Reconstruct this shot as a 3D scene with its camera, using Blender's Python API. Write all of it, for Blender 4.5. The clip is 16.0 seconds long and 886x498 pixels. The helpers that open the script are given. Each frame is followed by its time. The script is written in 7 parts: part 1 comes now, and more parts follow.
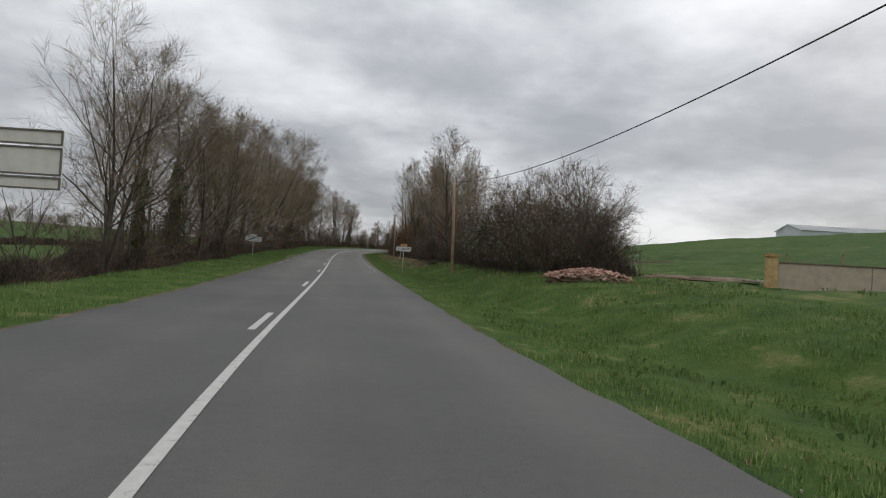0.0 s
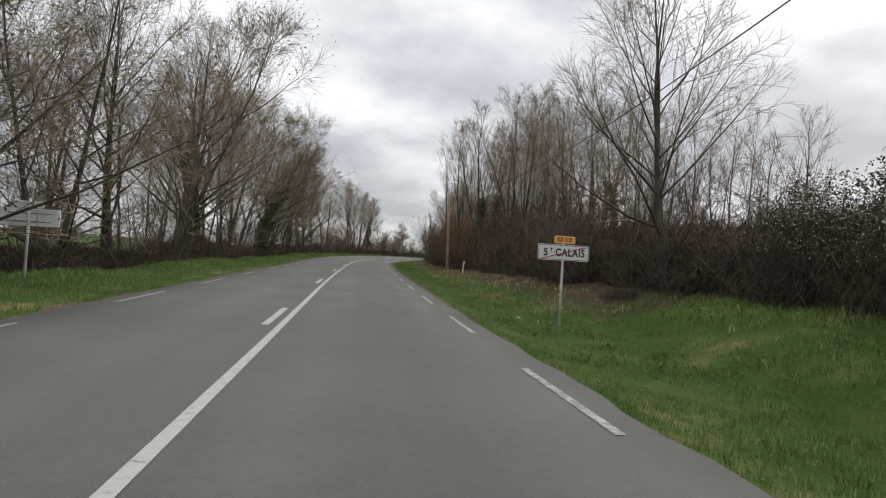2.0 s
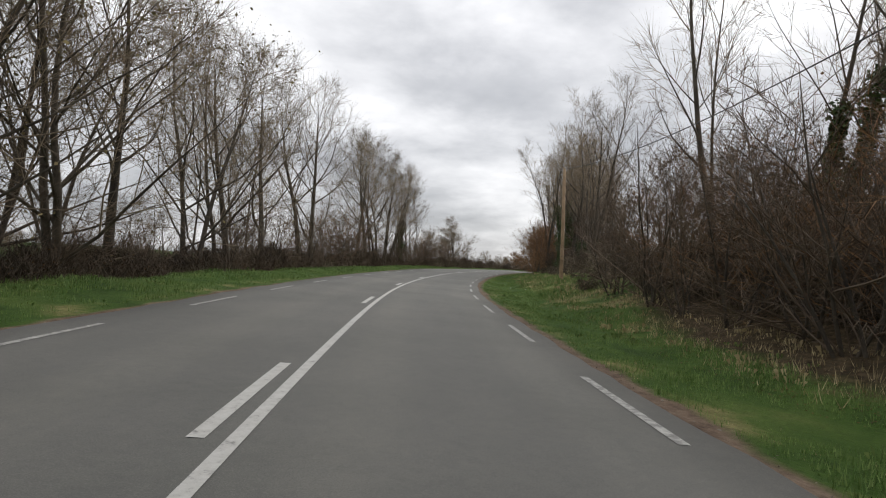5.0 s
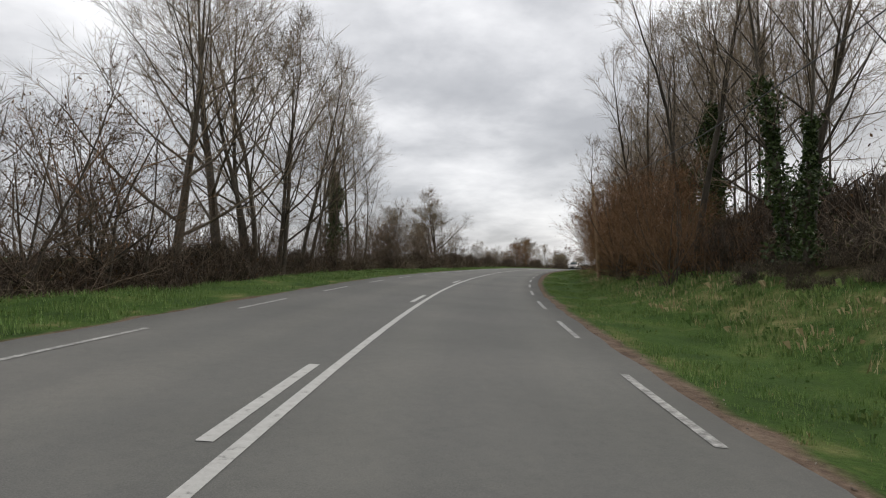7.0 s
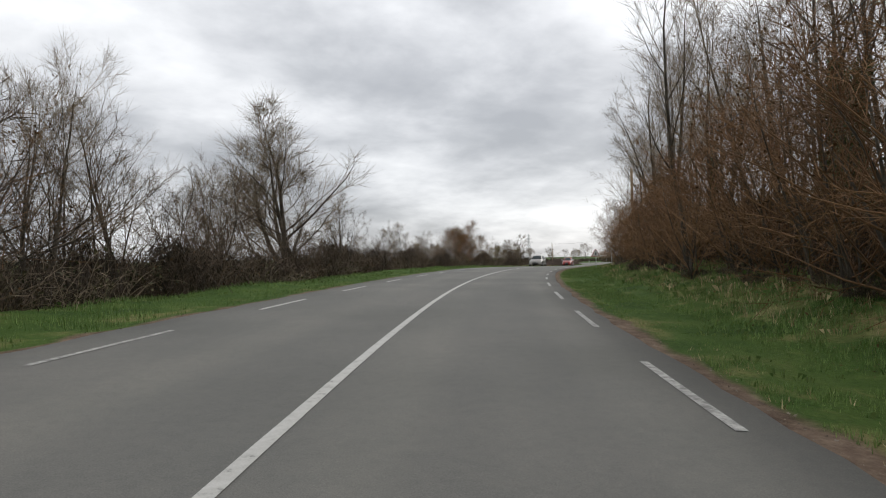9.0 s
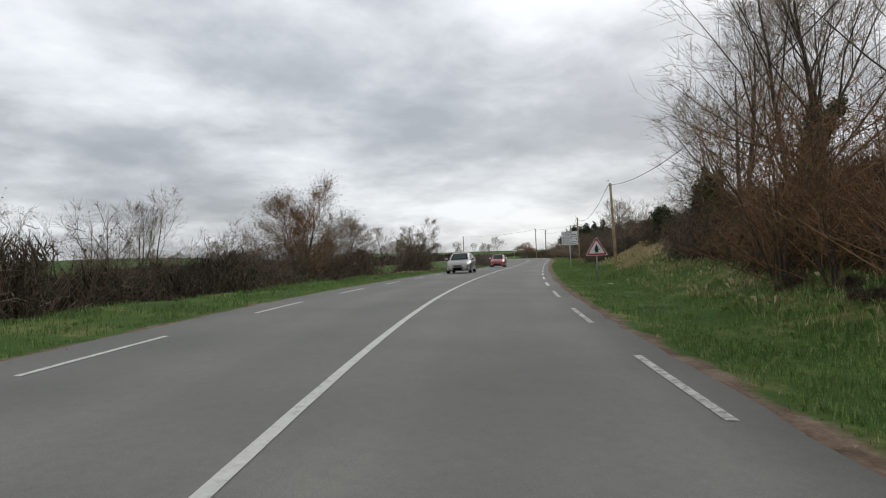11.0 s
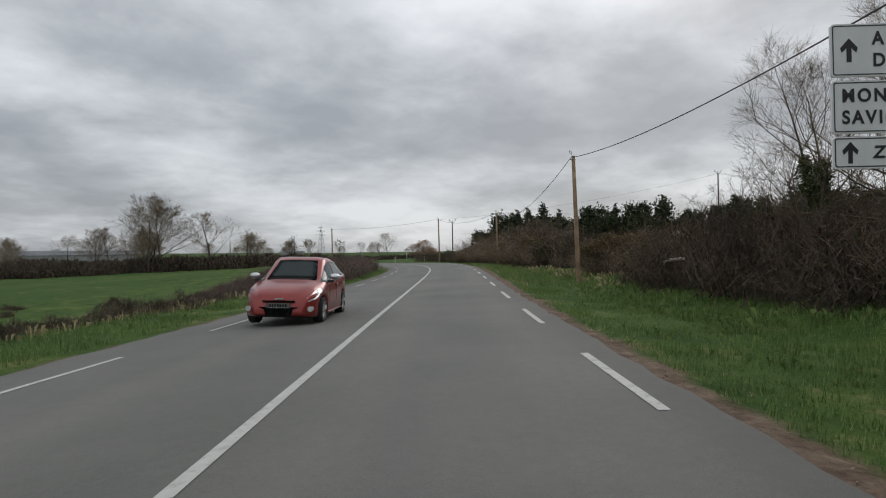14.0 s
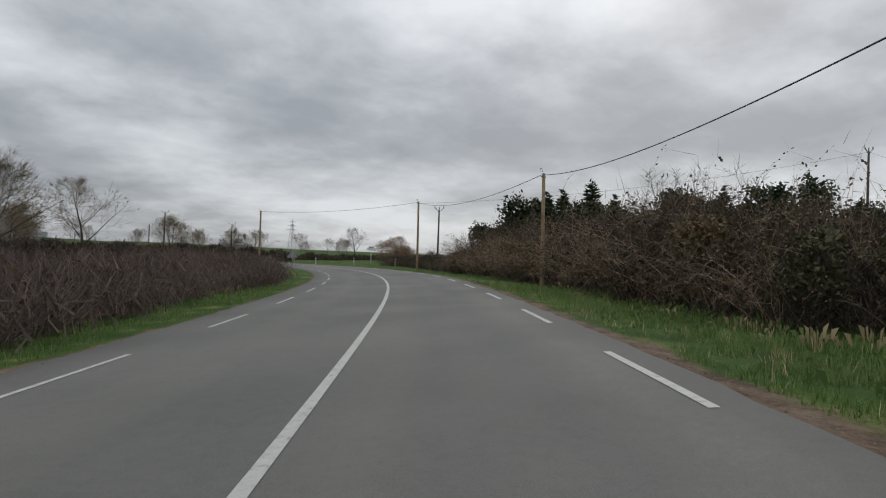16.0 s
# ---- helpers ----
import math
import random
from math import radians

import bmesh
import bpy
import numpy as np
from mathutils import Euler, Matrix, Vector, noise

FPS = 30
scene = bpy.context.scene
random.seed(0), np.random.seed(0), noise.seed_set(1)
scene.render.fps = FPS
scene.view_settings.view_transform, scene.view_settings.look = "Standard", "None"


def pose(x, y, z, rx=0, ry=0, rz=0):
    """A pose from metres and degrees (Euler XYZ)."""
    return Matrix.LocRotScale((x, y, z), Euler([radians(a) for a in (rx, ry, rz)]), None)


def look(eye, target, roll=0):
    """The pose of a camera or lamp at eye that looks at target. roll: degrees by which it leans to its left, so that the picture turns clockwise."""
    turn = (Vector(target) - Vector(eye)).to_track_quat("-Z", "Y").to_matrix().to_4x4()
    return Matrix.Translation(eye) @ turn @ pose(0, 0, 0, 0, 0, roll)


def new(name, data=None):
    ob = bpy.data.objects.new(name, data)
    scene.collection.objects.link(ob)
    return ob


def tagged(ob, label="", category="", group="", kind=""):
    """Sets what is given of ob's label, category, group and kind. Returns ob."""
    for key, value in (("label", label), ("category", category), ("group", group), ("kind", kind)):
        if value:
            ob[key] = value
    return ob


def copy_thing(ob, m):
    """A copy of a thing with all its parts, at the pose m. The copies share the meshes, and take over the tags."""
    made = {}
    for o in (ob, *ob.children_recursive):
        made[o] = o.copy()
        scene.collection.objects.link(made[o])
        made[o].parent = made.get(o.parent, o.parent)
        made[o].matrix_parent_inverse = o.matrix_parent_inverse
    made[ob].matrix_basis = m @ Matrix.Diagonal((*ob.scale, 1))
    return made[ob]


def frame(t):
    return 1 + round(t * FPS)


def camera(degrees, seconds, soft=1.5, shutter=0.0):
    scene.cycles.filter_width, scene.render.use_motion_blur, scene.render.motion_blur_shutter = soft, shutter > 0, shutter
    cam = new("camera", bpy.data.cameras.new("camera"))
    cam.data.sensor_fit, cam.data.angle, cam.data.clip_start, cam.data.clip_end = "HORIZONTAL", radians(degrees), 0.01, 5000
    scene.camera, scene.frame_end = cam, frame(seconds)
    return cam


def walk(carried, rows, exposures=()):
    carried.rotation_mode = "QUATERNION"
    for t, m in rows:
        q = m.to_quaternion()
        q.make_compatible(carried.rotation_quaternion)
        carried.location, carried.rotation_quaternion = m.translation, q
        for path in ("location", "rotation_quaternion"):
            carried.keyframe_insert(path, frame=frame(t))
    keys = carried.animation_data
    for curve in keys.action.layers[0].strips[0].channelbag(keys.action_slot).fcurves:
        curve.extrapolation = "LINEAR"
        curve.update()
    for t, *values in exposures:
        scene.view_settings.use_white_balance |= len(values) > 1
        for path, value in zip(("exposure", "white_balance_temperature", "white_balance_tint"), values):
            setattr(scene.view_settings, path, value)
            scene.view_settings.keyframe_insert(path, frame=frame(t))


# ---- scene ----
cam = camera(72.7, 16.0, 1.1)
# seconds, eye, yaw to the left of +y, pitch up, roll
ROWS_OF_WAY = [
    (0.0, 0.991, 2.300, 1.373, -13.39, 1.05, 3.38),
    (0.5, 1.624, 12.002, 1.351, -13.15, 1.35, 3.56),
    (1.0, 2.428, 21.686, 1.378, -12.80, 1.50, 3.58),
    (1.5, 3.169, 31.402, 1.479, -12.25, 1.66, 3.37),
    (2.0, 3.825, 41.324, 1.605, -11.77, 1.70, 3.28),
    (2.5, 4.442, 51.029, 1.751, -11.41, 1.88, 3.14),
    (3.0, 4.961, 60.617, 1.944, -11.11, 2.05, 3.47),
    (3.5, 5.596, 70.438, 2.153, -10.76, 2.42, 3.71),
    (4.0, 6.318, 80.165, 2.360, -10.33, 2.34, 3.48),
    (4.5, 7.208, 89.849, 2.558, -9.58, 2.31, 2.90),
    (5.0, 8.168, 99.493, 2.755, -8.93, 2.27, 2.33),
    (5.5, 9.241, 109.122, 2.946, -8.58, 2.23, 1.75),
    (6.0, 10.500, 118.754, 3.128, -8.78, 2.19, 1.18),
    (6.5, 12.062, 128.398, 3.304, -9.66, 2.15, 0.60),
    (7.0, 14.060, 138.021, 3.484, -11.39, 2.07, -0.05),
    (7.5, 16.445, 147.461, 3.682, -12.83, 1.79, -0.59),
    (8.0, 19.115, 156.883, 3.896, -14.34, 1.41, -1.34),
    (8.5, 21.958, 165.982, 4.102, -16.09, 1.36, -1.29),
    (9.0, 25.128, 175.060, 4.308, -18.09, 1.42, -1.30),
    (9.5, 28.730, 184.028, 4.497, -20.15, 1.25, -1.46),
    (10.0, 32.644, 192.906, 4.680, -22.29, 1.07, -1.63),
    (10.5, 36.882, 201.648, 4.818, -24.61, 0.90, -1.79),
    (11.0, 41.460, 210.209, 4.929, -27.13, 0.73, -1.95),
    (11.5, 46.378, 218.547, 5.026, -29.71, 0.56, -2.11),
    (12.0, 51.650, 226.643, 5.056, -31.89, 0.47, -1.86),
    (12.5, 57.159, 234.501, 5.033, -33.65, 0.57, -1.80),
    (13.0, 62.888, 242.384, 5.006, -35.26, 0.56, -1.52),
    (13.5, 68.634, 250.110, 4.975, -36.18, 0.62, -1.21),
    (14.0, 74.475, 257.909, 4.940, -36.95, 0.59, -1.04),
    (14.5, 80.420, 265.851, 4.906, -37.55, 0.60, -0.47),
    (15.0, 86.132, 273.576, 4.905, -38.00, 0.76, 0.47),
    (15.5, 92.034, 281.473, 4.938, -38.54, 0.84, 1.19),
    (16.0, 97.828, 289.229, 4.972, -38.95, 0.96, 2.06),
]


def eye_pose(x, y, z, yaw, pitch, roll):
    a, b = radians(yaw), radians(pitch)
    ahead = Vector((-math.sin(a) * math.cos(b), math.cos(a) * math.cos(b), math.sin(b)))
    return look((x, y, z), Vector((x, y, z)) + ahead, roll)


walk(cam, [(t, eye_pose(*rest)) for t, *rest in ROWS_OF_WAY],
     [(0, -.24, 6500, 10), (.5, -.15, 6500, 10), (1, .0, 6550, 10), (2, .15, 6600, 11), (3, .25, 6650, 11), (4, .22, 6650, 11), (6.5, .0, 6650, 11), (9, .0, 6550, 10), (11.5, -.12, 6400, 9), (12.2, -.20, 6450, 9), (13, -.46, 6400, 9), (13.5, -.47, 6350, 9), (14.3, -.38, 6350, 9), (15, -.33, 6350, 9), (16, -.48, 6350, 9)])


# ---- daylight: overcast sky with a broken cloud layer, soft sun behind it ----
SUN_ELEVATION, SUN_AZIMUTH = 34.0, 62.0          # degrees; azimuth clockwise from +y
world = bpy.data.worlds.new("overcast_sky")
scene.world = world
world.use_nodes = True
wn, wl = world.node_tree.nodes, world.node_tree.links
wn.clear()


def wnode(kind, **values):
    n = wn.new(kind)
    for k, v in values.items():
        n.inputs[k].default_value = v
    return n


def wmath(op, a, b=None):
    n = wn.new("ShaderNodeMath")
    n.operation = op
    for i, v in enumerate((a, b)):
        if v is None:
            continue
        if isinstance(v, (int, float)):
            n.inputs[i].default_value = v
        else:
            wl.new(v, n.inputs[i])
    return n.outputs[0]


sky = wn.new("ShaderNodeTexSky")
sky.sky_type, sky.sun_disc = "NISHITA", False
sky.sun_elevation, sky.sun_rotation = radians(SUN_ELEVATION), radians(SUN_AZIMUTH)
sky.dust_density, sky.air_density = 1.5, 1.0
coord = wn.new("ShaderNodeTexCoord")
split = wn.new("ShaderNodeSeparateXYZ")
wl.new(coord.outputs["Generated"], split.inputs[0])
height = wmath("MAXIMUM", split.outputs["Z"], 0.0)
flat = wmath("ADD", height, 0.22)
layer = wn.new("ShaderNodeCombineXYZ")
wl.new(wmath("DIVIDE", split.outputs["X"], flat), layer.inputs[0])
wl.new(wmath("DIVIDE", split.outputs["Y"], flat), layer.inputs[1])
layer.inputs[2].default_value = 3.7
big = wnode("ShaderNodeTexNoise", Scale=0.85, Detail=7.0, Roughness=0.5, Distortion=0.15)
small = wnode("ShaderNodeTexNoise", Scale=2.5, Detail=6.0, Roughness=0.55, Distortion=0.15)
wl.new(layer.outputs[0], big.inputs["Vector"])
wl.new(layer.outputs[0], small.inputs["Vector"])
both = wmath("ADD", wmath("MULTIPLY", big.outputs[0], 0.66), wmath("MULTIPLY", small.outputs[0], 0.34))
ramp = wn.new("ShaderNodeValToRGB")
wl.new(both, ramp.inputs[0])
for pos, col in ((0.38, (0.37, 0.385, 0.41, 1)), (0.45, (0.46, 0.475, 0.50, 1)), (0.52, (0.62, 0.635, 0.66, 1)), (0.62, (0.85, 0.865, 0.885, 1))):
    e = ramp.color_ramp.elements.new(pos)
    e.color = col
ramp.color_ramp.elements.remove(ramp.color_ramp.elements[0])
ramp.color_ramp.elements.remove(ramp.color_ramp.elements[-1])
# the clouds are thinner, and the sky brighter, towards the zenith
lift = wmath("ADD", wmath("MULTIPLY", wmath("POWER", height, 1.2), 0.60), 1.06)
clouds = wn.new("ShaderNodeBackground")
wl.new(ramp.outputs[0], clouds.inputs["Color"])
wl.new(lift, clouds.inputs["Strength"])
clear = wnode("ShaderNodeBackground", Strength=0.010)
wl.new(sky.outputs[0], clear.inputs["Color"])
both_skies = wn.new("ShaderNodeAddShader")
wl.new(clouds.outputs[0], both_skies.inputs[0])
wl.new(clear.outputs[0], both_skies.inputs[1])
out = wn.new("ShaderNodeOutputWorld")
wl.new(both_skies.outputs[0], out.inputs["Surface"])

sun_data = bpy.data.lights.new("sun", "SUN")
sun_data.energy, sun_data.angle, sun_data.color = 0.7, radians(25), (1.0, 0.95, 0.88)
sun = new("sun", sun_data)
sun.rotation_euler = (radians(90 - SUN_ELEVATION), 0, radians(180 - SUN_AZIMUTH))

# ---- materials ----
def material(name, build):
    m = bpy.data.materials.new(name)
    m.use_nodes = True
    nodes, links = m.node_tree.nodes, m.node_tree.links
    build(nodes, links, nodes["Principled BSDF"])
    return m


def nz(nodes, links, scale, detail=4.0, rough=0.55, vec=None, distortion=0.0):
    n = nodes.new("ShaderNodeTexNoise")
    n.inputs["Scale"].default_value, n.inputs["Detail"].default_value = scale, detail
    n.inputs["Roughness"].default_value, n.inputs["Distortion"].default_value = rough, distortion
    if vec is None:
        c = nodes.new("ShaderNodeTexCoord")
        vec = c.outputs["Object"]
    links.new(vec, n.inputs["Vector"])
    return n.outputs[0]


def ramp_of(nodes, links, value, stops):
    r = nodes.new("ShaderNodeValToRGB")
    r.color_ramp.elements[0].position, r.color_ramp.elements[0].color = stops[0][0], (*stops[0][1], 1)
    r.color_ramp.elements[1].position, r.color_ramp.elements[1].color = stops[-1][0], (*stops[-1][1], 1)
    for p, c in stops[1:-1]:
        r.color_ramp.elements.new(p).color = (*c, 1)
    links.new(value, r.inputs[0])
    return r.outputs[0]


def mix(nodes, links, fac, a, b, mode="MIX"):
    n = nodes.new("ShaderNodeMix")
    n.data_type, n.blend_type = "RGBA", mode
    for sock, v in ((n.inputs[0], fac), (n.inputs[6], a), (n.inputs[7], b)):
        if isinstance(v, (int, float)):
            sock.default_value = v
        elif isinstance(v, tuple):
            sock.default_value = (*v, 1)
        else:
            links.new(v, sock)
    return n.outputs[2]


def bump(nodes, links, bsdf, value, strength, distance):
    b = nodes.new("ShaderNodeBump")
    b.inputs["Strength"].default_value, b.inputs["Distance"].default_value = strength, distance
    links.new(value, b.inputs["Height"])
    links.new(b.outputs[0], bsdf.inputs["Normal"])


def grainy(name, dark, mid, light, scale, rough=0.8, bump_by=0.3, bump_m=0.01, fine=8.0, spread=0.12, metallic=0.0):
    """A surface of three tones with stains and grain; each object is a little lighter or darker than the next."""
    def build(nodes, links, bsdf):
        a, b = nz(nodes, links, scale, 5.0), nz(nodes, links, scale * fine, 4.0, 0.65)
        col = ramp_of(nodes, links, a, [(0.3, dark), (0.5, mid), (0.72, light)])
        col = mix(nodes, links, 0.45, col, ramp_of(nodes, links, b, [(0.3, (0.35, 0.35, 0.35)), (0.7, (1.0, 1.0, 1.0))]), "MULTIPLY")
        info = nodes.new("ShaderNodeObjectInfo")
        hue = nodes.new("ShaderNodeHueSaturation")
        r = nodes.new("ShaderNodeMapRange")
        r.inputs[3].default_value, r.inputs[4].default_value = 1.35 - spread, 1.35 + spread
        links.new(info.outputs["Random"], r.inputs[0])
        links.new(r.outputs[0], hue.inputs["Value"])
        links.new(col, hue.inputs["Color"])
        links.new(hue.outputs[0], bsdf.inputs["Base Color"])
        bsdf.inputs["Roughness"].default_value, bsdf.inputs["Metallic"].default_value = rough, metallic
        bump(nodes, links, bsdf, b, bump_by, bump_m)
    return material(name, build)


def leafy(name, dark, light, rough=0.6, translucent=0.0):
    """Leaves and blades: each island its own tone."""
    def build(nodes, links, bsdf):
        g = nodes.new("ShaderNodeNewGeometry")
        col = ramp_of(nodes, links, g.outputs["Random Per Island"], [(0.0, dark), (1.0, light)])
        big = nz(nodes, links, 0.35, 3.0)
        col = mix(nodes, links, 0.5, col, ramp_of(nodes, links, big, [(0.3, (0.5, 0.5, 0.5)), (0.7, (1.0, 1.0, 1.0))]), "MULTIPLY")
        links.new(col, bsdf.inputs["Base Color"])
        bsdf.inputs["Roughness"].default_value = rough
        bsdf.inputs["Specular IOR Level"].default_value = 0.25
    return material(name, build)


def plain(name, color, rough=0.5, metallic=0.0, dirt=0.25, coat=0.0):
    def build(nodes, links, bsdf):
        a = nz(nodes, links, 3.0, 5.0)
        b = nz(nodes, links, 40.0, 3.0)
        low = tuple(c * (1 - dirt) for c in color)
        col = ramp_of(nodes, links, a, [(0.35, low), (0.6, color)])
        links.new(mix(nodes, links, 0.12, col, b, "MULTIPLY"), bsdf.inputs["Base Color"])
        bsdf.inputs["Roughness"].default_value, bsdf.inputs["Metallic"].default_value = rough, metallic
        bsdf.inputs["Coat Weight"].default_value = coat
    return material(name, build)


def asphalt_build(nodes, links, bsdf):
    uv = nodes.new("ShaderNodeUVMap")
    uv.uv_map = "along"
    stretch = nodes.new("ShaderNodeMapping")
    stretch.inputs["Scale"].default_value = (1.0, 0.06, 1.0)
    links.new(uv.outputs[0], stretch.inputs[0])
    streak = nz(nodes, links, 1.6, 4.0, 0.5, stretch.outputs[0])
    patch = nz(nodes, links, 0.28, 4.0, 0.5)
    worn = nz(nodes, links, 7.0, 7.0, 0.75)
    stone = nz(nodes, links, 95.0, 3.0, 0.7)
    fleck = nodes.new("ShaderNodeTexVoronoi")
    fleck.inputs["Scale"].default_value = 38.0
    c = nodes.new("ShaderNodeTexCoord")
    links.new(c.outputs["Object"], fleck.inputs["Vector"])
    col = ramp_of(nodes, links, patch, [(0.32, (0.138, 0.138, 0.125)), (0.5, (0.160, 0.159, 0.145)), (0.68, (0.182, 0.178, 0.161))])
    col = mix(nodes, links, 0.5, col, ramp_of(nodes, links, streak, [(0.3, (0.84, 0.845, 0.85)), (0.7, (1.06, 1.05, 1.03))]), "MULTIPLY")
    col = mix(nodes, links, 0.32, col, ramp_of(nodes, links, worn, [(0.34, (0.74, 0.75, 0.76)), (0.5, (1.0, 1.0, 1.0)), (0.66, (1.22, 1.20, 1.15))]), "MULTIPLY")
    col = mix(nodes, links, 0.6, col, ramp_of(nodes, links, stone, [(0.3, (0.6, 0.6, 0.6)), (0.7, (1.3, 1.28, 1.25))]), "MULTIPLY")
    col = mix(nodes, links, ramp_of(nodes, links, fleck.outputs["Distance"], [(0.05, (0.22, 0.22, 0.22)), (0.22, (0.0, 0.0, 0.0))]), col, (0.34, 0.33, 0.31))
    # darker up to station 22, easing off by 58, and paler wheel tracks
    parts = nodes.new("ShaderNodeSeparateXYZ")
    links.new(uv.outputs[0], parts.inputs[0])
    start_tone = nodes.new("ShaderNodeMapRange")
    start_tone.inputs[1].default_value, start_tone.inputs[2].default_value = 22.0, 58.0
    links.new(parts.outputs["Y"], start_tone.inputs[0])
    col = mix(nodes, links, ramp_of(nodes, links, start_tone.outputs[0], [(0.0, (0.9, 0.9, 0.9)), (1.0, (0.0, 0.0, 0.0))]), col, (0.62, 0.63, 0.66), "MULTIPLY")
    track = nodes.new("ShaderNodeMath")
    track.operation = "SINE"
    scaled = nodes.new("ShaderNodeMath")
    scaled.operation = "MULTIPLY_ADD"
    links.new(parts.outputs["X"], scaled.inputs[0])
    scaled.inputs[1].default_value, scaled.inputs[2].default_value = 3.35, -1.2
    links.new(scaled.outputs[0], track.inputs[0])
    col = mix(nodes, links, 0.5, col, ramp_of(nodes, links, track.outputs[0], [(0.0, (0.90, 0.90, 0.91)), (1.0, (1.10, 1.09, 1.07))]), "MULTIPLY")
    links.new(col, bsdf.inputs["Base Color"])
    bsdf.inputs["Roughness"].default_value = 0.82
    bsdf.inputs["Specular IOR Level"].default_value = 0.35
    bump(nodes, links, bsdf, stone, 0.5, 0.006)


def line_paint_build(nodes, links, bsdf, low=0.30, full=0.42):
    wear = nz(nodes, links, 9.0, 6.0, 0.7)
    stone = nz(nodes, links, 95.0, 3.0, 0.7)
    col = ramp_of(nodes, links, wear, [(low, (0.22, 0.215, 0.20)), (full, (0.54, 0.53, 0.49)), (0.75, (0.68, 0.67, 0.63))])
    links.new(mix(nodes, links, 0.25, col, stone, "MULTIPLY"), bsdf.inputs["Base Color"])
    bsdf.inputs["Roughness"].default_value = 0.7
    bump(nodes, links, bsdf, stone, 0.4, 0.004)


def ground_build(nodes, links, bsdf):
    def attr(n):
        a = nodes.new("ShaderNodeAttribute")
        a.attribute_name = n
        return a.outputs["Fac"]
    wide, mid, fine = nz(nodes, links, 0.05, 4.0), nz(nodes, links, 0.6, 6.0, 0.6), nz(nodes, links, 14.0, 5.0, 0.7)
    grass = ramp_of(nodes, links, mid, [(0.26, (0.030, 0.060, 0.014)), (0.45, (0.058, 0.108, 0.022)), (0.60, (0.088, 0.138, 0.032)), (0.78, (0.165, 0.165, 0.065))])
    crop = ramp_of(nodes, links, wide, [(0.3, (0.040, 0.084, 0.018)), (0.5, (0.056, 0.108, 0.022)), (0.7, (0.080, 0.122, 0.032))])
    dirt = ramp_of(nodes, links, nz(nodes, links, 2.2, 6.0, 0.7), [(0.3, (0.085, 0.058, 0.042)), (0.5, (0.190, 0.134, 0.098)), (0.72, (0.300, 0.225, 0.170))])
    litter = ramp_of(nodes, links, nz(nodes, links, 5.0, 6.0, 0.7), [(0.3, (0.030, 0.024, 0.015)), (0.5, (0.075, 0.055, 0.032)), (0.7, (0.165, 0.120, 0.070))])
    straw = ramp_of(nodes, links, nz(nodes, links, 3.0, 6.0, 0.7), [(0.3, (0.20, 0.150, 0.072)), (0.7, (0.52, 0.41, 0.21))])

    def broken(name, sharp=0.22):
        m = nodes.new("ShaderNodeMath")
        m.operation = "ADD"
        links.new(attr(name), m.inputs[0])
        o = nodes.new("ShaderNodeMath")
        o.operation = "MULTIPLY_ADD"
        links.new(mid, o.inputs[0])
        o.inputs[1].default_value, o.inputs[2].default_value = 1.1, -0.55
        links.new(o.outputs[0], m.inputs[1])
        return ramp_of(nodes, links, m.outputs[0], [(0.5 - sharp, (0, 0, 0)), (0.5 + sharp, (1, 1, 1))])
    col = mix(nodes, links, attr("crop"), grass, crop)
    col = mix(nodes, links, broken("straw"), col, straw)
    col = mix(nodes, links, broken("litter"), col, litter)
    col = mix(nodes, links, broken("dirt", 0.15), col, dirt)
    col = mix(nodes, links, 0.65, col, ramp_of(nodes, links, fine, [(0.3, (0.45, 0.45, 0.45)), (0.7, (1.25, 1.25, 1.2))]), "MULTIPLY")
    links.new(col, bsdf.inputs["Base Color"])
    bsdf.inputs["Roughness"].default_value = 0.9
    bsdf.inputs["Specular IOR Level"].default_value = 0.1
    bump(nodes, links, bsdf, fine, 0.9, 0.05)


ASPHALT = material("worn_asphalt", asphalt_build)
LINE = material("road_line_paint", line_paint_build)
WORN_LINE = material("worn_line_paint", lambda nodes, links, bsdf: line_paint_build(nodes, links, bsdf, 0.40, 0.60))
GROUND = material("grassland", ground_build)
BARK = grainy("grey_brown_bark", (0.034, 0.027, 0.020), (0.066, 0.054, 0.040), (0.118, 0.101, 0.078), 1.4, 0.9, 0.8, 0.03, 14.0, 0.35)
TWIG = grainy("brown_twigs", (0.112, 0.083, 0.054), (0.180, 0.138, 0.093), (0.260, 0.205, 0.143), 0.5, 0.9, 0.2, 0.01, 6.0, 0.3)
TWIG_DARK = grainy("dark_brown_twigs", (0.072, 0.050, 0.033), (0.118, 0.084, 0.056), (0.170, 0.124, 0.084), 0.5, 0.9, 0.2, 0.01, 6.0, 0.3)
TWIG_WARM = grainy("russet_twigs", (0.105, 0.055, 0.024), (0.180, 0.098, 0.045), (0.250, 0.145, 0.072), 0.5, 0.9, 0.2, 0.01, 6.0, 0.3)
TWIG_PLUM = grainy("plum_brown_twigs", (0.075, 0.053, 0.044), (0.125, 0.090, 0.074), (0.190, 0.140, 0.115), 0.6, 0.9, 0.2, 0.01, 6.0, 0.25)
# shade inside the thickets, painted as a dark brown on filler slivers
CORE = grainy("shaded_thicket_core", (0.030, 0.022, 0.015), (0.062, 0.047, 0.033), (0.112, 0.086, 0.061), 2.2, 1.0, 1.0, 0.08, 7.0, 0.25)
IVY = leafy("ivy_leaves", (0.022, 0.040, 0.012), (0.085, 0.125, 0.036), 0.45)
EVERGREEN = leafy("evergreen_leaves", (0.020, 0.034, 0.014), (0.100, 0.120, 0.045), 0.5)
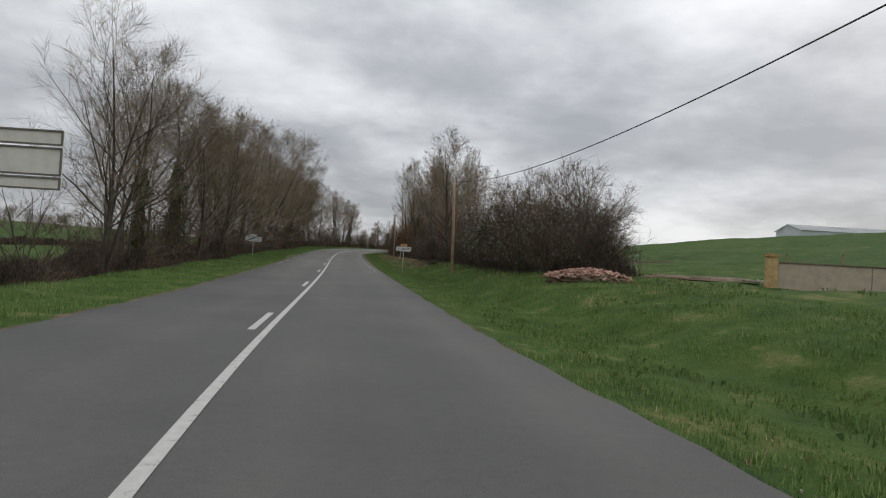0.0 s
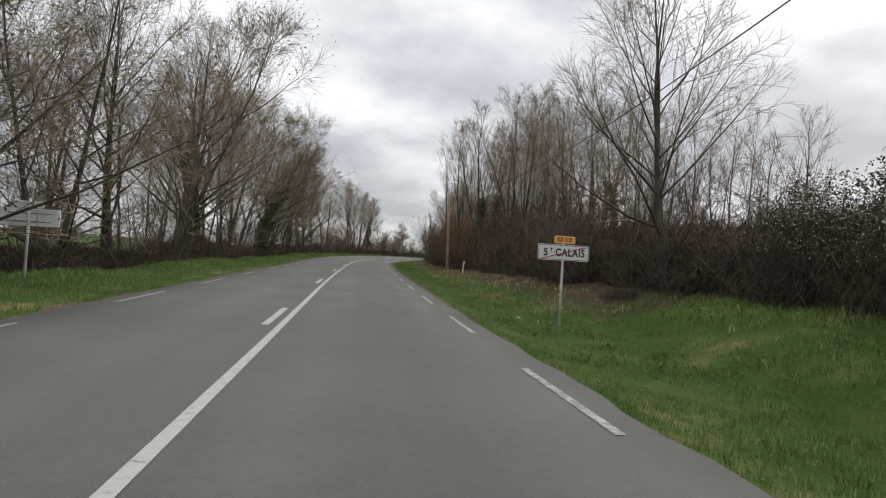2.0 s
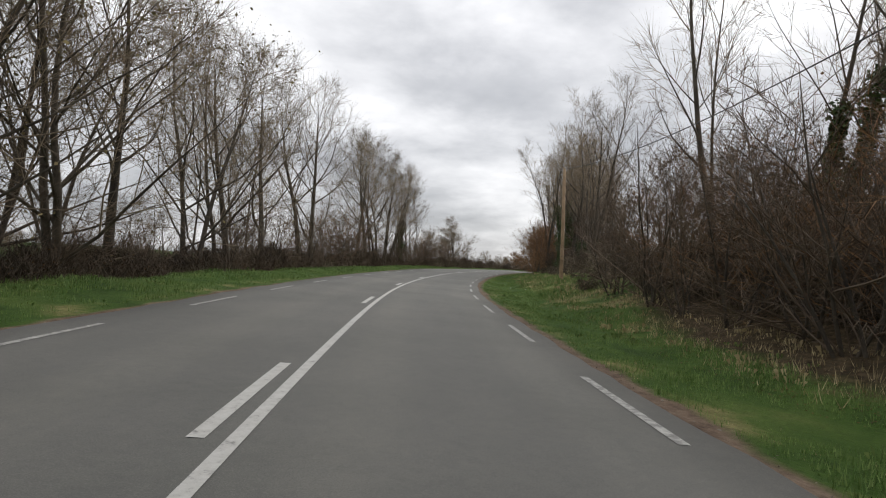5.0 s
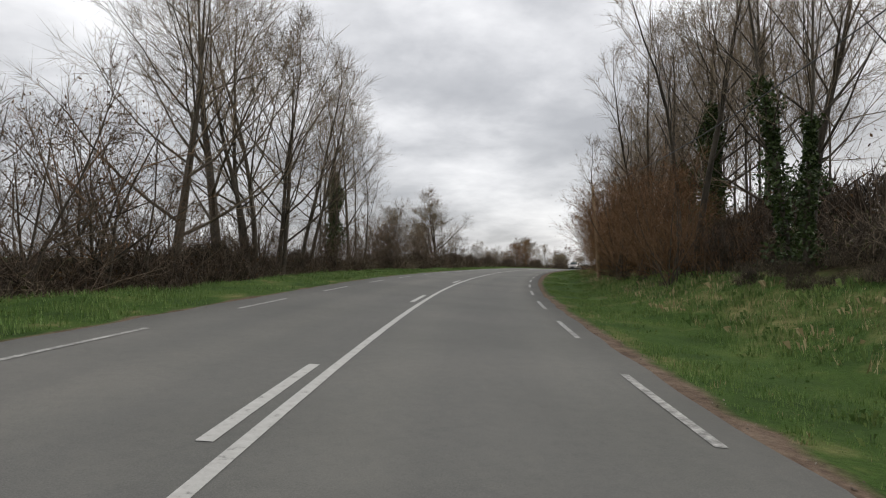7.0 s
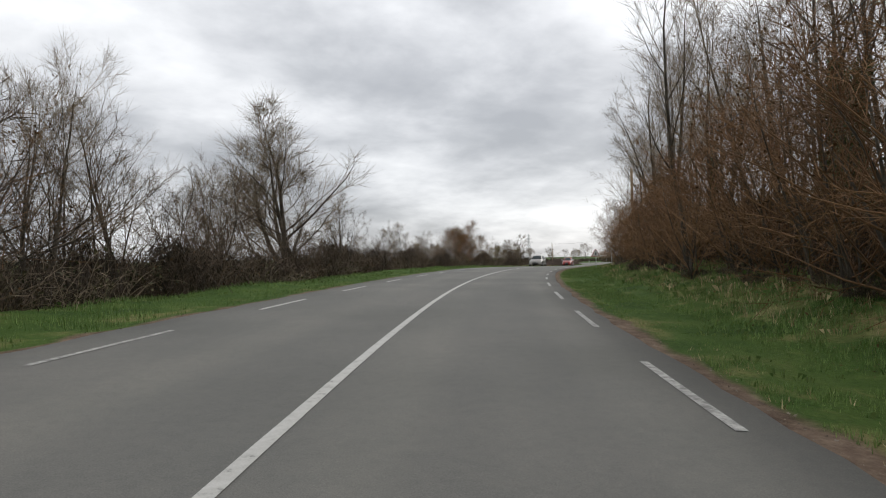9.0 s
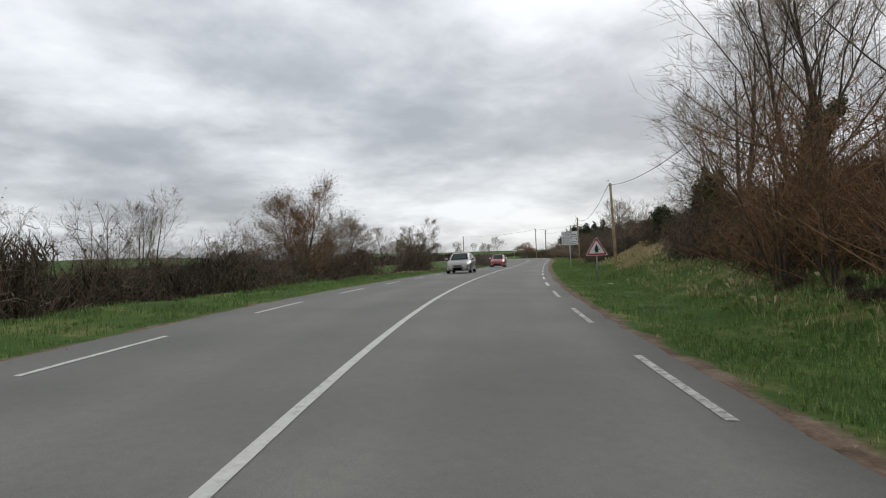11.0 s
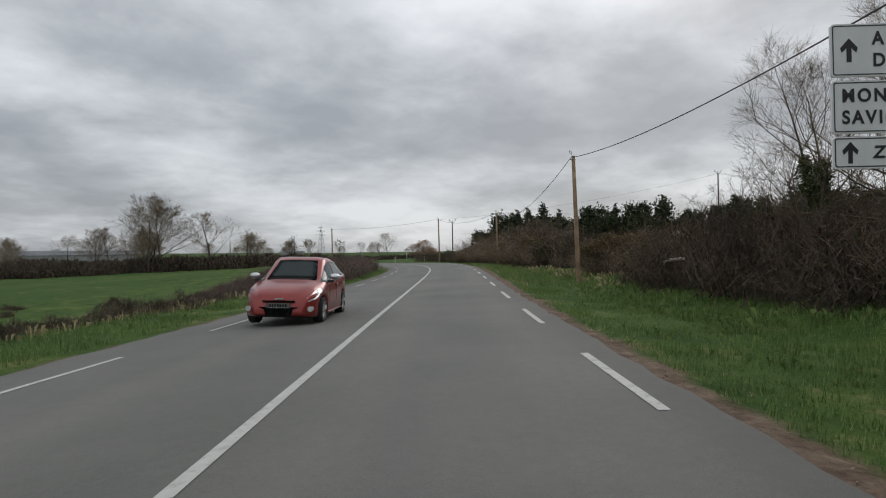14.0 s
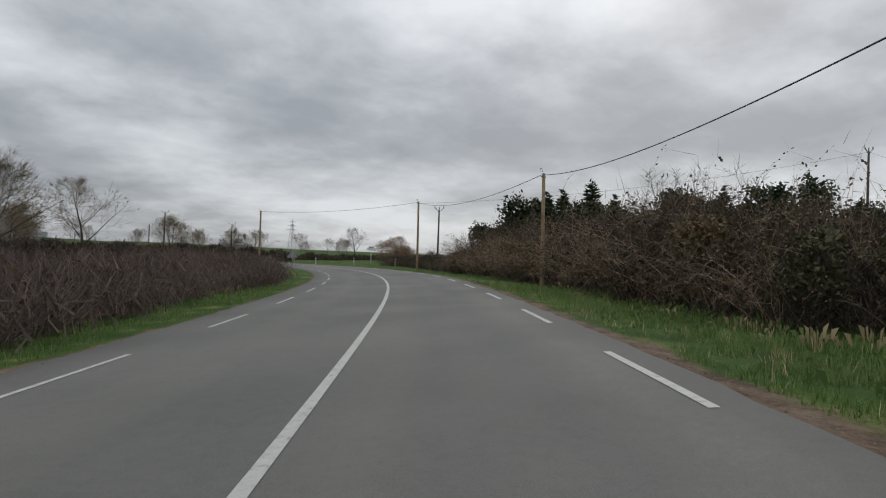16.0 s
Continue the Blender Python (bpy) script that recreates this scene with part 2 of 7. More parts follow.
PINE_LEAF = leafy("pine_needles", (0.022, 0.034, 0.016), (0.078, 0.096, 0.042), 0.6)
MIXED_LEAF = leafy("withered_bramble_leaves", (0.060, 0.060, 0.024), (0.230, 0.145, 0.080), 0.7)
TWIG_BRAMBLE = grainy("purple_brown_canes", (0.140, 0.094, 0.070), (0.240, 0.168, 0.125), (0.340, 0.250, 0.185), 0.6, 0.9, 0.2, 0.01, 6.0, 0.25)
DRY_LEAF = leafy("withered_leaves", (0.070, 0.036, 0.014), (0.210, 0.120, 0.052), 0.8)
BRAMBLE_LEAF = leafy("bramble_leaves", (0.034, 0.042, 0.016), (0.130, 0.112, 0.052), 0.6)
BUD = leafy("first_buds", (0.150, 0.120, 0.050), (0.290, 0.230, 0.105), 0.7)
BLOSSOM = leafy("white_blossom", (0.45, 0.44, 0.40), (0.78, 0.77, 0.73), 0.7)
PINK = leafy("pale_pink_buds", (0.34, 0.22, 0.15), (0.56, 0.40, 0.29), 0.8)
GRASS = leafy("grass_blades", (0.095, 0.185, 0.042), (0.255, 0.345, 0.110), 0.6)
GRASS_DARK = leafy("long_grass_blades", (0.070, 0.135, 0.030), (0.250, 0.320, 0.105), 0.55)
DRY_GRASS = leafy("dry_grass_blades", (0.30, 0.235, 0.115), (0.64, 0.53, 0.31), 0.8)
POLE_WOOD = grainy("weathered_pine_pole", (0.150, 0.100, 0.056), (0.265, 0.182, 0.108), (0.370, 0.265, 0.168), 1.2, 0.85, 0.4, 0.006, 16.0, 0.15)
STEEL = plain("galvanised_steel", (0.42, 0.43, 0.43), 0.45, 0.6, 0.3)
POST_WHITE = plain("white_painted_post", (0.62, 0.62, 0.59), 0.5, 0.0, 0.3)
SIGN_WHITE = plain("white_sign_sheet", (0.76, 0.77, 0.76), 0.35, 0.0, 0.1)
SIGN_BACK = plain("grey_sign_back", (0.34, 0.345, 0.34), 0.5, 0.3, 0.2)
SIGN_BEIGE = plain("weathered_beige_sign_back", (0.78, 0.735, 0.67), 0.6, 0.0, 0.12)
SIGN_EDGE = plain("brown_grey_sign_edge", (0.20, 0.175, 0.145), 0.6, 0.0, 0.3)
SIGN_PALE = plain("pale_grey_sign_back", (0.84, 0.85, 0.84), 0.5, 0.0, 0.12)
SIGN_RED = plain("red_sign_sheet", (0.42, 0.020, 0.025), 0.4, 0.0, 0.1)
SIGN_YELLOW = plain("amber_sign_sheet", (0.80, 0.38, 0.015), 0.4, 0.0, 0.1)
SIGN_BLACK = plain("black_sign_print", (0.012, 0.012, 0.013), 0.5, 0.0, 0.0)
BLUE_WRAP = plain("blue_plastic_wrap", (0.10, 0.26, 0.55), 0.4, 0.0, 0.1)
RUBBER = plain("tyre_rubber", (0.018, 0.018, 0.018), 0.85, 0.0, 0.3)
BLACK_PLASTIC = plain("black_plastic", (0.016, 0.016, 0.017), 0.5, 0.0, 0.2)
ALLOY = plain("silver_alloy", (0.55, 0.55, 0.54), 0.35, 0.7, 0.25)
CHROME = plain("chrome_trim", (0.70, 0.70, 0.71), 0.28, 1.0, 0.1)
CAR_RED = plain("metallic_red_paint", (0.300, 0.030, 0.022), 0.32, 0.35, 0.15, 0.6)
CAR_GREY = plain("warm_grey_paint", (0.29, 0.272, 0.245), 0.34, 0.35, 0.15, 0.6)
LAMP_GLASS = plain("clear_lamp_glass", (0.70, 0.70, 0.70), 0.08, 0.3, 0.05, 1.0)
LAMP_RED = plain("red_lamp_glass", (0.45, 0.03, 0.03), 0.15, 0.0, 0.1, 1.0)
CAR_GLASS = plain("tinted_car_glass", (0.050, 0.072, 0.076), 0.12, 0.0, 0.05, 0.0)
CAR_GLASS.node_tree.nodes["Principled BSDF"].inputs["Specular IOR Level"].default_value = 0.30
CONCRETE = plain("rendered_wall", (0.50, 0.42, 0.315), 0.9, 0.0, 0.16)
CAP_STONE = grainy("dark_cap_tiles", (0.10, 0.075, 0.06), (0.16, 0.12, 0.095), (0.22, 0.17, 0.13), 2.0, 0.9, 0.4, 0.005, 8.0, 0.1)
YELLOW_BRICK = grainy("ochre_brick", (0.28, 0.19, 0.075), (0.40, 0.28, 0.12), (0.48, 0.36, 0.18), 4.0, 0.9, 0.4, 0.005, 8.0, 0.15)
RUBBLE = grainy("broken_clay_tiles", (0.22, 0.110, 0.078), (0.34, 0.195, 0.145), (0.48, 0.350, 0.28), 3.0, 0.9, 0.4, 0.006, 8.0, 0.5)
SOIL = grainy("bare_soil", (0.075, 0.050, 0.032), (0.13, 0.092, 0.060), (0.20, 0.15, 0.10), 1.5, 0.95, 0.8, 0.03, 9.0, 0.1)
GRAVEL = grainy("pale_gravel", (0.26, 0.23, 0.19), (0.36, 0.33, 0.28), (0.46, 0.43, 0.38), 2.0, 0.95, 0.6, 0.01, 12.0, 0.1)
GRAVEL_BITS = leafy("loose_grit", (0.11, 0.085, 0.065), (0.36, 0.31, 0.25), 0.9)
SHEET = grainy("pale_sheet_cladding", (0.40, 0.42, 0.43), (0.50, 0.52, 0.53), (0.56, 0.58, 0.59), 0.2, 0.6, 0.1, 0.004, 30.0, 0.05)
ROOF_SHEET = grainy("grey_roof_sheet", (0.20, 0.21, 0.22), (0.27, 0.28, 0.29), (0.33, 0.34, 0.35), 0.2, 0.6, 0.1, 0.004, 30.0, 0.05)
CABLE = plain("black_cable", (0.07, 0.07, 0.073), 0.6, 0.0, 0.0)
CUT_WOOD = grainy("pale_cut_wood", (0.30, 0.26, 0.20), (0.42, 0.37, 0.30), (0.52, 0.47, 0.40), 3.0, 0.9, 0.3, 0.005, 8.0, 0.2)

# ---- the road's plan: curvature, height and cross slope along it ----
BEND = [10.09, 5.58, 0.84, -0.77, -0.32, 0.77, 0.67, 0.77, 1.69, 3.65, 4.59, 3.35, 4.14, 3.26, 3.72, 4.28, 4.35, 2.53, 0.81, 0.27,
        1.22, -0.12, -1.25, -3.27, -5.36, -7.45, -9.53, -11.62, -13.7, -13.7]
RISE = [0.035, -0.04, 0.378, 1.012, 1.655, 2.219, 2.885, 3.426, 3.765, 3.663, 3.468, 3.564, 3.629, 3.53, 3.378]
BANK = [-0.0036, -0.0067, 0.0229, 0.0249, 0.0474, 0.0582, 0.0644, 0.0345, 0.0337, 0.0178, -0.0311, -0.0661, -0.0646, -0.0397, -0.0292]
STEP = 2.0
S_ = np.arange(-6.0, 440.0, STEP)
_kap = np.interp(S_, -10 + 15.0 * np.arange(30), BEND) * 1e-3
HEAD = -np.cumsum(_kap) * STEP
HEAD -= np.interp(0, S_, HEAD)
CX, CY = np.cumsum(-np.sin(HEAD)) * STEP, np.cumsum(np.cos(HEAD)) * STEP
CX -= np.interp(0, S_, CX)
CY -= np.interp(0, S_, CY)
CZ = np.convolve(np.pad(np.interp(S_, -10 + 30.0 * np.arange(15), RISE), 4, "edge"), np.ones(9) / 9, "valid")
CE = np.interp(S_, -10 + 30.0 * np.arange(15), BANK)
# straight on at both ends
for far in (30.0, 70.0):
    h0, h1 = HEAD[0], HEAD[-1]
    S_ = np.r_[S_[0] - far, S_, S_[-1] + far]
    CX = np.r_[CX[0] + math.sin(h0) * far, CX, CX[-1] - math.sin(h1) * far]
    CY = np.r_[CY[0] - math.cos(h0) * far, CY, CY[-1] + math.cos(h1) * far]
    HEAD, CZ, CE = np.r_[h0, HEAD, h1], np.r_[CZ[0], CZ, CZ[-1]], np.r_[CE[0], CE, CE[-1]]


def road_at(s, d, up=0.0):
    """World places at station s and d metres to the right of the centre line, on the road's plane."""
    h = np.interp(s, S_, HEAD)
    return np.stack([np.interp(s, S_, CX) + np.cos(h) * d, np.interp(s, S_, CY) + np.sin(h) * d,
                     np.interp(s, S_, CZ) - np.interp(s, S_, CE) * np.clip(d, -6, 6) + up], -1)


def heading(s):
    return float(np.interp(s, S_, HEAD))


# ground over or under the road's plane: by station, at distances from the centre line
DIST = [3.4, 4.2, 5.0, 6.5, 8.0, 9.5, 12, 16, 25, 50, 120, 400, 3000]
RIGHT = [
    (0, [-.30, -.24, -.14, -.34, -.48, .05, .55, .75, 1.1, 3.6, 11.0, 27, 45]),
    (45, [-.30, -.24, -.14, -.32, -.42, .30, .80, .95, 1.3, 3.8, 11.0, 27, 45]),
    (70, [-.30, -.24, -.16, -.18, .05, .50, .95, 1.1, 1.2, 3.2, 10.5, 26, 45]),
    (100, [-.30, -.24, -.16, -.12, -.05, .20, .50, .8, 1.2, 3.0, 10.0, 25, 45]),
    (115, [-.30, -.24, -.16, -.10, .00, .30, .70, 1.0, 1.4, 2.8, 9.0, 24, 45]),
    (140, [-.30, -.24, -.16, -.05, .30, .95, 1.8, 2.2, 2.4, 3.4, 8.0, 22, 45]),
    (165, [-.30, -.24, -.16, -.05, .25, .80, 1.5, 1.8, 2.0, 2.8, 6.0, 18, 40]),
    (225, [-.30, -.24, -.16, -.15, .10, .60, 1.1, 1.3, 1.6, 2.2, 4.0, 10, 30]),
    (250, [-.30, -.24, -.16, -.20, -.10, .45, 1.6, 2.2, 2.4, 2.8, 4.0, 8, 30]),
    (272, [-.30, -.24, -.16, -.20, -.20, .45, 1.7, 2.2, 2.4, 2.8, 4.0, 8, 30]),
    (288, [-.30, -.24, -.16, -.25, -.50, -.10, .60, .90, 1.2, 2.2, 4.0, 7, 30]),
    (325, [-.30, -.24, -.16, -.25, -.55, -.35, .00, .50, 1.7, 3.5, 5.0, 7, 25]),
    (390, [-.30, -.24, -.16, -.15, -.20, -.10, .00, .10, .30, 1.0, 2.5, 5, 20]),
    (440, [-.30, -.24, -.16, -.05, -.10, -.05, .00, .05, .20, .6, 1.5, 4, 20]),
]
LEFT = [
    (0, [-.30, -.24, -.16, .08, -.10, -.50, -1.4, -2.6, -4.6, -7.0, -6.0, 5, 45]),
    (60, [-.30, -.24, -.16, .10, -.05, -.40, -1.2, -2.2, -3.8, -6.0, -6.0, 5, 45]),
    (120, [-.30, -.24, -.16, .10, .00, -.30, -.90, -1.6, -2.6, -4.0, -4.0, 4, 40]),
    (230, [-.30, -.24, -.16, .08, -.10, -.50, -1.2, -1.6, -2.2, -3.0, -3.0, 2, 30]),
    (275, [-.30, -.24, -.16, .05, -.25, -.70, -1.2, -1.5, -1.8, -2.2, -2.5, 0, 30]),
    (320, [-.30, -.24, -.16, .08, -.05, -.25, -.70, -1.0, -1.3, -1.8, -2.0, 0, 30]),
    (400, [-.30, -.24, -.16, .05, .00, -.10, -.30, -.40, -.6, -1.0, -1.0, 2, 30]),
]


def _table(rows, s, a):
    ks = np.array([r[0] for r in rows], float)
    tab = np.array([np.interp(a, DIST, r[1]) for r in rows])
    i = np.clip(np.searchsorted(ks, s) - 1, 0, len(ks) - 2)
    u = np.clip((s - ks[i]) / (ks[i + 1] - ks[i]), 0, 1)
    n = np.arange(len(s))
    return tab[i, n] * (1 - u) + tab[i + 1, n] * u


def over(s, d):
    s, d = np.atleast_1d(np.asarray(s, float)), np.atleast_1d(np.asarray(d, float))
    s, d = np.broadcast_arrays(s, d)
    return np.where(d > 0, _table(RIGHT, s, np.abs(d)), _table(LEFT, s, np.abs(d)))


def shoulder(s, d):
    """The soft shoulder beside the asphalt, over the road's plane."""
    a = np.abs(d)
    u = np.clip((a - 3.6) / 2.8, 0, 1)
    return -.014 * (1 - u) + (over(s, np.sign(d) * 6.4) - .05) * u


def spot(s, d, sink=0.0):
    """A place on the ground."""
    p = road_at(float(s), float(d))
    return Vector((p[0], p[1], p[2] + float(over(s, d)[0]) - sink))


def near_road(x, y):
    """Station and distance from the centre line for world places."""
    px, py = x.ravel(), y.ravel()
    best, bs, bd = np.full(px.shape, 1e18), np.zeros(px.shape), np.zeros(px.shape)
    for i in range(len(S_) - 1):
        ax, ay, bx, by = CX[i], CY[i], CX[i + 1], CY[i + 1]
        ux, uy = bx - ax, by - ay
        L = ux * ux + uy * uy
        u = np.clip(((px - ax) * ux + (py - ay) * uy) / L, 0, 1)
        qx, qy = px - ax - u * ux, py - ay - u * uy
        r = qx * qx + qy * qy
        hit = r < best
        best[hit], bs[hit] = r[hit], (S_[i] + u * (S_[i + 1] - S_[i]))[hit]
        bd[hit] = (np.sqrt(r) * np.sign(qx * uy - qy * ux))[hit]
    return bs.reshape(x.shape), bd.reshape(x.shape)


def mesh_ob(name, verts, faces, mat, parent=None, smooth=False, label=""):
    me = bpy.data.meshes.new(name)
    me.from_pydata(np.asarray(verts).tolist() if isinstance(verts, np.ndarray) else verts, [], faces.tolist() if isinstance(faces, np.ndarray) else faces)
    if smooth:
        me.polygons.foreach_set("use_smooth", [True] * len(me.polygons))
    me.materials.append(mat)
    me.update()
    ob = new(name, me)
    if parent is not None:
        ob.parent = parent
    if label:
        tagged(ob, label)
    return ob


def part(name, bm, mat, parent, label="", smooth=False):
    me = bpy.data.meshes.new(name)
    bm.to_mesh(me)
    bm.free()
    if smooth:
        me.polygons.foreach_set("use_smooth", [True] * len(me.polygons))
    me.materials.append(mat)
    ob = new(name, me)
    ob.parent = parent
    if label:
        tagged(ob, label)
    return ob


def empty(name, m=None):
    ob = new(name)
    if m is not None:
        ob.matrix_basis = m
    return ob


# ---- ground: one sheet out to the horizon ----
def axis_lines(lo, hi, step, reach):
    mid = np.arange(lo, hi + step, step)
    out, g = [], step
    while sum(out) < reach:
        g *= 1.3
        out.append(g)
    out = np.cumsum(out)
    return np.r_[(mid[0] - out)[::-1], mid, mid[-1] + out]


def smooth_noise(x, y, seed, scale):
    """Cheap value noise for the land's small waves."""
    r = np.random.RandomState(seed).rand(64, 64)
    u, v = x / scale, y / scale
    i, j = np.floor(u).astype(int), np.floor(v).astype(int)
    a, b = u - i, v - j
    a, b = a * a * (3 - 2 * a), b * b * (3 - 2 * b)
    f = lambda p, q: r[p % 64, q % 64]
    return (f(i, j) * (1 - a) + f(i + 1, j) * a) * (1 - b) + (f(i, j + 1) * (1 - a) + f(i + 1, j + 1) * a) * b - 0.5


def land(x, y):
    s, d = near_road(x, y)
    z = road_at(s.ravel(), np.clip(d.ravel(), -6, 6))[:, 2].reshape(x.shape) + over(s.ravel(), d.ravel()).reshape(x.shape)
    a = np.abs(d)
    rough = np.clip((a - 4.0) / 3, 0, 1)
    z = z + rough * (smooth_noise(x, y, 3, 1.7) * 0.20 + smooth_noise(x, y, 4, 6.0) * 0.25)
    z = z + np.clip((a - 60) / 200, 0, 1) * smooth_noise(x, y, 5, 260.0) * 9 + np.clip((a - 600) / 800, 0, 1) * smooth_noise(x, y, 6, 900.0) * 45
    # the crest of the field behind the garden wall
    z = z + 4.4 * np.exp(-((x - 150) ** 2 + (y - 145) ** 2) / 6000) * np.clip((a - 35) / 45, 0, 1)
    return s, d, z


xs, ys = axis_lines(-20, 165, 0.8, 3200), axis_lines(-12, 420, 0.8, 3200)
GX, GY = np.meshgrid(xs, ys)
GS, GD, GZ = land(GX, GY)
nx, ny = len(xs), len(ys)
idx = np.arange(nx * ny).reshape(ny, nx)
quads = np.stack([idx[:-1, :-1], idx[:-1, 1:], idx[1:, 1:], idx[1:, :-1]], -1).reshape(-1, 4)
ground = mesh_ob("ground", np.stack([GX, GY, GZ], -1).reshape(-1, 3), quads, GROUND, smooth=True)
tagged(ground, "green grassy ground with verges, banks and fields", "ground", kind="structure")
A_ = np.abs(GD)
edge_r = np.where(GD > 0, 4.0, np.interp(GS, [0, 60, 140, 280, 330], [3.6, 3.75, 4.2, 4.3, 4.45]))
past = A_ - edge_r
zones = {
    "dirt": np.clip(1.0 - np.abs(past - 0.05) / np.where(GD > 0, np.interp(GS, [0, 120, 130, 235, 260, 320], [0.3, 0.5, 0.6, 0.6, 0.65, 1.0]), 0.3), 0, 1) * 0.85,
    "litter": np.where(GD > 0, np.clip((A_ - np.interp(GS, [45, 58, 115, 128, 160, 170, 230, 240], [14, 7.4, 6.4, 9.6, 9.6, 8.8, 8.8, 30])) / 2.6, 0, 1) * (A_ < 34) * (GS > 57) * (GS < 240),
                       np.clip((A_ - 7.2) / 1.2, 0, 1) * (A_ < 15) * (GS > 15) * (GS < 262)) * 0.95,
    "crop": np.clip((A_ - 26) / 8, 0, 1),
    "straw": np.where((GD > 8.6) & (GD < 15) & (GS > 256) & (GS < 270), 0.66, np.where((GD > 8.6) & (GD < 15) & (GS > 243) & (GS < 273), 0.42, np.where((GD > 7.0) & (GD < 11) & (GS > 120) & (GS < 240), 0.34, 0.20))),
}
for name, values in zones.items():
    ground.data.attributes.new(name, "FLOAT", "POINT").data.foreach_set("value", np.ascontiguousarray(values, dtype=np.float32).ravel())


# ---- road and its markings ----
def ribbon(name, s0, s1, left, right, up, mat, step=1.0, cols=2, skirt=0.0, ragged=0.0, parent=None):
    """A sheet along the road between two distances from its centre line, which may change with the station."""
    n = max(2, int(round((s1 - s0) / step)) + 1)
    ss = np.linspace(s0, s1, n)
    lo = np.array([left(s) if callable(left) else left for s in ss])
    hi = np.array([right(s) if callable(right) else right for s in ss])
    if ragged:
        r = np.random.RandomState(5)
        lo, hi = lo + (r.rand(n) - .5) * ragged, hi + (r.rand(n) - .5) * ragged
    rows = []
    for k, u in enumerate(np.linspace(0, 1, cols)):
        rows.append(road_at(ss, lo * (1 - u) + hi * u, up))
    if skirt:
        rows = [road_at(ss, lo - 0.05, up - skirt)] + rows + [road_at(ss, hi + 0.05, up - skirt)]
    cols = len(rows)
    v = np.stack(rows, 1)
    i = np.arange(n * cols).reshape(n, cols)
    f = np.stack([i[:-1, :-1], i[:-1, 1:], i[1:, 1:], i[1:, :-1]], -1).reshape(-1, 4)
    ob = mesh_ob(name, v.reshape(-1, 3), f, mat, parent, smooth=True)
    uv = ob.data.uv_layers.new(name="along")
    uu = np.stack([np.broadcast_to(np.linspace(0, 8, cols)[None], (n, cols)), np.broadcast_to(ss[:, None], (n, cols))], -1).reshape(-1, 2)
    li = np.zeros(len(ob.data.loops), dtype=np.int32)
    ob.data.loops.foreach_get("vertex_index", li)
    uv.data.foreach_set("uv", uu[li].ravel())
    return ob


road_left = lambda s: -float(np.interp(s, [0, 60, 140, 280, 330], [3.62, 3.75, 4.15, 4.3, 4.45]))
road = tagged(ribbon("road", -34, 470, road_left, lambda s: 3.97, 0.0, ASPHALT, 0.7, 9, 0.25, 0.12), "worn grey asphalt of a two-lane country road", "road", kind="structure")


def shoulder_strip(name, sgn, edge, label):
    """Grass and dirt between the asphalt and the verge: finer than the land behind it."""
    ss = np.arange(-30, 420, .6)
    offs = np.r_[0.0, .15, .3, .45, .65, .9, 1.3, 1.8, 2.6]
    r = np.random.RandomState(9)
    e = np.array([edge(s) for s in ss]) - .12
    d = sgn * (e[:, None] + offs[None])
    S2 = np.broadcast_to(ss[:, None], d.shape)
    z = road_at(S2, np.clip(d, -6, 6))[..., 2] + shoulder(S2.ravel(), d.ravel()).reshape(d.shape)
    z += (r.rand(*d.shape) - .5) * np.clip(offs / .5, 0, 1) * .035
    p = road_at(S2, d)
    p[..., 2] = z
    n, c = d.shape
    i = np.arange(n * c).reshape(n, c)
    f = np.stack([i[:-1, :-1], i[:-1, 1:], i[1:, 1:], i[1:, :-1]], -1).reshape(-1, 4)
    ob = mesh_ob(name, p.reshape(-1, 3), f if sgn > 0 else f[:, ::-1], GROUND, smooth=True)
    wide = np.interp(ss, [0, 55, 60, 120, 130, 235, 260, 320], [.26, .26, .50, .55, .55, .55, .60, .95])[:, None] if sgn > 0 else .25
    ob.data.attributes.new("dirt", "FLOAT", "POINT").data.foreach_set("value", np.ascontiguousarray(np.clip(1.15 - offs[None] / (wide + .25 * r.rand(n, 1)), 0, .95) + 0 * d, dtype=np.float32).ravel())
    ob.data.attributes.new("straw", "FLOAT", "POINT").data.foreach_set("value", np.ascontiguousarray(.24 * np.exp(-((offs[None] - .75) / .35) ** 2) + .08 + 0 * d, dtype=np.float32).ravel())
    return tagged(ob, label, "verge", kind="structure")


shoulder_strip("verge_near", 1, lambda s: 3.97, "worn grass and dirt edge beside the asphalt")
shoulder_strip("verge_far", -1, lambda s: -road_left(s), "narrow grass edge beside the far lane")
MARK = 0.006
centre_line = tagged(ribbon("centre_line", -30, 400, -0.06, 0.06, MARK, LINE, 1.0), "solid white centre line on the asphalt", "road marking", kind="structure")


def dashes(kind, label, s0, s1, pitch, d, width, length=3.0, worn_to=0):
    k = 0
    for s in np.arange(s0, s1, pitch):
        ob = ribbon(kind, s, s + length, d - width / 2, d + width / 2, MARK, WORN_LINE if s < worn_to else LINE, 0.75)
        tagged(ob, label, "road marking", kind + "s", "structure")


dashes("centre_dash", "white broken line beside the solid centre line", 0.18, 170, 13.0, -0.27, 0.13)
dashes("right_edge_dash", "white broken edge line along the verge", 0.86 + 6.5 * 7, 380, 6.5, 3.53, 0.11, worn_to=235)
dashes("left_edge_dash", "white broken edge line along the far verge", 2.15 + 6.5 * 7, 380, 6.5, -3.41, 0.09, worn_to=190)


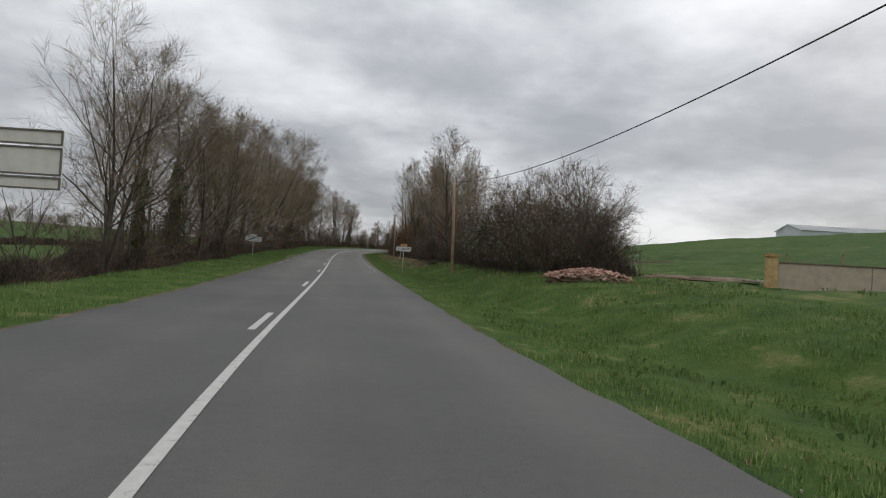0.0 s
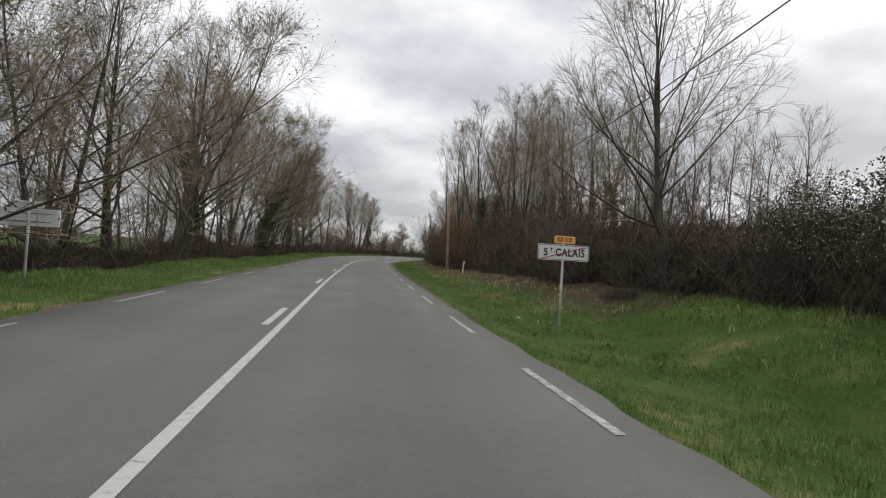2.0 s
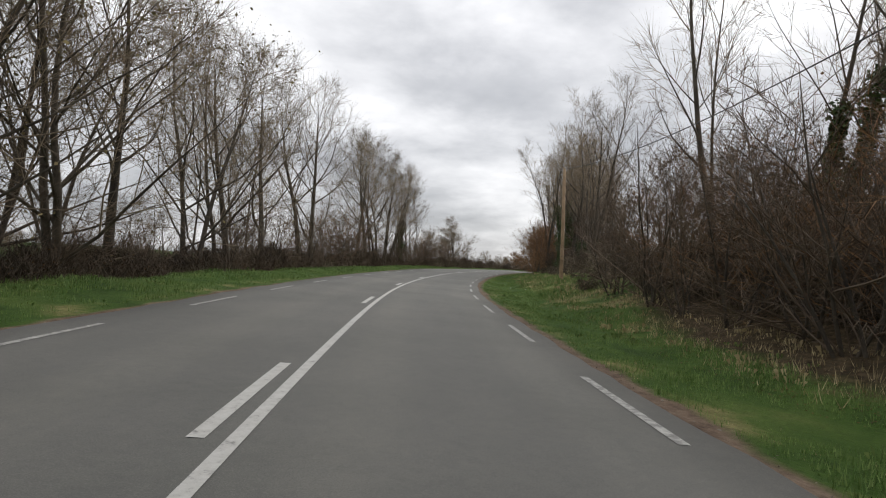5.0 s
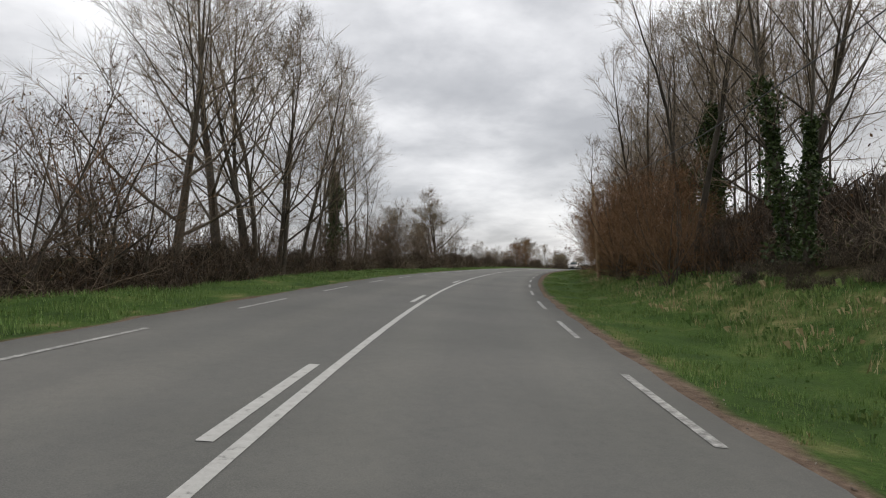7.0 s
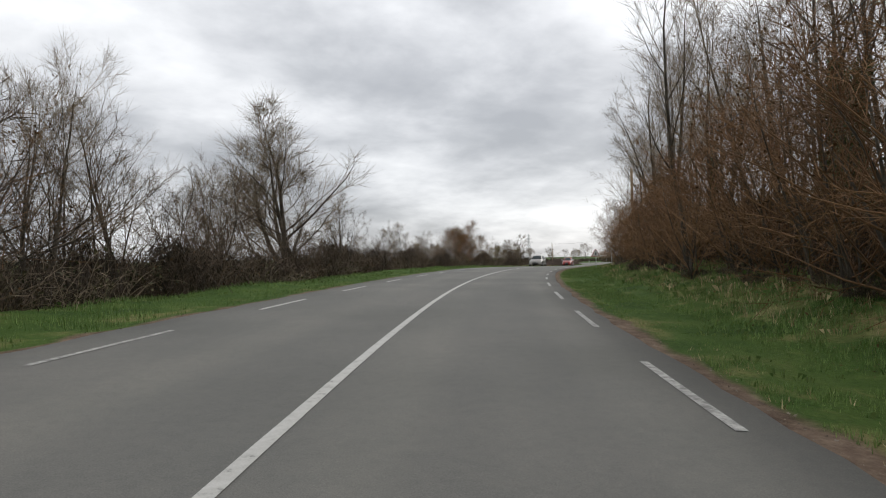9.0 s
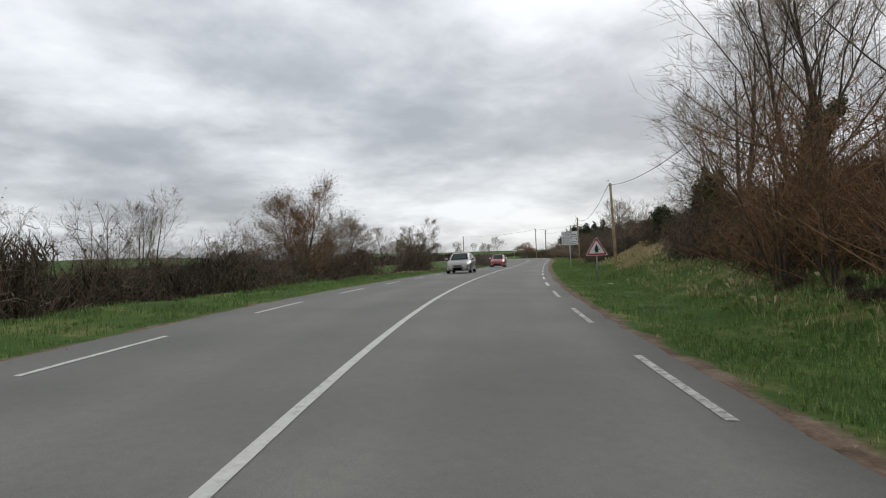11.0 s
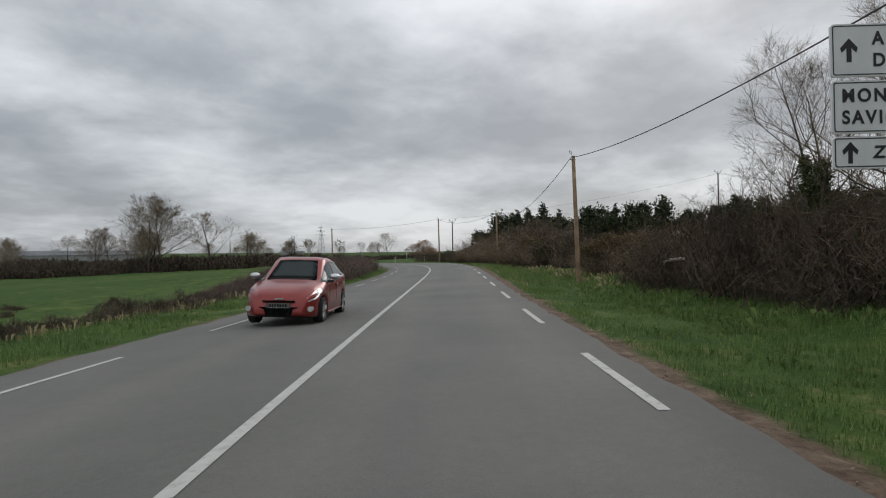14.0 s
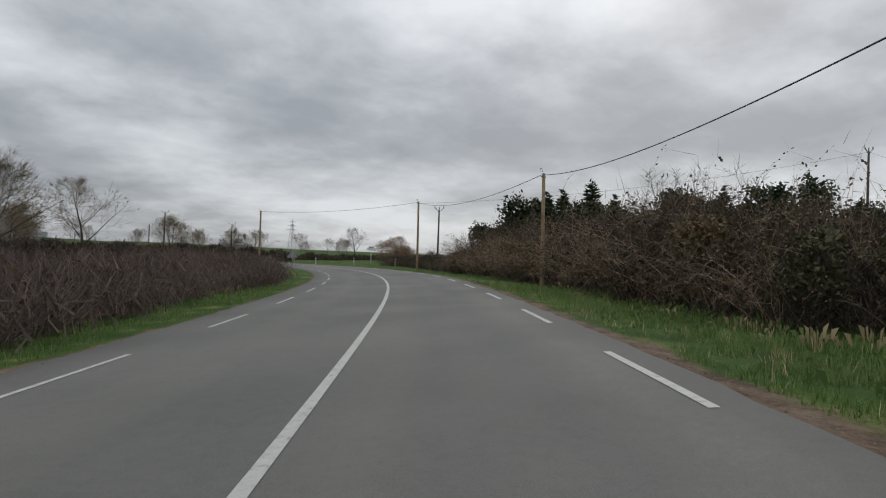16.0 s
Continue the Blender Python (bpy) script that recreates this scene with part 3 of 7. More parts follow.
# ---- plants ----
class Wood:
    """Collects tapered stems and loose leaves and turns them into meshes."""

    def __init__(self, seed):
        self.r = random.Random(seed)
        self.v, self.f = {}, {}

    def stem(self, bin_, pts, radii, sides):
        v, f = self.v.setdefault(bin_, []), self.f.setdefault(bin_, [])
        base = len(v)
        n = len(pts)
        for k, (p, rad) in enumerate(zip(pts, radii)):
            t = (pts[min(k + 1, n - 1)] - pts[max(k - 1, 0)])
            t = t.normalized() if t.length > 1e-6 else Vector((0, 0, 1))
            a = t.cross(Vector((0.31, 0.95, 0.05))).normalized()
            b = t.cross(a)
            for m in range(sides):
                w = 2 * math.pi * m / sides
                v.append(tuple(p + (a * math.cos(w) + b * math.sin(w)) * rad))
        last = n - 2 if sides == 3 else n - 1
        for k in range(last):
            for m in range(sides):
                i, j = base + k * sides + m, base + k * sides + (m + 1) % sides
                f.append((i, j, j + sides, i + sides))
        if last == n - 2:       # thin stems end in a point
            del v[-3:]
            v.append(tuple(pts[-1]))
            for m in range(3):
                f.append((base + last * 3 + m, base + last * 3 + (m + 1) % 3, len(v) - 1))

    def leaf(self, bin_, p, size, up=None):
        v, f = self.v.setdefault(bin_, []), self.f.setdefault(bin_, [])
        r = self.r
        a = Vector((r.gauss(0, 1), r.gauss(0, 1), r.gauss(0, 1))).normalized()
        b = a.cross(Vector((r.gauss(0, 1), r.gauss(0, 1), r.gauss(0, 1)))).normalized()
        i = len(v)
        v += [tuple(p - a * size), tuple(p + b * size * .6), tuple(p + a * size), tuple(p - b * size * .6)]
        f.append((i, i + 1, i + 2, i + 3))

    def blade(self, bin_, p, q, width):
        """The last fine twig: a thin sliver from p to q."""
        v, f = self.v.setdefault(bin_, []), self.f.setdefault(bin_, [])
        r = self.r
        e = (q - p).cross(Vector((r.gauss(0, 1), r.gauss(0, 1), r.gauss(0, 1)))).normalized() * width
        i = len(v)
        v += [tuple(p - e), tuple(p + e), tuple(q)]
        f.append((i, i + 1, i + 2))

    def limb(self, p, way, length, radius, order, form):
        """A stem with a leader and rising side limbs, down to sprays of twigs."""
        r = self.r
        last = len(form["count"]) - 1
        if order == last:
            q = p + way.normalized() * length
            self.blade("crown", p, q, form["thin"] * 1.15)
            if form["bud"] and r.random() < form["bud"]:
                self.leaf("buds", q, form["bud_size"] * (.6 + .8 * r.random()))
            return [p, q]
        segs = form["segs"][order]
        d, pts, radii = way.normalized(), [p.copy()], [radius]
        for k in range(segs):
            d = (d + Vector((r.gauss(0, 1), r.gauss(0, 1), r.gauss(0, .6))) * form["wander"][order] + Vector((0, 0, form["rise"][order]))).normalized()
            pts.append(pts[-1] + d * (length / segs))
            u = (k + 1) / segs
            radii.append(max(radius * (1 - u) ** .9 + .004, form["thin"]))
        self.stem(form["bin"] if order < 2 and radius > .02 else "crown", pts, radii, (7, 4, 3, 3)[order])
        lo, n = form["bole"][order], form["count"][order + 1]
        turn = r.random() * 6.28
        for k in range(n):
            u = lo + (.97 - lo) * (k + r.random()) / n
            x = min(u * segs, segs - .001)
            i = int(x)
            q = pts[i].lerp(pts[i + 1], x - i)
            axis = (pts[i + 1] - pts[i]).normalized()
            a = axis.orthogonal().normalized()
            b = axis.cross(a)
            turn += 2.4 + r.gauss(0, .5)
            lean = radians(form["lean"][order + 1] * (1.2 - .5 * u) * (.75 + .5 * r.random()))
            way2 = axis * math.cos(lean) + (a * math.cos(turn) + b * math.sin(turn)) * math.sin(lean)
            if order + 1 == last:
                size = form["twig"] * (.5 + r.random())
            else:
                size = length * (form["reach"][order + 1] * (1.04 - u) ** .65 + .05) * (.7 + .5 * r.random())
            rad = max((radii[i] + (radii[i + 1] - radii[i]) * (x - i)) * form["thick"] * (.75 + .4 * r.random()), form["thin"])
            self.limb(q, way2, size, rad, order + 1, form)
        return pts

    def shards(self, bin_, n, length, depth, height, size, crest=None, broad=1.0):
        """Stem-like slivers that close up the heart of a thicket; CORE paints them shade-dark."""
        r = self.r
        v, f = self.v.setdefault(bin_, []), self.f.setdefault(bin_, [])
        for _ in range(int(n * 1.6)):
            x = r.uniform(-.5, .5) * length
            top = height * (crest(x) if crest else 1)
            z = top * r.random() ** 1.2
            k = max(.15, 1 - (z / top) ** 2) ** .5
            c = Vector((x, r.gauss(0, .22) * depth * k, z))
            d = Vector((r.gauss(0, .6), r.gauss(0, .6), 1)).normalized() * size * (.5 + r.random())
            e = d.cross(Vector((r.gauss(0, 1), r.gauss(0, 1), 0))).normalized() * (.008 + .015 * r.random()) * broad
            i = len(v)
            v += [tuple(c - d * .5 - e), tuple(c - d * .5 + e), tuple(c + d * .5)]
            f.append((i, i + 1, i + 2))

    def ob(self, name, bin_, mat, parent, smooth=True, label=""):
        return mesh_ob(name, self.v[bin_], self.f[bin_], mat, parent, smooth, label)


SPEC_BROAD, SPEC_SLIM, SPEC_SHRUB, SPEC_FAN, SPEC_FAR = "broad", "slim", "shrub", "fan", "far"
FORMS = {
    SPEC_BROAD: dict(count=[1, 15, 8, 5, 4], segs=[8, 5, 3, 1], bole=[.17, .15, .12, .1], wander=[.055, .13, .13, .13], rise=[.02, .08, .07, .04],
                         lean=[0, 46, 38, 34, 30], reach=[0, .58, .52, .46], thick=.48, thin=.0060, twig=.80),
    SPEC_SLIM: dict(count=[1, 12, 6, 4, 3], segs=[9, 4, 2, 1], bole=[.32, .12, .10, .1], wander=[.06, .10, .13, .13], rise=[.03, .10, .08, .04],
                        lean=[0, 36, 32, 30, 24], reach=[0, .34, .52, .46], thick=.45, thin=.0058, twig=.72),
    SPEC_SHRUB: dict(count=[1, 7, 5, 3, 3], segs=[5, 3, 1, 1], bole=[.06, .08, .1, .1], wander=[.10, .13, .13, .13], rise=[.03, .06, .05, .03],
                         lean=[0, 46, 40, 34, 30], reach=[0, .60, .55, .48], thick=.6, thin=.0046, twig=.42),
    SPEC_FAN: dict(count=[1, 13, 9, 6, 4], segs=[6, 4, 2, 1], bole=[.14, .15, .12, .1], wander=[.045, .08, .10, .1], rise=[.015, .05, .05, .03],
                       lean=[0, 32, 30, 28, 24], reach=[0, .42, .5, .45], thick=.52, thin=.008, twig=.6),
    SPEC_FAR: dict(count=[1, 15, 8, 5, 4], segs=[6, 3, 1, 1], bole=[.22, .12, .10, .1], wander=[.05, .12, .13, .15], rise=[.02, .07, .06, .03],
                       lean=[0, 50, 38, 32, 26], reach=[0, .62, .55, .48], thick=.5, thin=.015, twig=1.1),
}


def bare_tree(seed, height, spec, trunk_r, stems=1, ivy=0.0, bud=0.0, bud_mat=None, bud_size=.05, twig=None, spread=1.0, ivy_to=.6, name="tree", tilt=None, bole=None):
    """A bare tree: trunk (with limbs), crown of twigs, and where it has them ivy and buds."""
    w = Wood(seed)
    form = FORMS[spec]
    for k in range(stems):
        a = w.r.random() * 6.28
        a += k * 6.28 / stems
        off = Vector((math.cos(a), math.sin(a), 0)) * (0.0 if stems == 1 else trunk_r * 1.6 + .1)
        out = tilt if tilt is not None else .16 if spec != SPEC_SHRUB else .40
        out *= 1.25 * math.sqrt((k + .4) / stems) if stems > 3 else .6 + .8 * w.r.random()
        a += k * 2.4 if stems > 3 else 0
        lean = Vector((math.cos(a) * out, math.sin(a) * out, 1)) if stems > 1 else Vector((w.r.gauss(0, .04), w.r.gauss(0, .04), 1))
        fm = dict(form, bud=bud, bud_size=bud_size, bin="trunk%d" % k)
        fm["bole"] = [bole if bole is not None else form["bole"][0]] + form["bole"][1:]
        fm["reach"] = [q * spread for q in form["reach"]]
        if stems > 2:
            fm["count"] = [1, max(7, form["count"][1] - stems)] + form["count"][2:]
        pts = w.limb(off - Vector((0, 0, .35)), lean, height * (.82 + .2 * w.r.random()) * (1 - (.85 * max(0, out - .12) if 2 < stems < 10 else .25 * out if stems > 9 else 0)), trunk_r * (1 if stems == 1 else .75), 0, fm)
        if ivy:
            top = height * ivy_to
            for _ in range(int(2400 * ivy)):
                u = w.r.random() ** .8
                z = u * top
                x = z / height * (len(pts) - 1)
                i = min(int(x), len(pts) - 2)
                p = pts[i].lerp(pts[i + 1], x - i)
                rad = (trunk_r * 1.1 + .06 + .40 * w.r.random() ** 2 * (1 + .8 * math.sin(z * 2.1 + k))) * (1.2 - .55 * u)
                b = w.r.random() * 6.28
                w.leaf("ivy", p + Vector((math.cos(b) * rad, math.sin(b) * rad, w.r.gauss(0, .1))), .055 + .055 * w.r.random())
    top = max(q[2] for b in w.v.values() for q in b)
    for b in w.v:
        w.v[b] = [(x * .5 * (1 + height / top), y * .5 * (1 + height / top), z * height / top) for x, y, z in w.v[b]]
    tree = empty(name)
    for k in range(stems):
        w.ob("trunk" if name != "shrub" and name != "blackthorn" else "stem", "trunk%d" % k, BARK, tree)
    tagged(w.ob("crown", "crown", twig or TWIG, tree), kind="stuff")
    if ivy:
        tagged(w.ob("ivy", "ivy", IVY, tree, False, "dark green ivy round the trunk"), kind="stuff")
    if bud and "buds" in w.v:
        tagged(w.ob("bud_cover", "buds", bud_mat or BUD, tree, False), kind="stuff")
    return tree


def lump(seed, rx, ry, rz, rough, detail=3, mat=None, parent=None, name="core", spiky=False):
    bm = bmesh.new()
    jag = random.Random(seed)
    bmesh.ops.create_icosphere(bm, subdivisions=detail, radius=1)
    o = Vector((seed * 7.1, seed * 3.3, seed * 1.7))
    for v in bm.verts:
        k = 1 + rough * noise.fractal(v.co * 1.6 + o, 1.0, 2.0, 4) + rough * .6 * noise.noise(v.co * 6 + o)
        if spiky:
            k *= jag.uniform(.62, 1.28)
        v.co = Vector((v.co.x * rx * k, v.co.y * ry * k, max(v.co.z, -.6) * rz * k))
    return part(name, bm, mat or CORE, parent, smooth=False)


def thicket(seed, length, depth, height, stems, leaves, twig, leaf_mat, leaf_size=.05, arch=1.0, name="thicket", hearts=900, thick=.009, uneven=.5, broad=1.0):
    """A dense piece of hedge or bramble: dark tangle inside, arching stems with their leaves outside."""
    w = Wood(seed)
    r = w.r
    t = empty(name)

    def crest(x):
        return 1 - uneven * .5 + uneven * noise.noise(Vector((x * .8, seed * 3.7, 0)))
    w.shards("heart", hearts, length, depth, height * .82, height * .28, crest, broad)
    n = 5 if arch > .6 else 3
    lines = []
    for _ in range(stems):
        x, y = r.uniform(-.5, .5) * length, r.uniform(-.5, .5) * depth * .8
        top = height * crest(x) * (0.55 + .5 * r.random()) * (1 + .35 * min(arch, 2))
        d = Vector((r.gauss(0, .34), r.gauss(0, .3) + (y / depth) * .9, 1)).normalized()
        p = Vector((x, y, -.15))
        pts, rad = [p], [thick]
        for k in range(n):
            d = (d + Vector((r.gauss(0, .2), r.gauss(0, .2), -.5 * arch * k / n))).normalized()
            q = pts[-1] + d * (top / n)
            q.z = max(q.z, .05)
            pts.append(q)
            rad.append(thick * (1 - .55 * (k + 1) / n))
        w.stem("stems", pts, rad, 3)
        lines.append(pts)
        for k in range(1, n + 1):
            for _ in range(2 if arch < .6 else 1):
                e = Vector((r.gauss(0, 1), r.gauss(0, 1), r.gauss(.4, .8))).normalized() * height * .17 * (.5 + r.random())
                w.blade("stems", pts[k], pts[k] + e * 1.3, thick * .7)
    for _ in range(leaves):
        pts = lines[r.randrange(len(lines))]
        x = n * (1 - r.random() ** 1.4 * .9)
        i = min(int(x), n - 1)
        p = pts[i].lerp(pts[i + 1], x - i) + Vector((r.gauss(0, .06), r.gauss(0, .06), r.gauss(0, .06)))
        w.leaf("leaves", p, leaf_size * (.6 + .8 * r.random()))
    # CORE's dark colour stands in for inner shade; a hedge keeps its twig colour
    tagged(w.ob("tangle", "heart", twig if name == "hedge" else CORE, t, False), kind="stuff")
    tagged(w.ob("stem_mass", "stems", twig, t), kind="stuff")
    if leaves:
        tagged(w.ob("foliage", "leaves", leaf_mat, t, False), kind="stuff")
    return t


def leafy_bush(seed, rx, ry, rz, count, size, mat, name="bush", lumps=5, flower=None):
    """An evergreen bush: several leaf masses with gaps between, on short stems."""
    w = Wood(seed)
    r = w.r
    t = empty(name)
    centres = [(Vector((r.gauss(0, .36) * rx, r.gauss(0, .36) * ry, rz * (.55 + .95 * r.random()))), .45 + .25 * r.random()) for _ in range(lumps)]
    split = name == "briar"
    for m, (c, k) in enumerate(centres):
        w.stem("stem%d" % (m if split else 0), [Vector((c.x * .1, c.y * .1, -.2)), c * .5, c], [.07, .05, .02], 5)
    for _ in range(count):
        c, k = centres[r.randrange(lumps)]
        n = Vector((r.gauss(0, 1), r.gauss(0, 1), r.gauss(0, 1))).normalized()
        n *= (0.72 + .36 * noise.noise(n * 2.3 + c)) * (.55 + .5 * r.random() ** .5)
        q = c + Vector((n.x * rx * k, n.y * ry * k, n.z * rz * k))
        w.leaf("leaves", q, size * (.6 + .8 * r.random()))
        if not flower and r.random() < .35:
            w.leaf("leaves", c + (q - c) * .62, size * 2.0)
        if flower and r.random() < .3:
            w.leaf("flowers", c + Vector((n.x * rx * k, n.y * ry * k, n.z * rz * k)) * 1.02, .035)
    for m in range(lumps if split else 1):
        w.ob("stem", "stem%d" % m, BARK, t)
    if flower:
        tagged(w.ob("blossom", "flowers", flower, t, False), kind="stuff")
    # filler for the bush's heart, its inner shade put into the colour
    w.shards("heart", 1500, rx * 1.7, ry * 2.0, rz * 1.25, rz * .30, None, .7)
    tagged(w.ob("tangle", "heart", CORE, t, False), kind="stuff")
    tagged(w.ob("foliage", "leaves", mat, t, False), kind="stuff")
    return t


def conifer(seed, height, radius):
    """A fir: a straight trunk with whorls of drooping branches, each fringed with needle sprays."""
    w = Wood(seed)
    r = w.r
    t = empty("conifer")
    w.stem("trunk", [Vector((0, 0, -.3)), Vector((0, 0, height * .5)), Vector((0, 0, height))], [.16, .1, .02], 6)
    tiers = 30
    for k in range(tiers):
        u = (k + .5) / tiers
        z0 = height * (.06 + .92 * u)
        for m in range(9 if u < .7 else 6):
            a, z = r.random() * 6.28, z0 + r.gauss(0, .03) * height
            reach = (radius * (1 - u) ** .7 + .12) * (.4 + .85 * r.random())
            out = Vector((math.cos(a), math.sin(a), .35 - .5 * (1 - u)))
            for n in range(3 + int(reach * 7)):
                v = r.random() ** .7
                p = Vector((0, 0, z)) + out * reach * v + Vector((r.gauss(0, .08), r.gauss(0, .08), -.22 * reach * v * v + r.gauss(0, .05)))
                w.blade("needles", p - out * .1, p + out * (.24 + .16 * r.random()) + Vector((r.gauss(0, .12), r.gauss(0, .12), r.gauss(0, .1))), .07 + .07 * r.random())
    w.ob("trunk", "trunk", BARK, t)
    tagged(w.ob("needle_cover", "needles", PINE_LEAF, t, False), kind="stuff")
    return t


PLANTS = random.Random(11)


def plant(kinds, s, d, scale=1.0, label="", category="tree", group="", sink=0.0, turn=None, stretch=1.0):
    """Puts a copy of one of the kinds on the ground."""
    src = kinds[PLANTS.randrange(len(kinds))] if isinstance(kinds, list) else kinds
    p = spot(s, d, sink)
    a = PLANTS.uniform(0, 360) if turn is None else turn
    ob = copy_thing(src, pose(p.x, p.y, p.z, 0, 0, a))
    ob.scale = (scale, scale, scale * stretch * (PLANTS.uniform(.75, 1.25) if src.name.split('.')[0] in ('brush', 'bramble', 'russet_brush') else 1.0))
    if label:
        tagged(ob, label, category, group)
    return ob


HIDDEN = []


def master(ob):
    HIDDEN.append(ob)
    return ob


BROAD = [master(bare_tree(101, 14, SPEC_BROAD, .20)), master(bare_tree(102, 14, SPEC_BROAD, .17, 2)), master(bare_tree(103, 14, SPEC_BROAD, .20, bole=.3)),
         master(bare_tree(104, 14, SPEC_BROAD, .16, 3))]
BROAD_IVY = [master(bare_tree(111, 14, SPEC_BROAD, .20, ivy=2.6)), master(bare_tree(112, 14, SPEC_BROAD, .18, 2, ivy=1.8, ivy_to=.55))]
BROAD_BUD = [master(bare_tree(121 + k, 12, SPEC_BROAD, .14, 2, bud=.4, bud_size=.042, bole=.08, spread=.85)) for k in range(3)]
SLIM = [master(bare_tree(131 + k, 14, SPEC_SLIM, .085 + .02 * (k % 3), 1 + (k == 3), tilt=.1)) for k in range(6)]
SLIM_IVY = [master(bare_tree(141 + k, 14, SPEC_SLIM, .12, ivy=1.0, ivy_to=.45 + .1 * k)) for k in range(2)]
SHRUB = [master(bare_tree(151 + k, 5, SPEC_SHRUB, .04, 5, twig=TWIG_DARK, name="shrub")) for k in range(4)]
SHRUB_WARM = [master(bare_tree(161 + k, 5, SPEC_SHRUB, .04, 6, bud=.35, bud_mat=DRY_LEAF, bud_size=.026, twig=TWIG_WARM, tilt=.24, name="shrub")) for k in range(3)]
SHRUB_WHITE = [master(bare_tree(171 + k, 5, SPEC_SHRUB, .045, 7, bud=.16, bud_mat=BLOSSOM, bud_size=.022, twig=TWIG_DARK, name="blackthorn")) for k in range(2)]
BRAMBLE = [master(thicket(181 + k, 4.4, 2.4, 1.6, 130, 650, TWIG, BRAMBLE_LEAF, .045, 1.3, name="bramble")) for k in range(3)]
BRUSH = [master(thicket(191 + k, 4.4, 2.4, 2.0, 150, 200, TWIG_DARK, DRY_LEAF, .035, .3, name="brush", hearts=1500, thick=.008)) for k in range(3)]
BRUSH_WARM = [master(thicket(201 + k, 4.2, 2.4, 2.6, 150, 500, TWIG_WARM, DRY_LEAF, .045, .3, name="russet_brush", thick=.008)) for k in range(2)]
HEDGE = [master(thicket(211 + k, 3.4, 2.0, 1.35, 420, 60, TWIG_PLUM, DRY_LEAF, .03, .22, "hedge", 2200, .005, .36, .8)) for k in range(3)]
BRAMBLE_HEDGE = [master(thicket(311 + k, 5.0, 2.6, 2.4, 190, 2200, TWIG_BRAMBLE, MIXED_LEAF, .042, 1.2, "bramble_hedge", 1700, .007, .6)) for k in range(3)]
BRIAR = [master(leafy_bush(321 + k, 1.7, 1.4, 1.25, 2600, .05, (MIXED_LEAF, BRAMBLE_LEAF)[k], "briar", 8)) for k in range(2)]
HOLLY = [master(leafy_bush(221, 1.5, 1.5, 1.5, 5200, .07, EVERGREEN)), master(leafy_bush(222, 1.5, 1.5, 1.7, 5200, .07, EVERGREEN))]
THORN = [master(leafy_bush(301 + k, 2.3, 2.1, 2.0, 5000, .038, BRAMBLE_LEAF, "blackthorn_bush", 7, BLOSSOM)) for k in range(2)]
FAR_TREE = [master(bare_tree(261 + k, 14, SPEC_FAR, .24, 1 + k % 2, spread=1.15, name="far_tree")) for k in range(4)]
FAR_BRUSH = [master(thicket(271 + k, 6.0, 2.8, 1.9, 55, 40, TWIG, DRY_LEAF, .05, .3, name="far_hedge", hearts=700, thick=.013, uneven=.35, broad=5.5)) for k in range(2)]
PINE = [master(leafy_bush(291 + k, 2.3, 2.3, 2.6, 3000, .11, PINE_LEAF, "evergreen_tree", 7)) for k in range(3)]
CONIFER = [master(conifer(231, 7, 1.9)), master(conifer(232, 7, 1.5)), master(conifer(233, 7, 2.2))]
FAN = [master(bare_tree(285, 10, SPEC_BROAD, .17, 4, tilt=.40, spread=.95, bole=.10)), master(bare_tree(282, 10, SPEC_FAN, .11, 8, tilt=.5))]
PALE_TREE = master(bare_tree(241, 8, SPEC_BROAD, .2, 4, bud=.9, bud_mat=PINK, bud_size=.11, tilt=.5, spread=1.1, twig=TWIG_WARM))
WARM_TREE = master(bare_tree(243, 8, SPEC_BROAD, .11, 4, bud=.5, bud_mat=DRY_LEAF, bud_size=.045, twig=TWIG_WARM, spread=1.05, bole=.08, tilt=.3))
WILLOW = master(bare_tree(242, 8, SPEC_BROAD, .2, 2, bud=.7, bud_mat=BUD, bud_size=.09, spread=1.2))
GOLD_TREE = [master(bare_tree(251, 8, SPEC_SHRUB, .08, 5, bud=.35, bud_mat=DRY_LEAF, bud_size=.05, twig=TWIG_WARM, tilt=.25))]

R1 = random.Random(21)
HEDGEROW = "tall leafless hedgerow tree on the roadside bank"
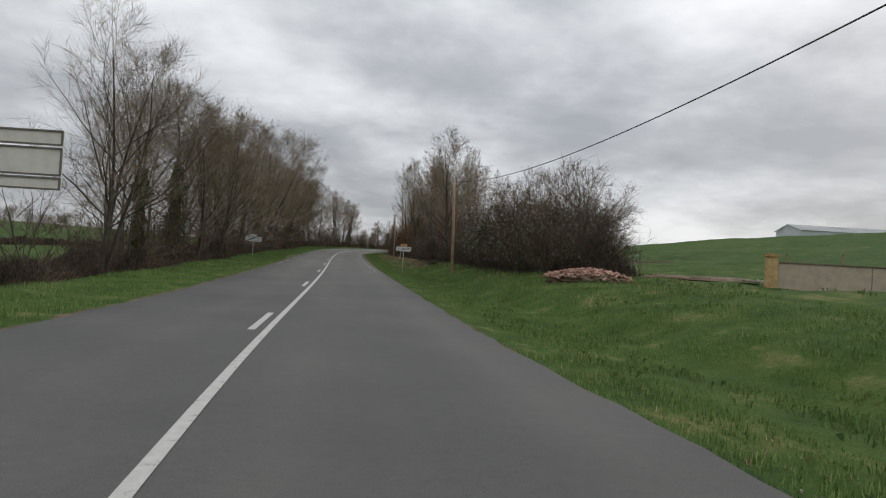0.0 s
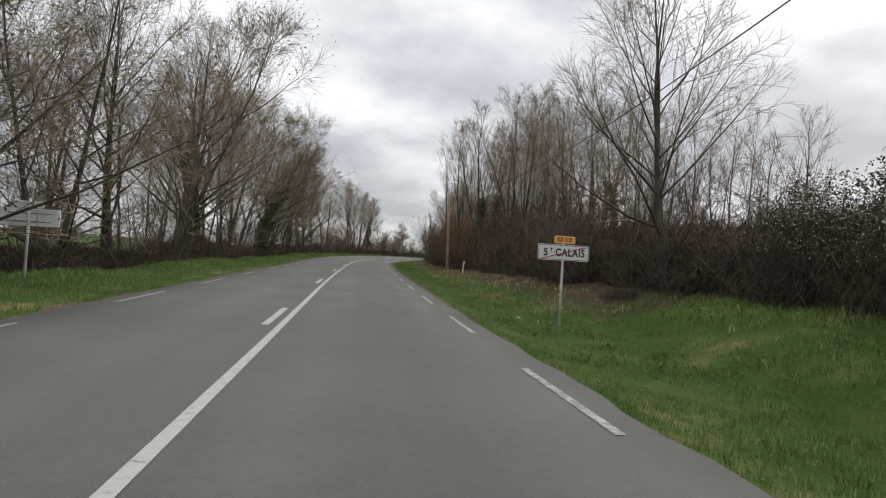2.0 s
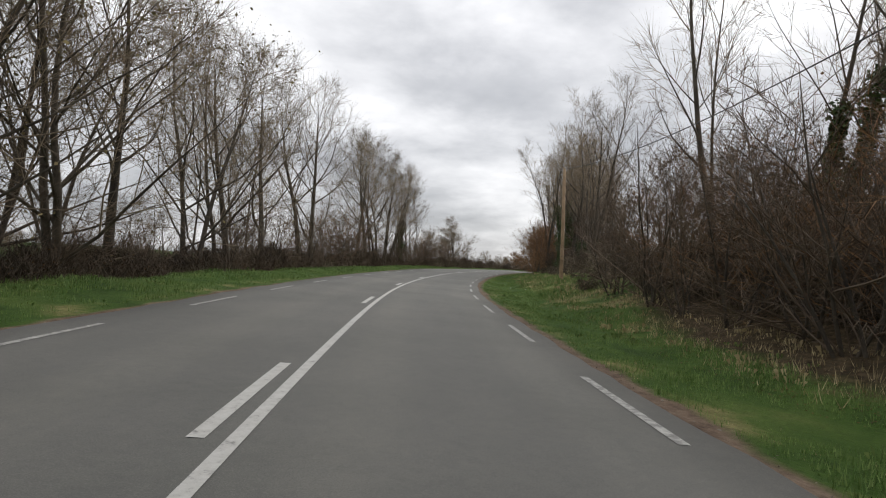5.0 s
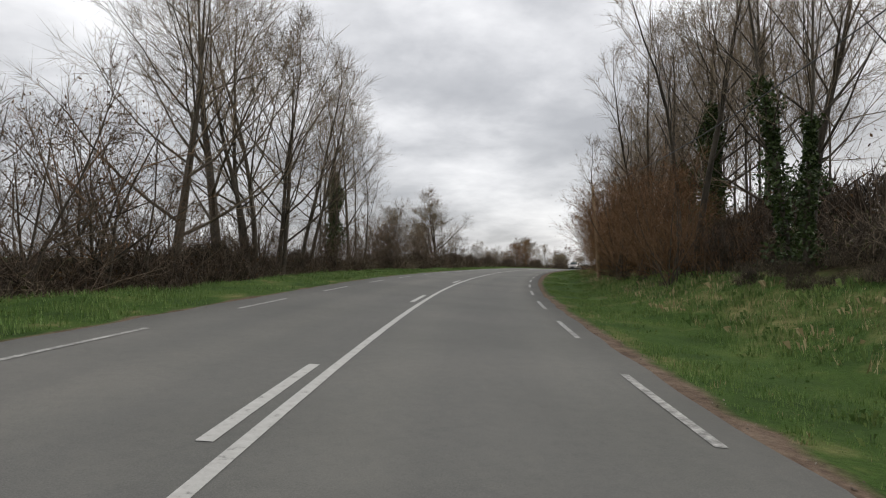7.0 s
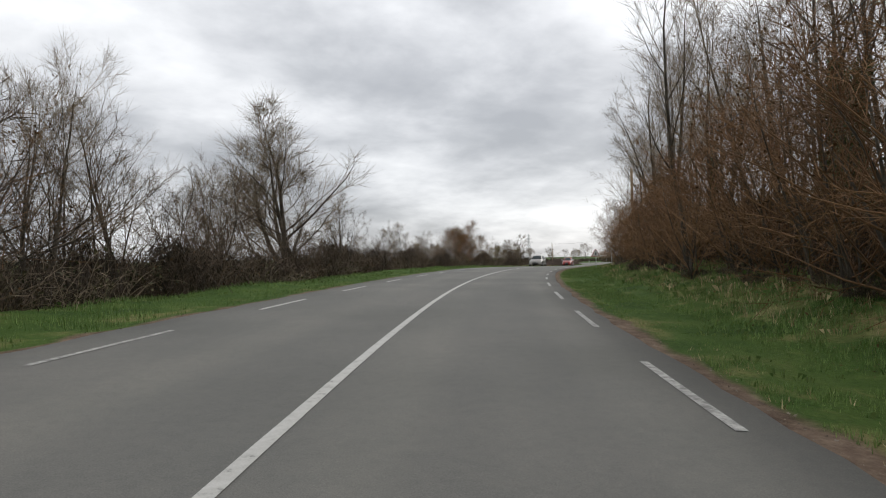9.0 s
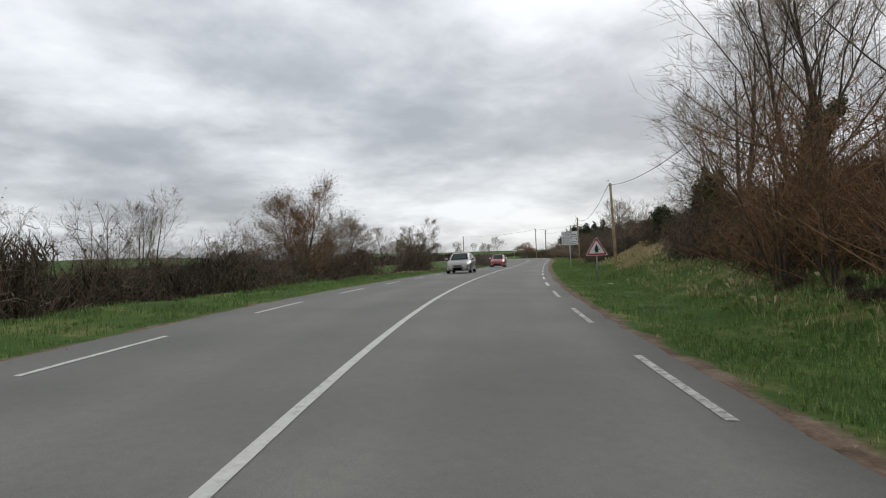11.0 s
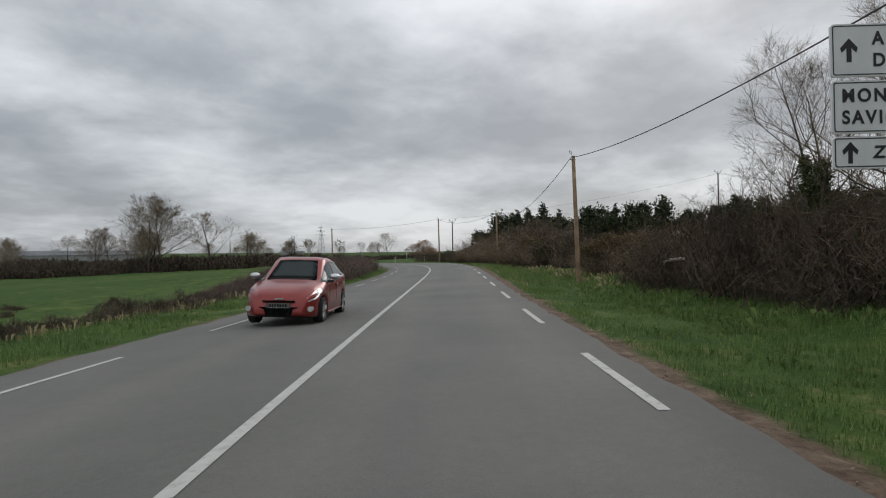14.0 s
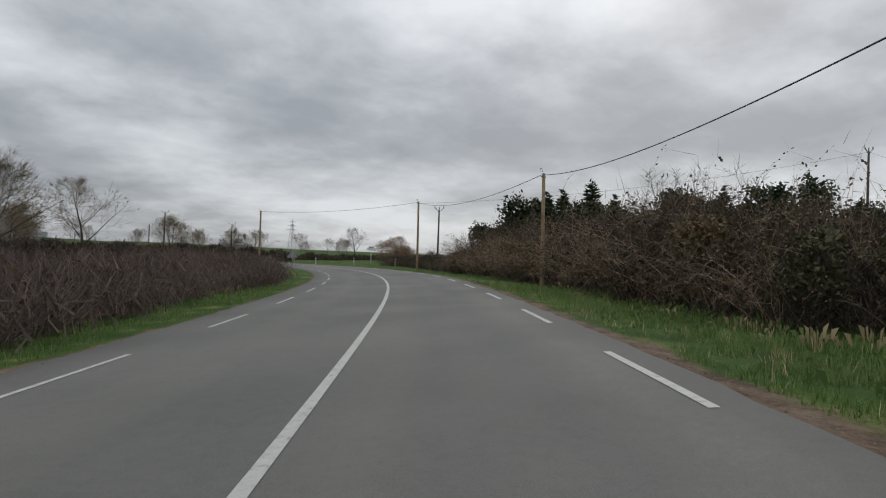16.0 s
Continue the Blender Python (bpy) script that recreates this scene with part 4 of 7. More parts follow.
# tall hedgerow trees on the far side: station, height, kind
for s, h, kind in [(29.5, 12.2, BROAD), (32, 11, SLIM), (36, 10.8, BROAD_IVY[0]), (42, 13, BROAD_IVY[0]), (46, 13, BROAD), (51.5, 13, BROAD_BUD), (56, 14, BROAD_BUD), (60, 14.5, BROAD), (64, 14, BROAD_BUD),
                   (69, 15, BROAD), (74.5, 16, BROAD_BUD), (77, 16, BROAD), (81, 16, BROAD_IVY), (84, 15.5, BROAD), (88, 13, BROAD_BUD), (92.5, 16, BROAD_BUD), (99, 16, BROAD_IVY), (104, 14, BROAD_BUD),
                   (108, 14.5, BROAD), (112, 13.5, BROAD_BUD), (117, 15, BROAD_BUD), (121, 14, BROAD), (126, 14.5, BROAD_BUD), (131, 14, BROAD), (136.5, 15, BROAD),
                   (143.3, 15, BROAD), (145, 15.5, BROAD), (159.5, 14.5, BROAD), (162, 16.0, BROAD), (165, 16.5, BROAD), (167, 14, BROAD), (170, 13, SLIM), (173.8, 13.5, SLIM),
                   (175.5, 13.5, SLIM), (177.2, 14, BROAD_IVY), (179.2, 13.5, SLIM), (182, 14.5, SLIM[3])]:
    ivy = kind is BROAD_IVY or kind is BROAD_IVY[0]
    size = (12.0 if kind is BROAD_BUD else 14.0)
    plant(kind, s, -9.2 + R1.gauss(0, .35), h / size, "tall leafless tree with dark ivy on its trunk" if ivy else HEDGEROW, "tree", "trees of the far hedgerow")
# a second row of thinner trees behind
for s in np.arange(40, 140, 5.5):
    plant(SLIM + BROAD_BUD, s + R1.gauss(0, 1.2), -12.6 + R1.gauss(0, 1.0), .9 + .2 * R1.random(), "slender leafless tree behind the hedgerow", "tree", "trees behind the far hedgerow")
# lower trees and shrubs of the far hedgerow
for s, h, kind in [(150, 6.2, GOLD_TREE), (152.5, 6.8, SHRUB), (154.5, 6.8, GOLD_TREE), (157, 7, SHRUB), (186, 5.5, SHRUB), (187.5, 6.2, SHRUB), (190, 6.3, GOLD_TREE), (192.3, 6.8, SHRUB),
                   (194, 6.2, SHRUB), (196, 5, SHRUB), (199.5, 6.2, SHRUB), (204, 4.5, SHRUB), (207, 4.2, SHRUB), (211.5, 4.6, SHRUB), (214, 5, SHRUB), (222, 4.6, SHRUB), (232, 3.4, SHRUB), (238, 3.2, SHRUB), (241, 3.2, SHRUB), (248.5, 4.4, SHRUB),
                   (251, 4.0, SHRUB), (255, 3.0, SHRUB), (260.8, 3.2, SHRUB)]:
    plant(kind, s, -9.2 + R1.gauss(0, .3), h / (8.0 if kind is GOLD_TREE else 5.0), "low leafless hedgerow tree with brown twigs", "tree", "low trees of the far hedgerow")
for s, h, kind in [(191.5, 7.4, BROAD[3]), (194.5, 6.6, BROAD[2]), (200.5, 5.6, BROAD[3]), (213.5, 5.6, BROAD[0]), (228, 4.6, BROAD_BUD), (236, 4.6, BROAD[3]), (252.5, 5.0, BROAD[3])]:
    plant(kind, s, -9.3 + R1.gauss(0, .3), h / (12.0 if kind is BROAD_BUD else 14.0), "low bushy leafless tree of the hedgerow", "tree", "low trees of the far hedgerow")
round_tree = plant(FAN[0], 208, -9.2, 10.6 / 10, "round-headed leafless tree with many upright stems in the hedgerow", "tree")
round_tree.scale = (1.35, 1.35, 1.06)
plant(WARM_TREE, 248.0, -9.3, 6.6 / 8, "dense tree with reddish buds beside the field", "tree")
for k in range(30):
    plant(BRAMBLE, 262 + k * 1.9 + R1.gauss(0, .8), -13 - (k * 7.3) % 19, .32 + .3 * R1.random(), "low clump of dry bramble in the rough field", "bramble", "brambles in the field")
plant(FAN[1], 275.5, -9.0, 6.2 / 10, "leafless hawthorn tree beside the field", "tree")
for k in range(4):
    plant(SHRUB, 272.5 + k * 1.7, -9.3, .85 + .1 * k, "dense leafless hawthorn bush beside the field", "bush", "hawthorns")
plant(SHRUB, 273.5, -9.2, .75, "leafless hawthorn bush beside the field", "bush")
plant(SHRUB, 277.5, -9.0, .8, "leafless hawthorn bush beside the field", "bush")
for s in np.arange(27, 264, 2.7):
    plant(SHRUB, s + R1.gauss(0, .5), -9.4 + R1.gauss(0, .5), (.75 if s < 205 else .48) + .3 * R1.random(), "leafless brown shrub under the hedgerow trees", "bush", "shrubs of the far hedgerow")
for s in np.arange(138, 188, 4.2):
    plant(SHRUB, s + R1.gauss(0, .5), -10.2 + R1.gauss(0, .8), .9 + .4 * R1.random(), "dense leafless shrub between the hedgerow trunks", "bush", "shrubs of the far hedgerow")
    plant(BRUSH, s + .8, -10.4 + R1.gauss(0, .4), .85 + .3 * R1.random(), "dense brown undergrowth of the hedgerow", "undergrowth", "far hedgerow undergrowth", turn=math.degrees(heading(s)) + 90)
# undergrowth of the far hedgerow
s = 24.0
while s < 272:
    if not (262 < s < 270):
        k = np.interp(s, [24, 125, 140, 262], [.75, .8, 1.1, 1.2])
        plant(BRUSH + (BRAMBLE if s > 140 else []), s, -8.9 + R1.gauss(0, .25), k * (.85 + .3 * R1.random()), "dense brown undergrowth of the hedgerow", "undergrowth", "far hedgerow undergrowth", turn=math.degrees(heading(s)) + 90 + R1.choice((0, 180)) + R1.gauss(0, 8))
    s += 3.4
for s in np.arange(30, 185, 5.5):
    plant(BRUSH, s, -11.3 + R1.gauss(0, .4), .95 + .3 * R1.random(), "dense brown undergrowth behind the hedgerow", "undergrowth", "far hedgerow undergrowth", turn=math.degrees(heading(s)) + 90)
for s, k in ((273, 1.2), (275, 1.3), (277.3, 1.2)):
    plant(BRUSH, s, -8.9, k, "dense brown brush under the hawthorn", "undergrowth", turn=math.degrees(heading(s)) + 90)
for s in np.arange(262, 312, 3.2):
    plant(BRAMBLE, s + R1.gauss(0, .6), -10.2 + R1.gauss(0, .5), .5 + .22 * R1.random(), "low tangle of dry bramble beside the field", "bramble", "field edge brambles")
for s in np.arange(270, 303, 1.7):
    plant(BRAMBLE, s + R1.gauss(0, .3), -8.2 + R1.gauss(0, .35), .42 + .18 * R1.random(), "low strip of dry bramble and dead grass beside the field", "bramble", "field edge brambles")
# trimmed hedge towards the bend
for s in np.arange(299, 358, 2.6):
    for row in (0, 1):
        plant(HEDGE, s + row * 1.1, -7.7 - row * 1.5 - .25 * math.sin(s * .21), np.interp(s, [299, 306, 314, 345, 358], [.60, 1.05, 1.55, 1.60, 1.25]) * (.92 + .14 * R1.random()), "trimmed leafless brown hedge beside the bend", "hedge", "hedge at the bend", turn=math.degrees(heading(s)) + 90)

# near side: blossoming thicket past the open verge
for s, d, k in [(35, 13.5, 1.25), (38, 12.6, 1.55), (40.5, 14, 1.7), (43.5, 12.5, 1.5), (46, 14.5, 1.55), (49, 13.2, 1.25), (52, 15, 1.2), (33.5, 14.8, 1.2), (34.2, 15.8, 1.2), (36.5, 15, 1.6), (39, 16, 1.8), (42, 16, 1.6), (44.5, 13.5, 1.4), (47.5, 15.5, 1.5), (34.5, 12.2, 1.0), (37, 11.6, 1.1), (41, 11.8, 1.2), (45, 11.8, 1.1)]:
    plant(SHRUB_WHITE, s, d, k * .89, "big blackthorn bush with white blossom", "bush", "blossoming thicket")
for s, d, k in [(33, 14.2, 1.3), (36, 12.6, 1.6), (39, 11.8, 1.8), (42, 11.8, 1.8), (45, 12, 1.7), (48, 12, 1.6), (51, 12, 1.5), (54, 12, 1.4), (38, 14.5, 2.0), (43, 14.5, 2.0)]:
    plant(THORN, s + .7, d + .8, k * .66, "blackthorn bush with dark leaves and white blossom", "bush", "blossoming thicket")
    plant(BRUSH, s, d + 1.2, k * .7, "dark dense tangle of the blackthorn thicket", "undergrowth", "blossoming thicket", turn=math.degrees(heading(s)) + 90)
# near side: wood of slender trees
WOOD = "slender leafless woodland tree"
plant(BROAD[1], 60.5, 11.8, 13.6 / 14, "tall leafless tree with several stems at the wood's edge", "tree")
for k in range(64):
    s = 62 + k * .98 + R1.gauss(0, .5)
    d = 11.0 + (k * 2.9) % 10 + R1.gauss(0, .5)
    kinds = SLIM_IVY if R1.random() < .2 and s > 74 else SLIM
    plant(kinds, s, d, np.interp(s, [62, 70, 76, 84, 92], [.50, .60, .78, 1.0, 1.12]) * (.92 + .22 * R1.random()), WOOD if kinds is SLIM else "slender woodland tree wrapped in dark ivy", "tree", "trees of the near wood")
for s in np.arange(57, 128, 3.6):
    plant(BRUSH, s, 12.2 + R1.gauss(0, .4), .95 + .2 * R1.random(), "dark brown brush at the wood's edge", "undergrowth", "near wood undergrowth", turn=math.degrees(heading(s)) + 90)
    plant(BRUSH, s + 1, 15 + R1.gauss(0, .6), 1.5 + .35 * R1.random(), "dark brown brush inside the wood", "undergrowth", "near wood undergrowth", turn=math.degrees(heading(s)) + 90)
for s in np.arange(58, 128, 2.8):
    plant(SHRUB, s + 1.3, 15.5 + R1.gauss(0, .8), 1.0 + .4 * R1.random(), "leafless shrub under the woodland trees", "bush", "near wood shrubs")
    plant(SHRUB, s, 13.0 + R1.gauss(0, .8), .85 + .3 * R1.random(), "leafless shrub under the woodland trees", "bush", "near wood shrubs")
    plant(BRUSH, s + 1.4, 18 + R1.gauss(0, .8), 1.7 + .4 * R1.random(), "dark tall brush deep in the wood", "undergrowth", "near wood undergrowth", turn=math.degrees(heading(s)) + 90)
for s in np.arange(164, 244, 3.6):
    plant(BRUSH, s + 1.4, 16.5 + R1.gauss(0, .8), 1.7 + .4 * R1.random(), "dark tall brush deep in the second wood", "undergrowth", "second wood undergrowth", turn=math.degrees(heading(s)) + 90)
for s in np.arange(84, 129, 2.4):
    plant(SHRUB, s, 17.5 + R1.gauss(0, .8), 1.1 + .4 * R1.random(), "leafless shrub deep in the wood", "bush", "near wood shrubs")
    plant(BRUSH, s + 1, 20.5 + R1.gauss(0, .6), 1.6 + .4 * R1.random(), "dark tall brush deep in the wood", "undergrowth", "near wood undergrowth", turn=math.degrees(heading(s)) + 90)
for s in np.arange(108, 128, 2.4):
    plant(SHRUB, s, 9.6 + R1.gauss(0, .4), 1.0 + .4 * R1.random(), "leafless shrub at the wood's edge", "bush", "near wood shrubs")
for s in np.arange(66, 128, 4.0):
    plant(SHRUB, s + R1.gauss(0, .5), 12.6 + R1.gauss(0, .7), 1.05 + .4 * R1.random(), "tall leafless shrub at the wood's edge", "bush", "near wood shrubs")
for s in np.arange(100, 128, 4.2):
    plant(SHRUB_WARM, s + R1.gauss(0, .5), 11.2 + R1.gauss(0, .4), 1.0 + .4 * R1.random(), "brown-twigged shrub at the wood's edge", "bush", "near wood shrubs")
# bank with brambles and three big ivy-clad trees
for s, d, h, kind in [(147.2, 12.6, 15, SLIM), (149.4, 12.2, 15, SLIM[3]), (150.6, 13.0, 15, BROAD[0]), (153.8, 13, 14, SLIM), (156.8, 10.8, 11.5, SLIM_IVY[0]), (158.4, 11, 13, SLIM_IVY[1]), (159.5, 12.2, 13, BROAD[2])]:
    plant(kind, s, d, h / 14, "big leafless tree on the bank", "tree", "trees on the bank")
for s in np.arange(129, 160, 3.8):
    plant(BRAMBLE, s, 12.4 + R1.gauss(0, .6), .8 + .3 * R1.random(), "low brown brambles on the bank", "bramble", "brambles on the bank", turn=math.degrees(heading(s)) + 90)
    plant(BRAMBLE, s + 1, 15 + R1.gauss(0, .6), .9 + .3 * R1.random(), "low brown brambles on the bank", "bramble", "brambles on the bank", turn=math.degrees(heading(s)) + 90)
plant(HOLLY, 152.5, 12.5, .8, "dark evergreen bush among the trees", "bush")
for k in range(26):
    plant(BRAMBLE, 129 + k * 1.25, 9.4 + (k * 1.7) % 2.6 + R1.gauss(0, .2), .26 + .2 * R1.random(), "small clump of dry brambles in the bank's grass", "bramble", "clumps on the bank")
for k in range(40):
    plant(BRAMBLE, 164 + k * 1.75, 8.7 + (k * 1.3) % .8 + R1.gauss(0, .15), .18 + .16 * R1.random(), "small clump of brambles at the wood's edge", "bramble", "clumps at the wood's edge")
for k in range(34):
    plant(BRAMBLE, 60 + k * 2.0, 10.2 + (k * 1.1) % 1.2 + R1.gauss(0, .2), .22 + .16 * R1.random(), "small clump of brambles at the wood's edge", "bramble", "clumps at the wood's edge")
for s, d, h, kind in [(166.2, 14.2, 15, BROAD[0]), (169.4, 12.4, 15, BROAD_IVY[0]), (173, 13, 14, BROAD[2]), (180, 13, 13.5, BROAD_IVY[1]), (189, 12.8, 13, BROAD[0]), (200, 13, 13, BROAD_IVY[0]), (212, 13, 12.5, BROAD[2])]:
    plant(kind, s, d, h / 14, "stout leafless tree in the second wood", "tree", "trees of the second wood")
# second wood: russet shrubs in front of tall trees
for k in range(58):
    s = 163.5 + k * 1.24 + R1.gauss(0, .4)
    d = 9.8 + (k * 3.1) % 9 + R1.gauss(0, .4)
    kinds = SLIM_IVY if R1.random() < .18 else SLIM
    plant(kinds, s, d, .92 + .22 * R1.random(), WOOD if kinds is SLIM else "slender woodland tree wrapped in dark ivy", "tree", "trees of the second wood")
for s in np.arange(163, 236, 2.0):
    plant(SHRUB_WARM, s + R1.gauss(0, .4), 9.3 + R1.gauss(0, .35), (1.2 if s < 200 else 1.0) * (.8 + .4 * R1.random()), "russet-twigged shrub with withered leaves", "bush", "russet shrubs")
for s in np.arange(163, 245, 3.6):
    plant(BRUSH_WARM, s, 10.4 + R1.gauss(0, .4), .75 + .2 * R1.random(), "russet brush at the wood's foot", "undergrowth", "second wood undergrowth", turn=math.degrees(heading(s)) + 90)
    plant(BRUSH, s + 1, 13 + R1.gauss(0, .6), 1.15 + .3 * R1.random(), "dark brown brush inside the wood", "undergrowth", "second wood undergrowth", turn=math.degrees(heading(s)) + 90)
for s, d, h, kind in [(238, 12, 13, BROAD), (242, 12.5, 12, BROAD_IVY), (244.5, 12, 11.5, BROAD), (247, 12.6, 10.5, BROAD), (249, 12, 8.8, BROAD_IVY), (250.5, 13, 7.5, SHRUB)]:
    plant(kind, s, d, h / (5 if kind is SHRUB else 14), "leafless tree at the end of the wood", "tree", "trees at the wood's end")
for s, d, k in [(246, 11, 1.3), (249, 11.6, 1.3), (252, 12.2, 1.25), (254, 12.6, 1.1), (256, 13.2, 1.0)]:
    plant(BRUSH, s, d, k, "brown brush at the end of the wood", "undergrowth", turn=math.degrees(heading(s)) + 90)
for s, d, k in [(247.5, 13.5, 1.5), (250.5, 14, 1.5), (253.5, 14.2, 1.4), (256.5, 14.5, 1.25), (259.5, 15, 1.15), (262, 14.5, 1.0), (267, 14.2, 1.1), (269.5, 13.6, 1.3), (272, 13.2, 1.4)]:
    plant(BRUSH, s, d, k, "dense brown thicket on top of the bank", "undergrowth", "thicket on the bank", turn=math.degrees(heading(s)) + 90 + R1.gauss(0, 10))
for s in np.arange(267.5, 286, 2.3):
    plant(BRUSH, s, np.interp(s, [267, 280, 300], [15.2, 13.8, 12.6]) + R1.gauss(0, .3), 1.45 + .3 * R1.random(), "dense tall brown hedge on the bank", "hedge", "hedge on the bank", turn=math.degrees(heading(s)) + 90 + R1.gauss(0, 10))
plant(HOLLY, 252.8, 13.2, 1.1, "dark evergreen bush on the bank", "bush", "evergreen bushes")
plant(HOLLY, 264.2, 12.5, 1.05, "dark green round holly bush on the bank", "bush", "evergreen bushes")
for s in np.arange(257, 282, 3.6):
    plant(BRUSH, s, 15.5 + R1.gauss(0, .5), .85 + .2 * R1.random(), "brown hedge along the bank's top", "hedge", "hedge on the bank", turn=math.degrees(heading(s)) + 90)
for s in np.arange(268, 300, 3.2):
    plant(BRUSH, s, np.interp(s, [268, 280, 300], [14.2, 12.6, 11.6]) + R1.gauss(0, .3), 1.2 + .3 * R1.random(), "tall brown hedge above the ditch", "hedge", "hedge above the ditch", turn=math.degrees(heading(s)) + 90)
    plant(SHRUB, s, np.interp(s, [268, 280, 300], [14.6, 13.0, 12.2]), .72 + .22 * R1.random(), "leafless shrub in the hedge", "bush", "shrubs above the ditch")
for s in np.arange(266, 300, 2.6):
    plant(BRUSH, s, np.interp(s, [266, 280, 300], [14.0, 12.4, 11.6]) + R1.gauss(0, .3), .95 + .3 * R1.random(), "dense brown brush above the ditch", "undergrowth", "brush above the ditch", turn=math.degrees(heading(s)) + 90 + R1.gauss(0, 10))
for s in np.arange(274, 300, 2.5):
    plant(BRUSH, s, np.interp(s, [274, 280, 300], [11.4, 10.6, 10.4]) + R1.gauss(0, .2), .95 + .25 * R1.random(), "dark dense brush behind the ditch", "undergrowth", "brush above the ditch", turn=math.degrees(heading(s)) + 90 + R1.gauss(0, 10))
for s, h in [(282, 6.0), (287.2, 7.0), (288.8, 7.2), (291.5, 7.4), (294.5, 5.0)]:
    plant(BROAD_IVY if h > 7 else SHRUB, s, 12.0, h / (14 if h > 7 else 5), "leafless hedge tree with ivy", "tree", "trees above the ditch")
for s in np.arange(299, 372, 3.1):
    k = np.interp(s, [299, 311, 314, 317, 323, 327, 331, 337, 348, 358, 372], [.78, .90, .62, .30, .36, .80, 1.35, 1.65, 1.65, 1.45, 1.35])
    plant(BRAMBLE_HEDGE, s, 10.9 + R1.gauss(0, .3), k * (.85 + .25 * R1.random()), "overgrown brown bramble hedge with a few green leaves", "hedge", "roadside bramble hedge", turn=math.degrees(heading(s)) + 90 + R1.choice((0, 180)) + R1.gauss(0, 9))
    plant(BRAMBLE_HEDGE, s + 1.2, 13.0 + R1.gauss(0, .4), k * (1.0 + .25 * R1.random()), "overgrown brown bramble hedge with a few green leaves", "hedge", "roadside bramble hedge", turn=math.degrees(heading(s)) + 90 + R1.choice((0, 180)) + R1.gauss(0, 9))
for k in range(22):
    s = 300.5 + k * 3.3 + R1.gauss(0, .7)
    if not 315 < s < 324:
        plant(BRIAR, s, 10.7 + R1.gauss(0, .5), (.75 if s < 315 else 1.0) * (.8 + .5 * R1.random()), "leafy briar bush with brown and green leaves in the hedge", "bush", "briars of the hedge")
for s, d, h in [(329, 11.5, 3.4), (331, 11.2, 4.2), (334, 11.4, 5.0), (336.5, 11.2, 5.4), (339, 11.4, 5.0), (342, 11.8, 4.8), (346, 11.2, 5.0), (349, 11, 4.6), (353, 11, 5.2), (357, 11, 4.6), (361, 11, 5.2), (366, 11, 4.8), (371, 11, 5), (376, 11, 4.6)]:
    plant(SHRUB, s, d, h / 5, "leafless thorn shrub in the hedge", "bush", "shrubs of the bramble hedge")
for k in range(64):
    s = 342 + k * .56 + R1.gauss(0, .6)
    d = np.interp(s, [342, 350, 356, 361, 366, 378], [54, 47, 42, 30, 23, 20]) + R1.gauss(0, 1.8)
    h = np.interp(s, [342, 350, 360, 366, 378], [5.4, 6.0, 7.0, 7.6, 8.0]) * (.72 + .40 * R1.random())
    kind = CONIFER if k % 3 == 1 else PINE
    plant(kind, s, d, h / (5.0 if kind is PINE else 7.0), "dark evergreen fir behind the hedge" if kind is CONIFER else "dark round evergreen tree behind the hedge", "conifer", "conifers behind the hedge", stretch=1.0 if kind is CONIFER else .95)
for k in range(10):
    s = 352 + k * 2.1
    plant(BRUSH, s, np.interp(s, [344, 356, 366, 378], [48, 38, 20, 18]), 1.5 + .4 * R1.random(), "dark brown brush in front of the conifers", "undergrowth", "brush by the conifers", turn=math.degrees(heading(s)) + 60)
for k in range(9):
    plant(PINE + CONIFER, 305 + k * 2.6, 62 + R1.gauss(0, 2), .62 + .2 * R1.random(), "small far evergreen tree beyond the meadow", "conifer", "conifers beyond the meadow")
for s, d in [(372, 11.5), (376, 12), (380, 11.5), (385, 12.5), (390, 13), (396, 13), (366, 12)]:
    plant(BRUSH + BRAMBLE, s, d, 1.3 + .3 * R1.random(), "far brown hedge at the bend", "hedge", "far hedge at the bend", turn=math.degrees(heading(s)) + 90)


# ---- street furniture ----
def tube(bm, pts, radii, sides=10, cap=True):
    rings = []
    n = len(pts)
    for k, (p, r) in enumerate(zip(pts, radii)):
        t = (Vector(pts[min(k + 1, n - 1)]) - Vector(pts[max(k - 1, 0)])).normalized()
        a = t.cross(Vector((0.31, 0.95, 0.05))).normalized()
        b = t.cross(a)
        rings.append([bm.verts.new(Vector(p) + (a * math.cos(6.28318 * m / sides) + b * math.sin(6.28318 * m / sides)) * r) for m in range(sides)])
    for u, v in zip(rings, rings[1:]):
        for m in range(sides):
            bm.faces.new((u[m], u[(m + 1) % sides], v[(m + 1) % sides], v[m]))
    if cap:
        bm.faces.new(rings[0][::-1])
        bm.faces.new(rings[-1])
    return bm


def box(bm, lo, hi, bevel=0.0):
    x0, y0, z0 = lo
    x1, y1, z1 = hi
    made = bmesh.ops.create_cube(bm, size=1, matrix=Matrix.Translation(((x0 + x1) / 2, (y0 + y1) / 2, (z0 + z1) / 2)) @ Matrix.Diagonal((x1 - x0, y1 - y0, z1 - z0, 1)))
    if bevel:
        es = {e for v in made["verts"] for e in v.link_edges}
        bmesh.ops.bevel(bm, geom=list(es), offset=bevel, segments=2, affect="EDGES")
    return bm


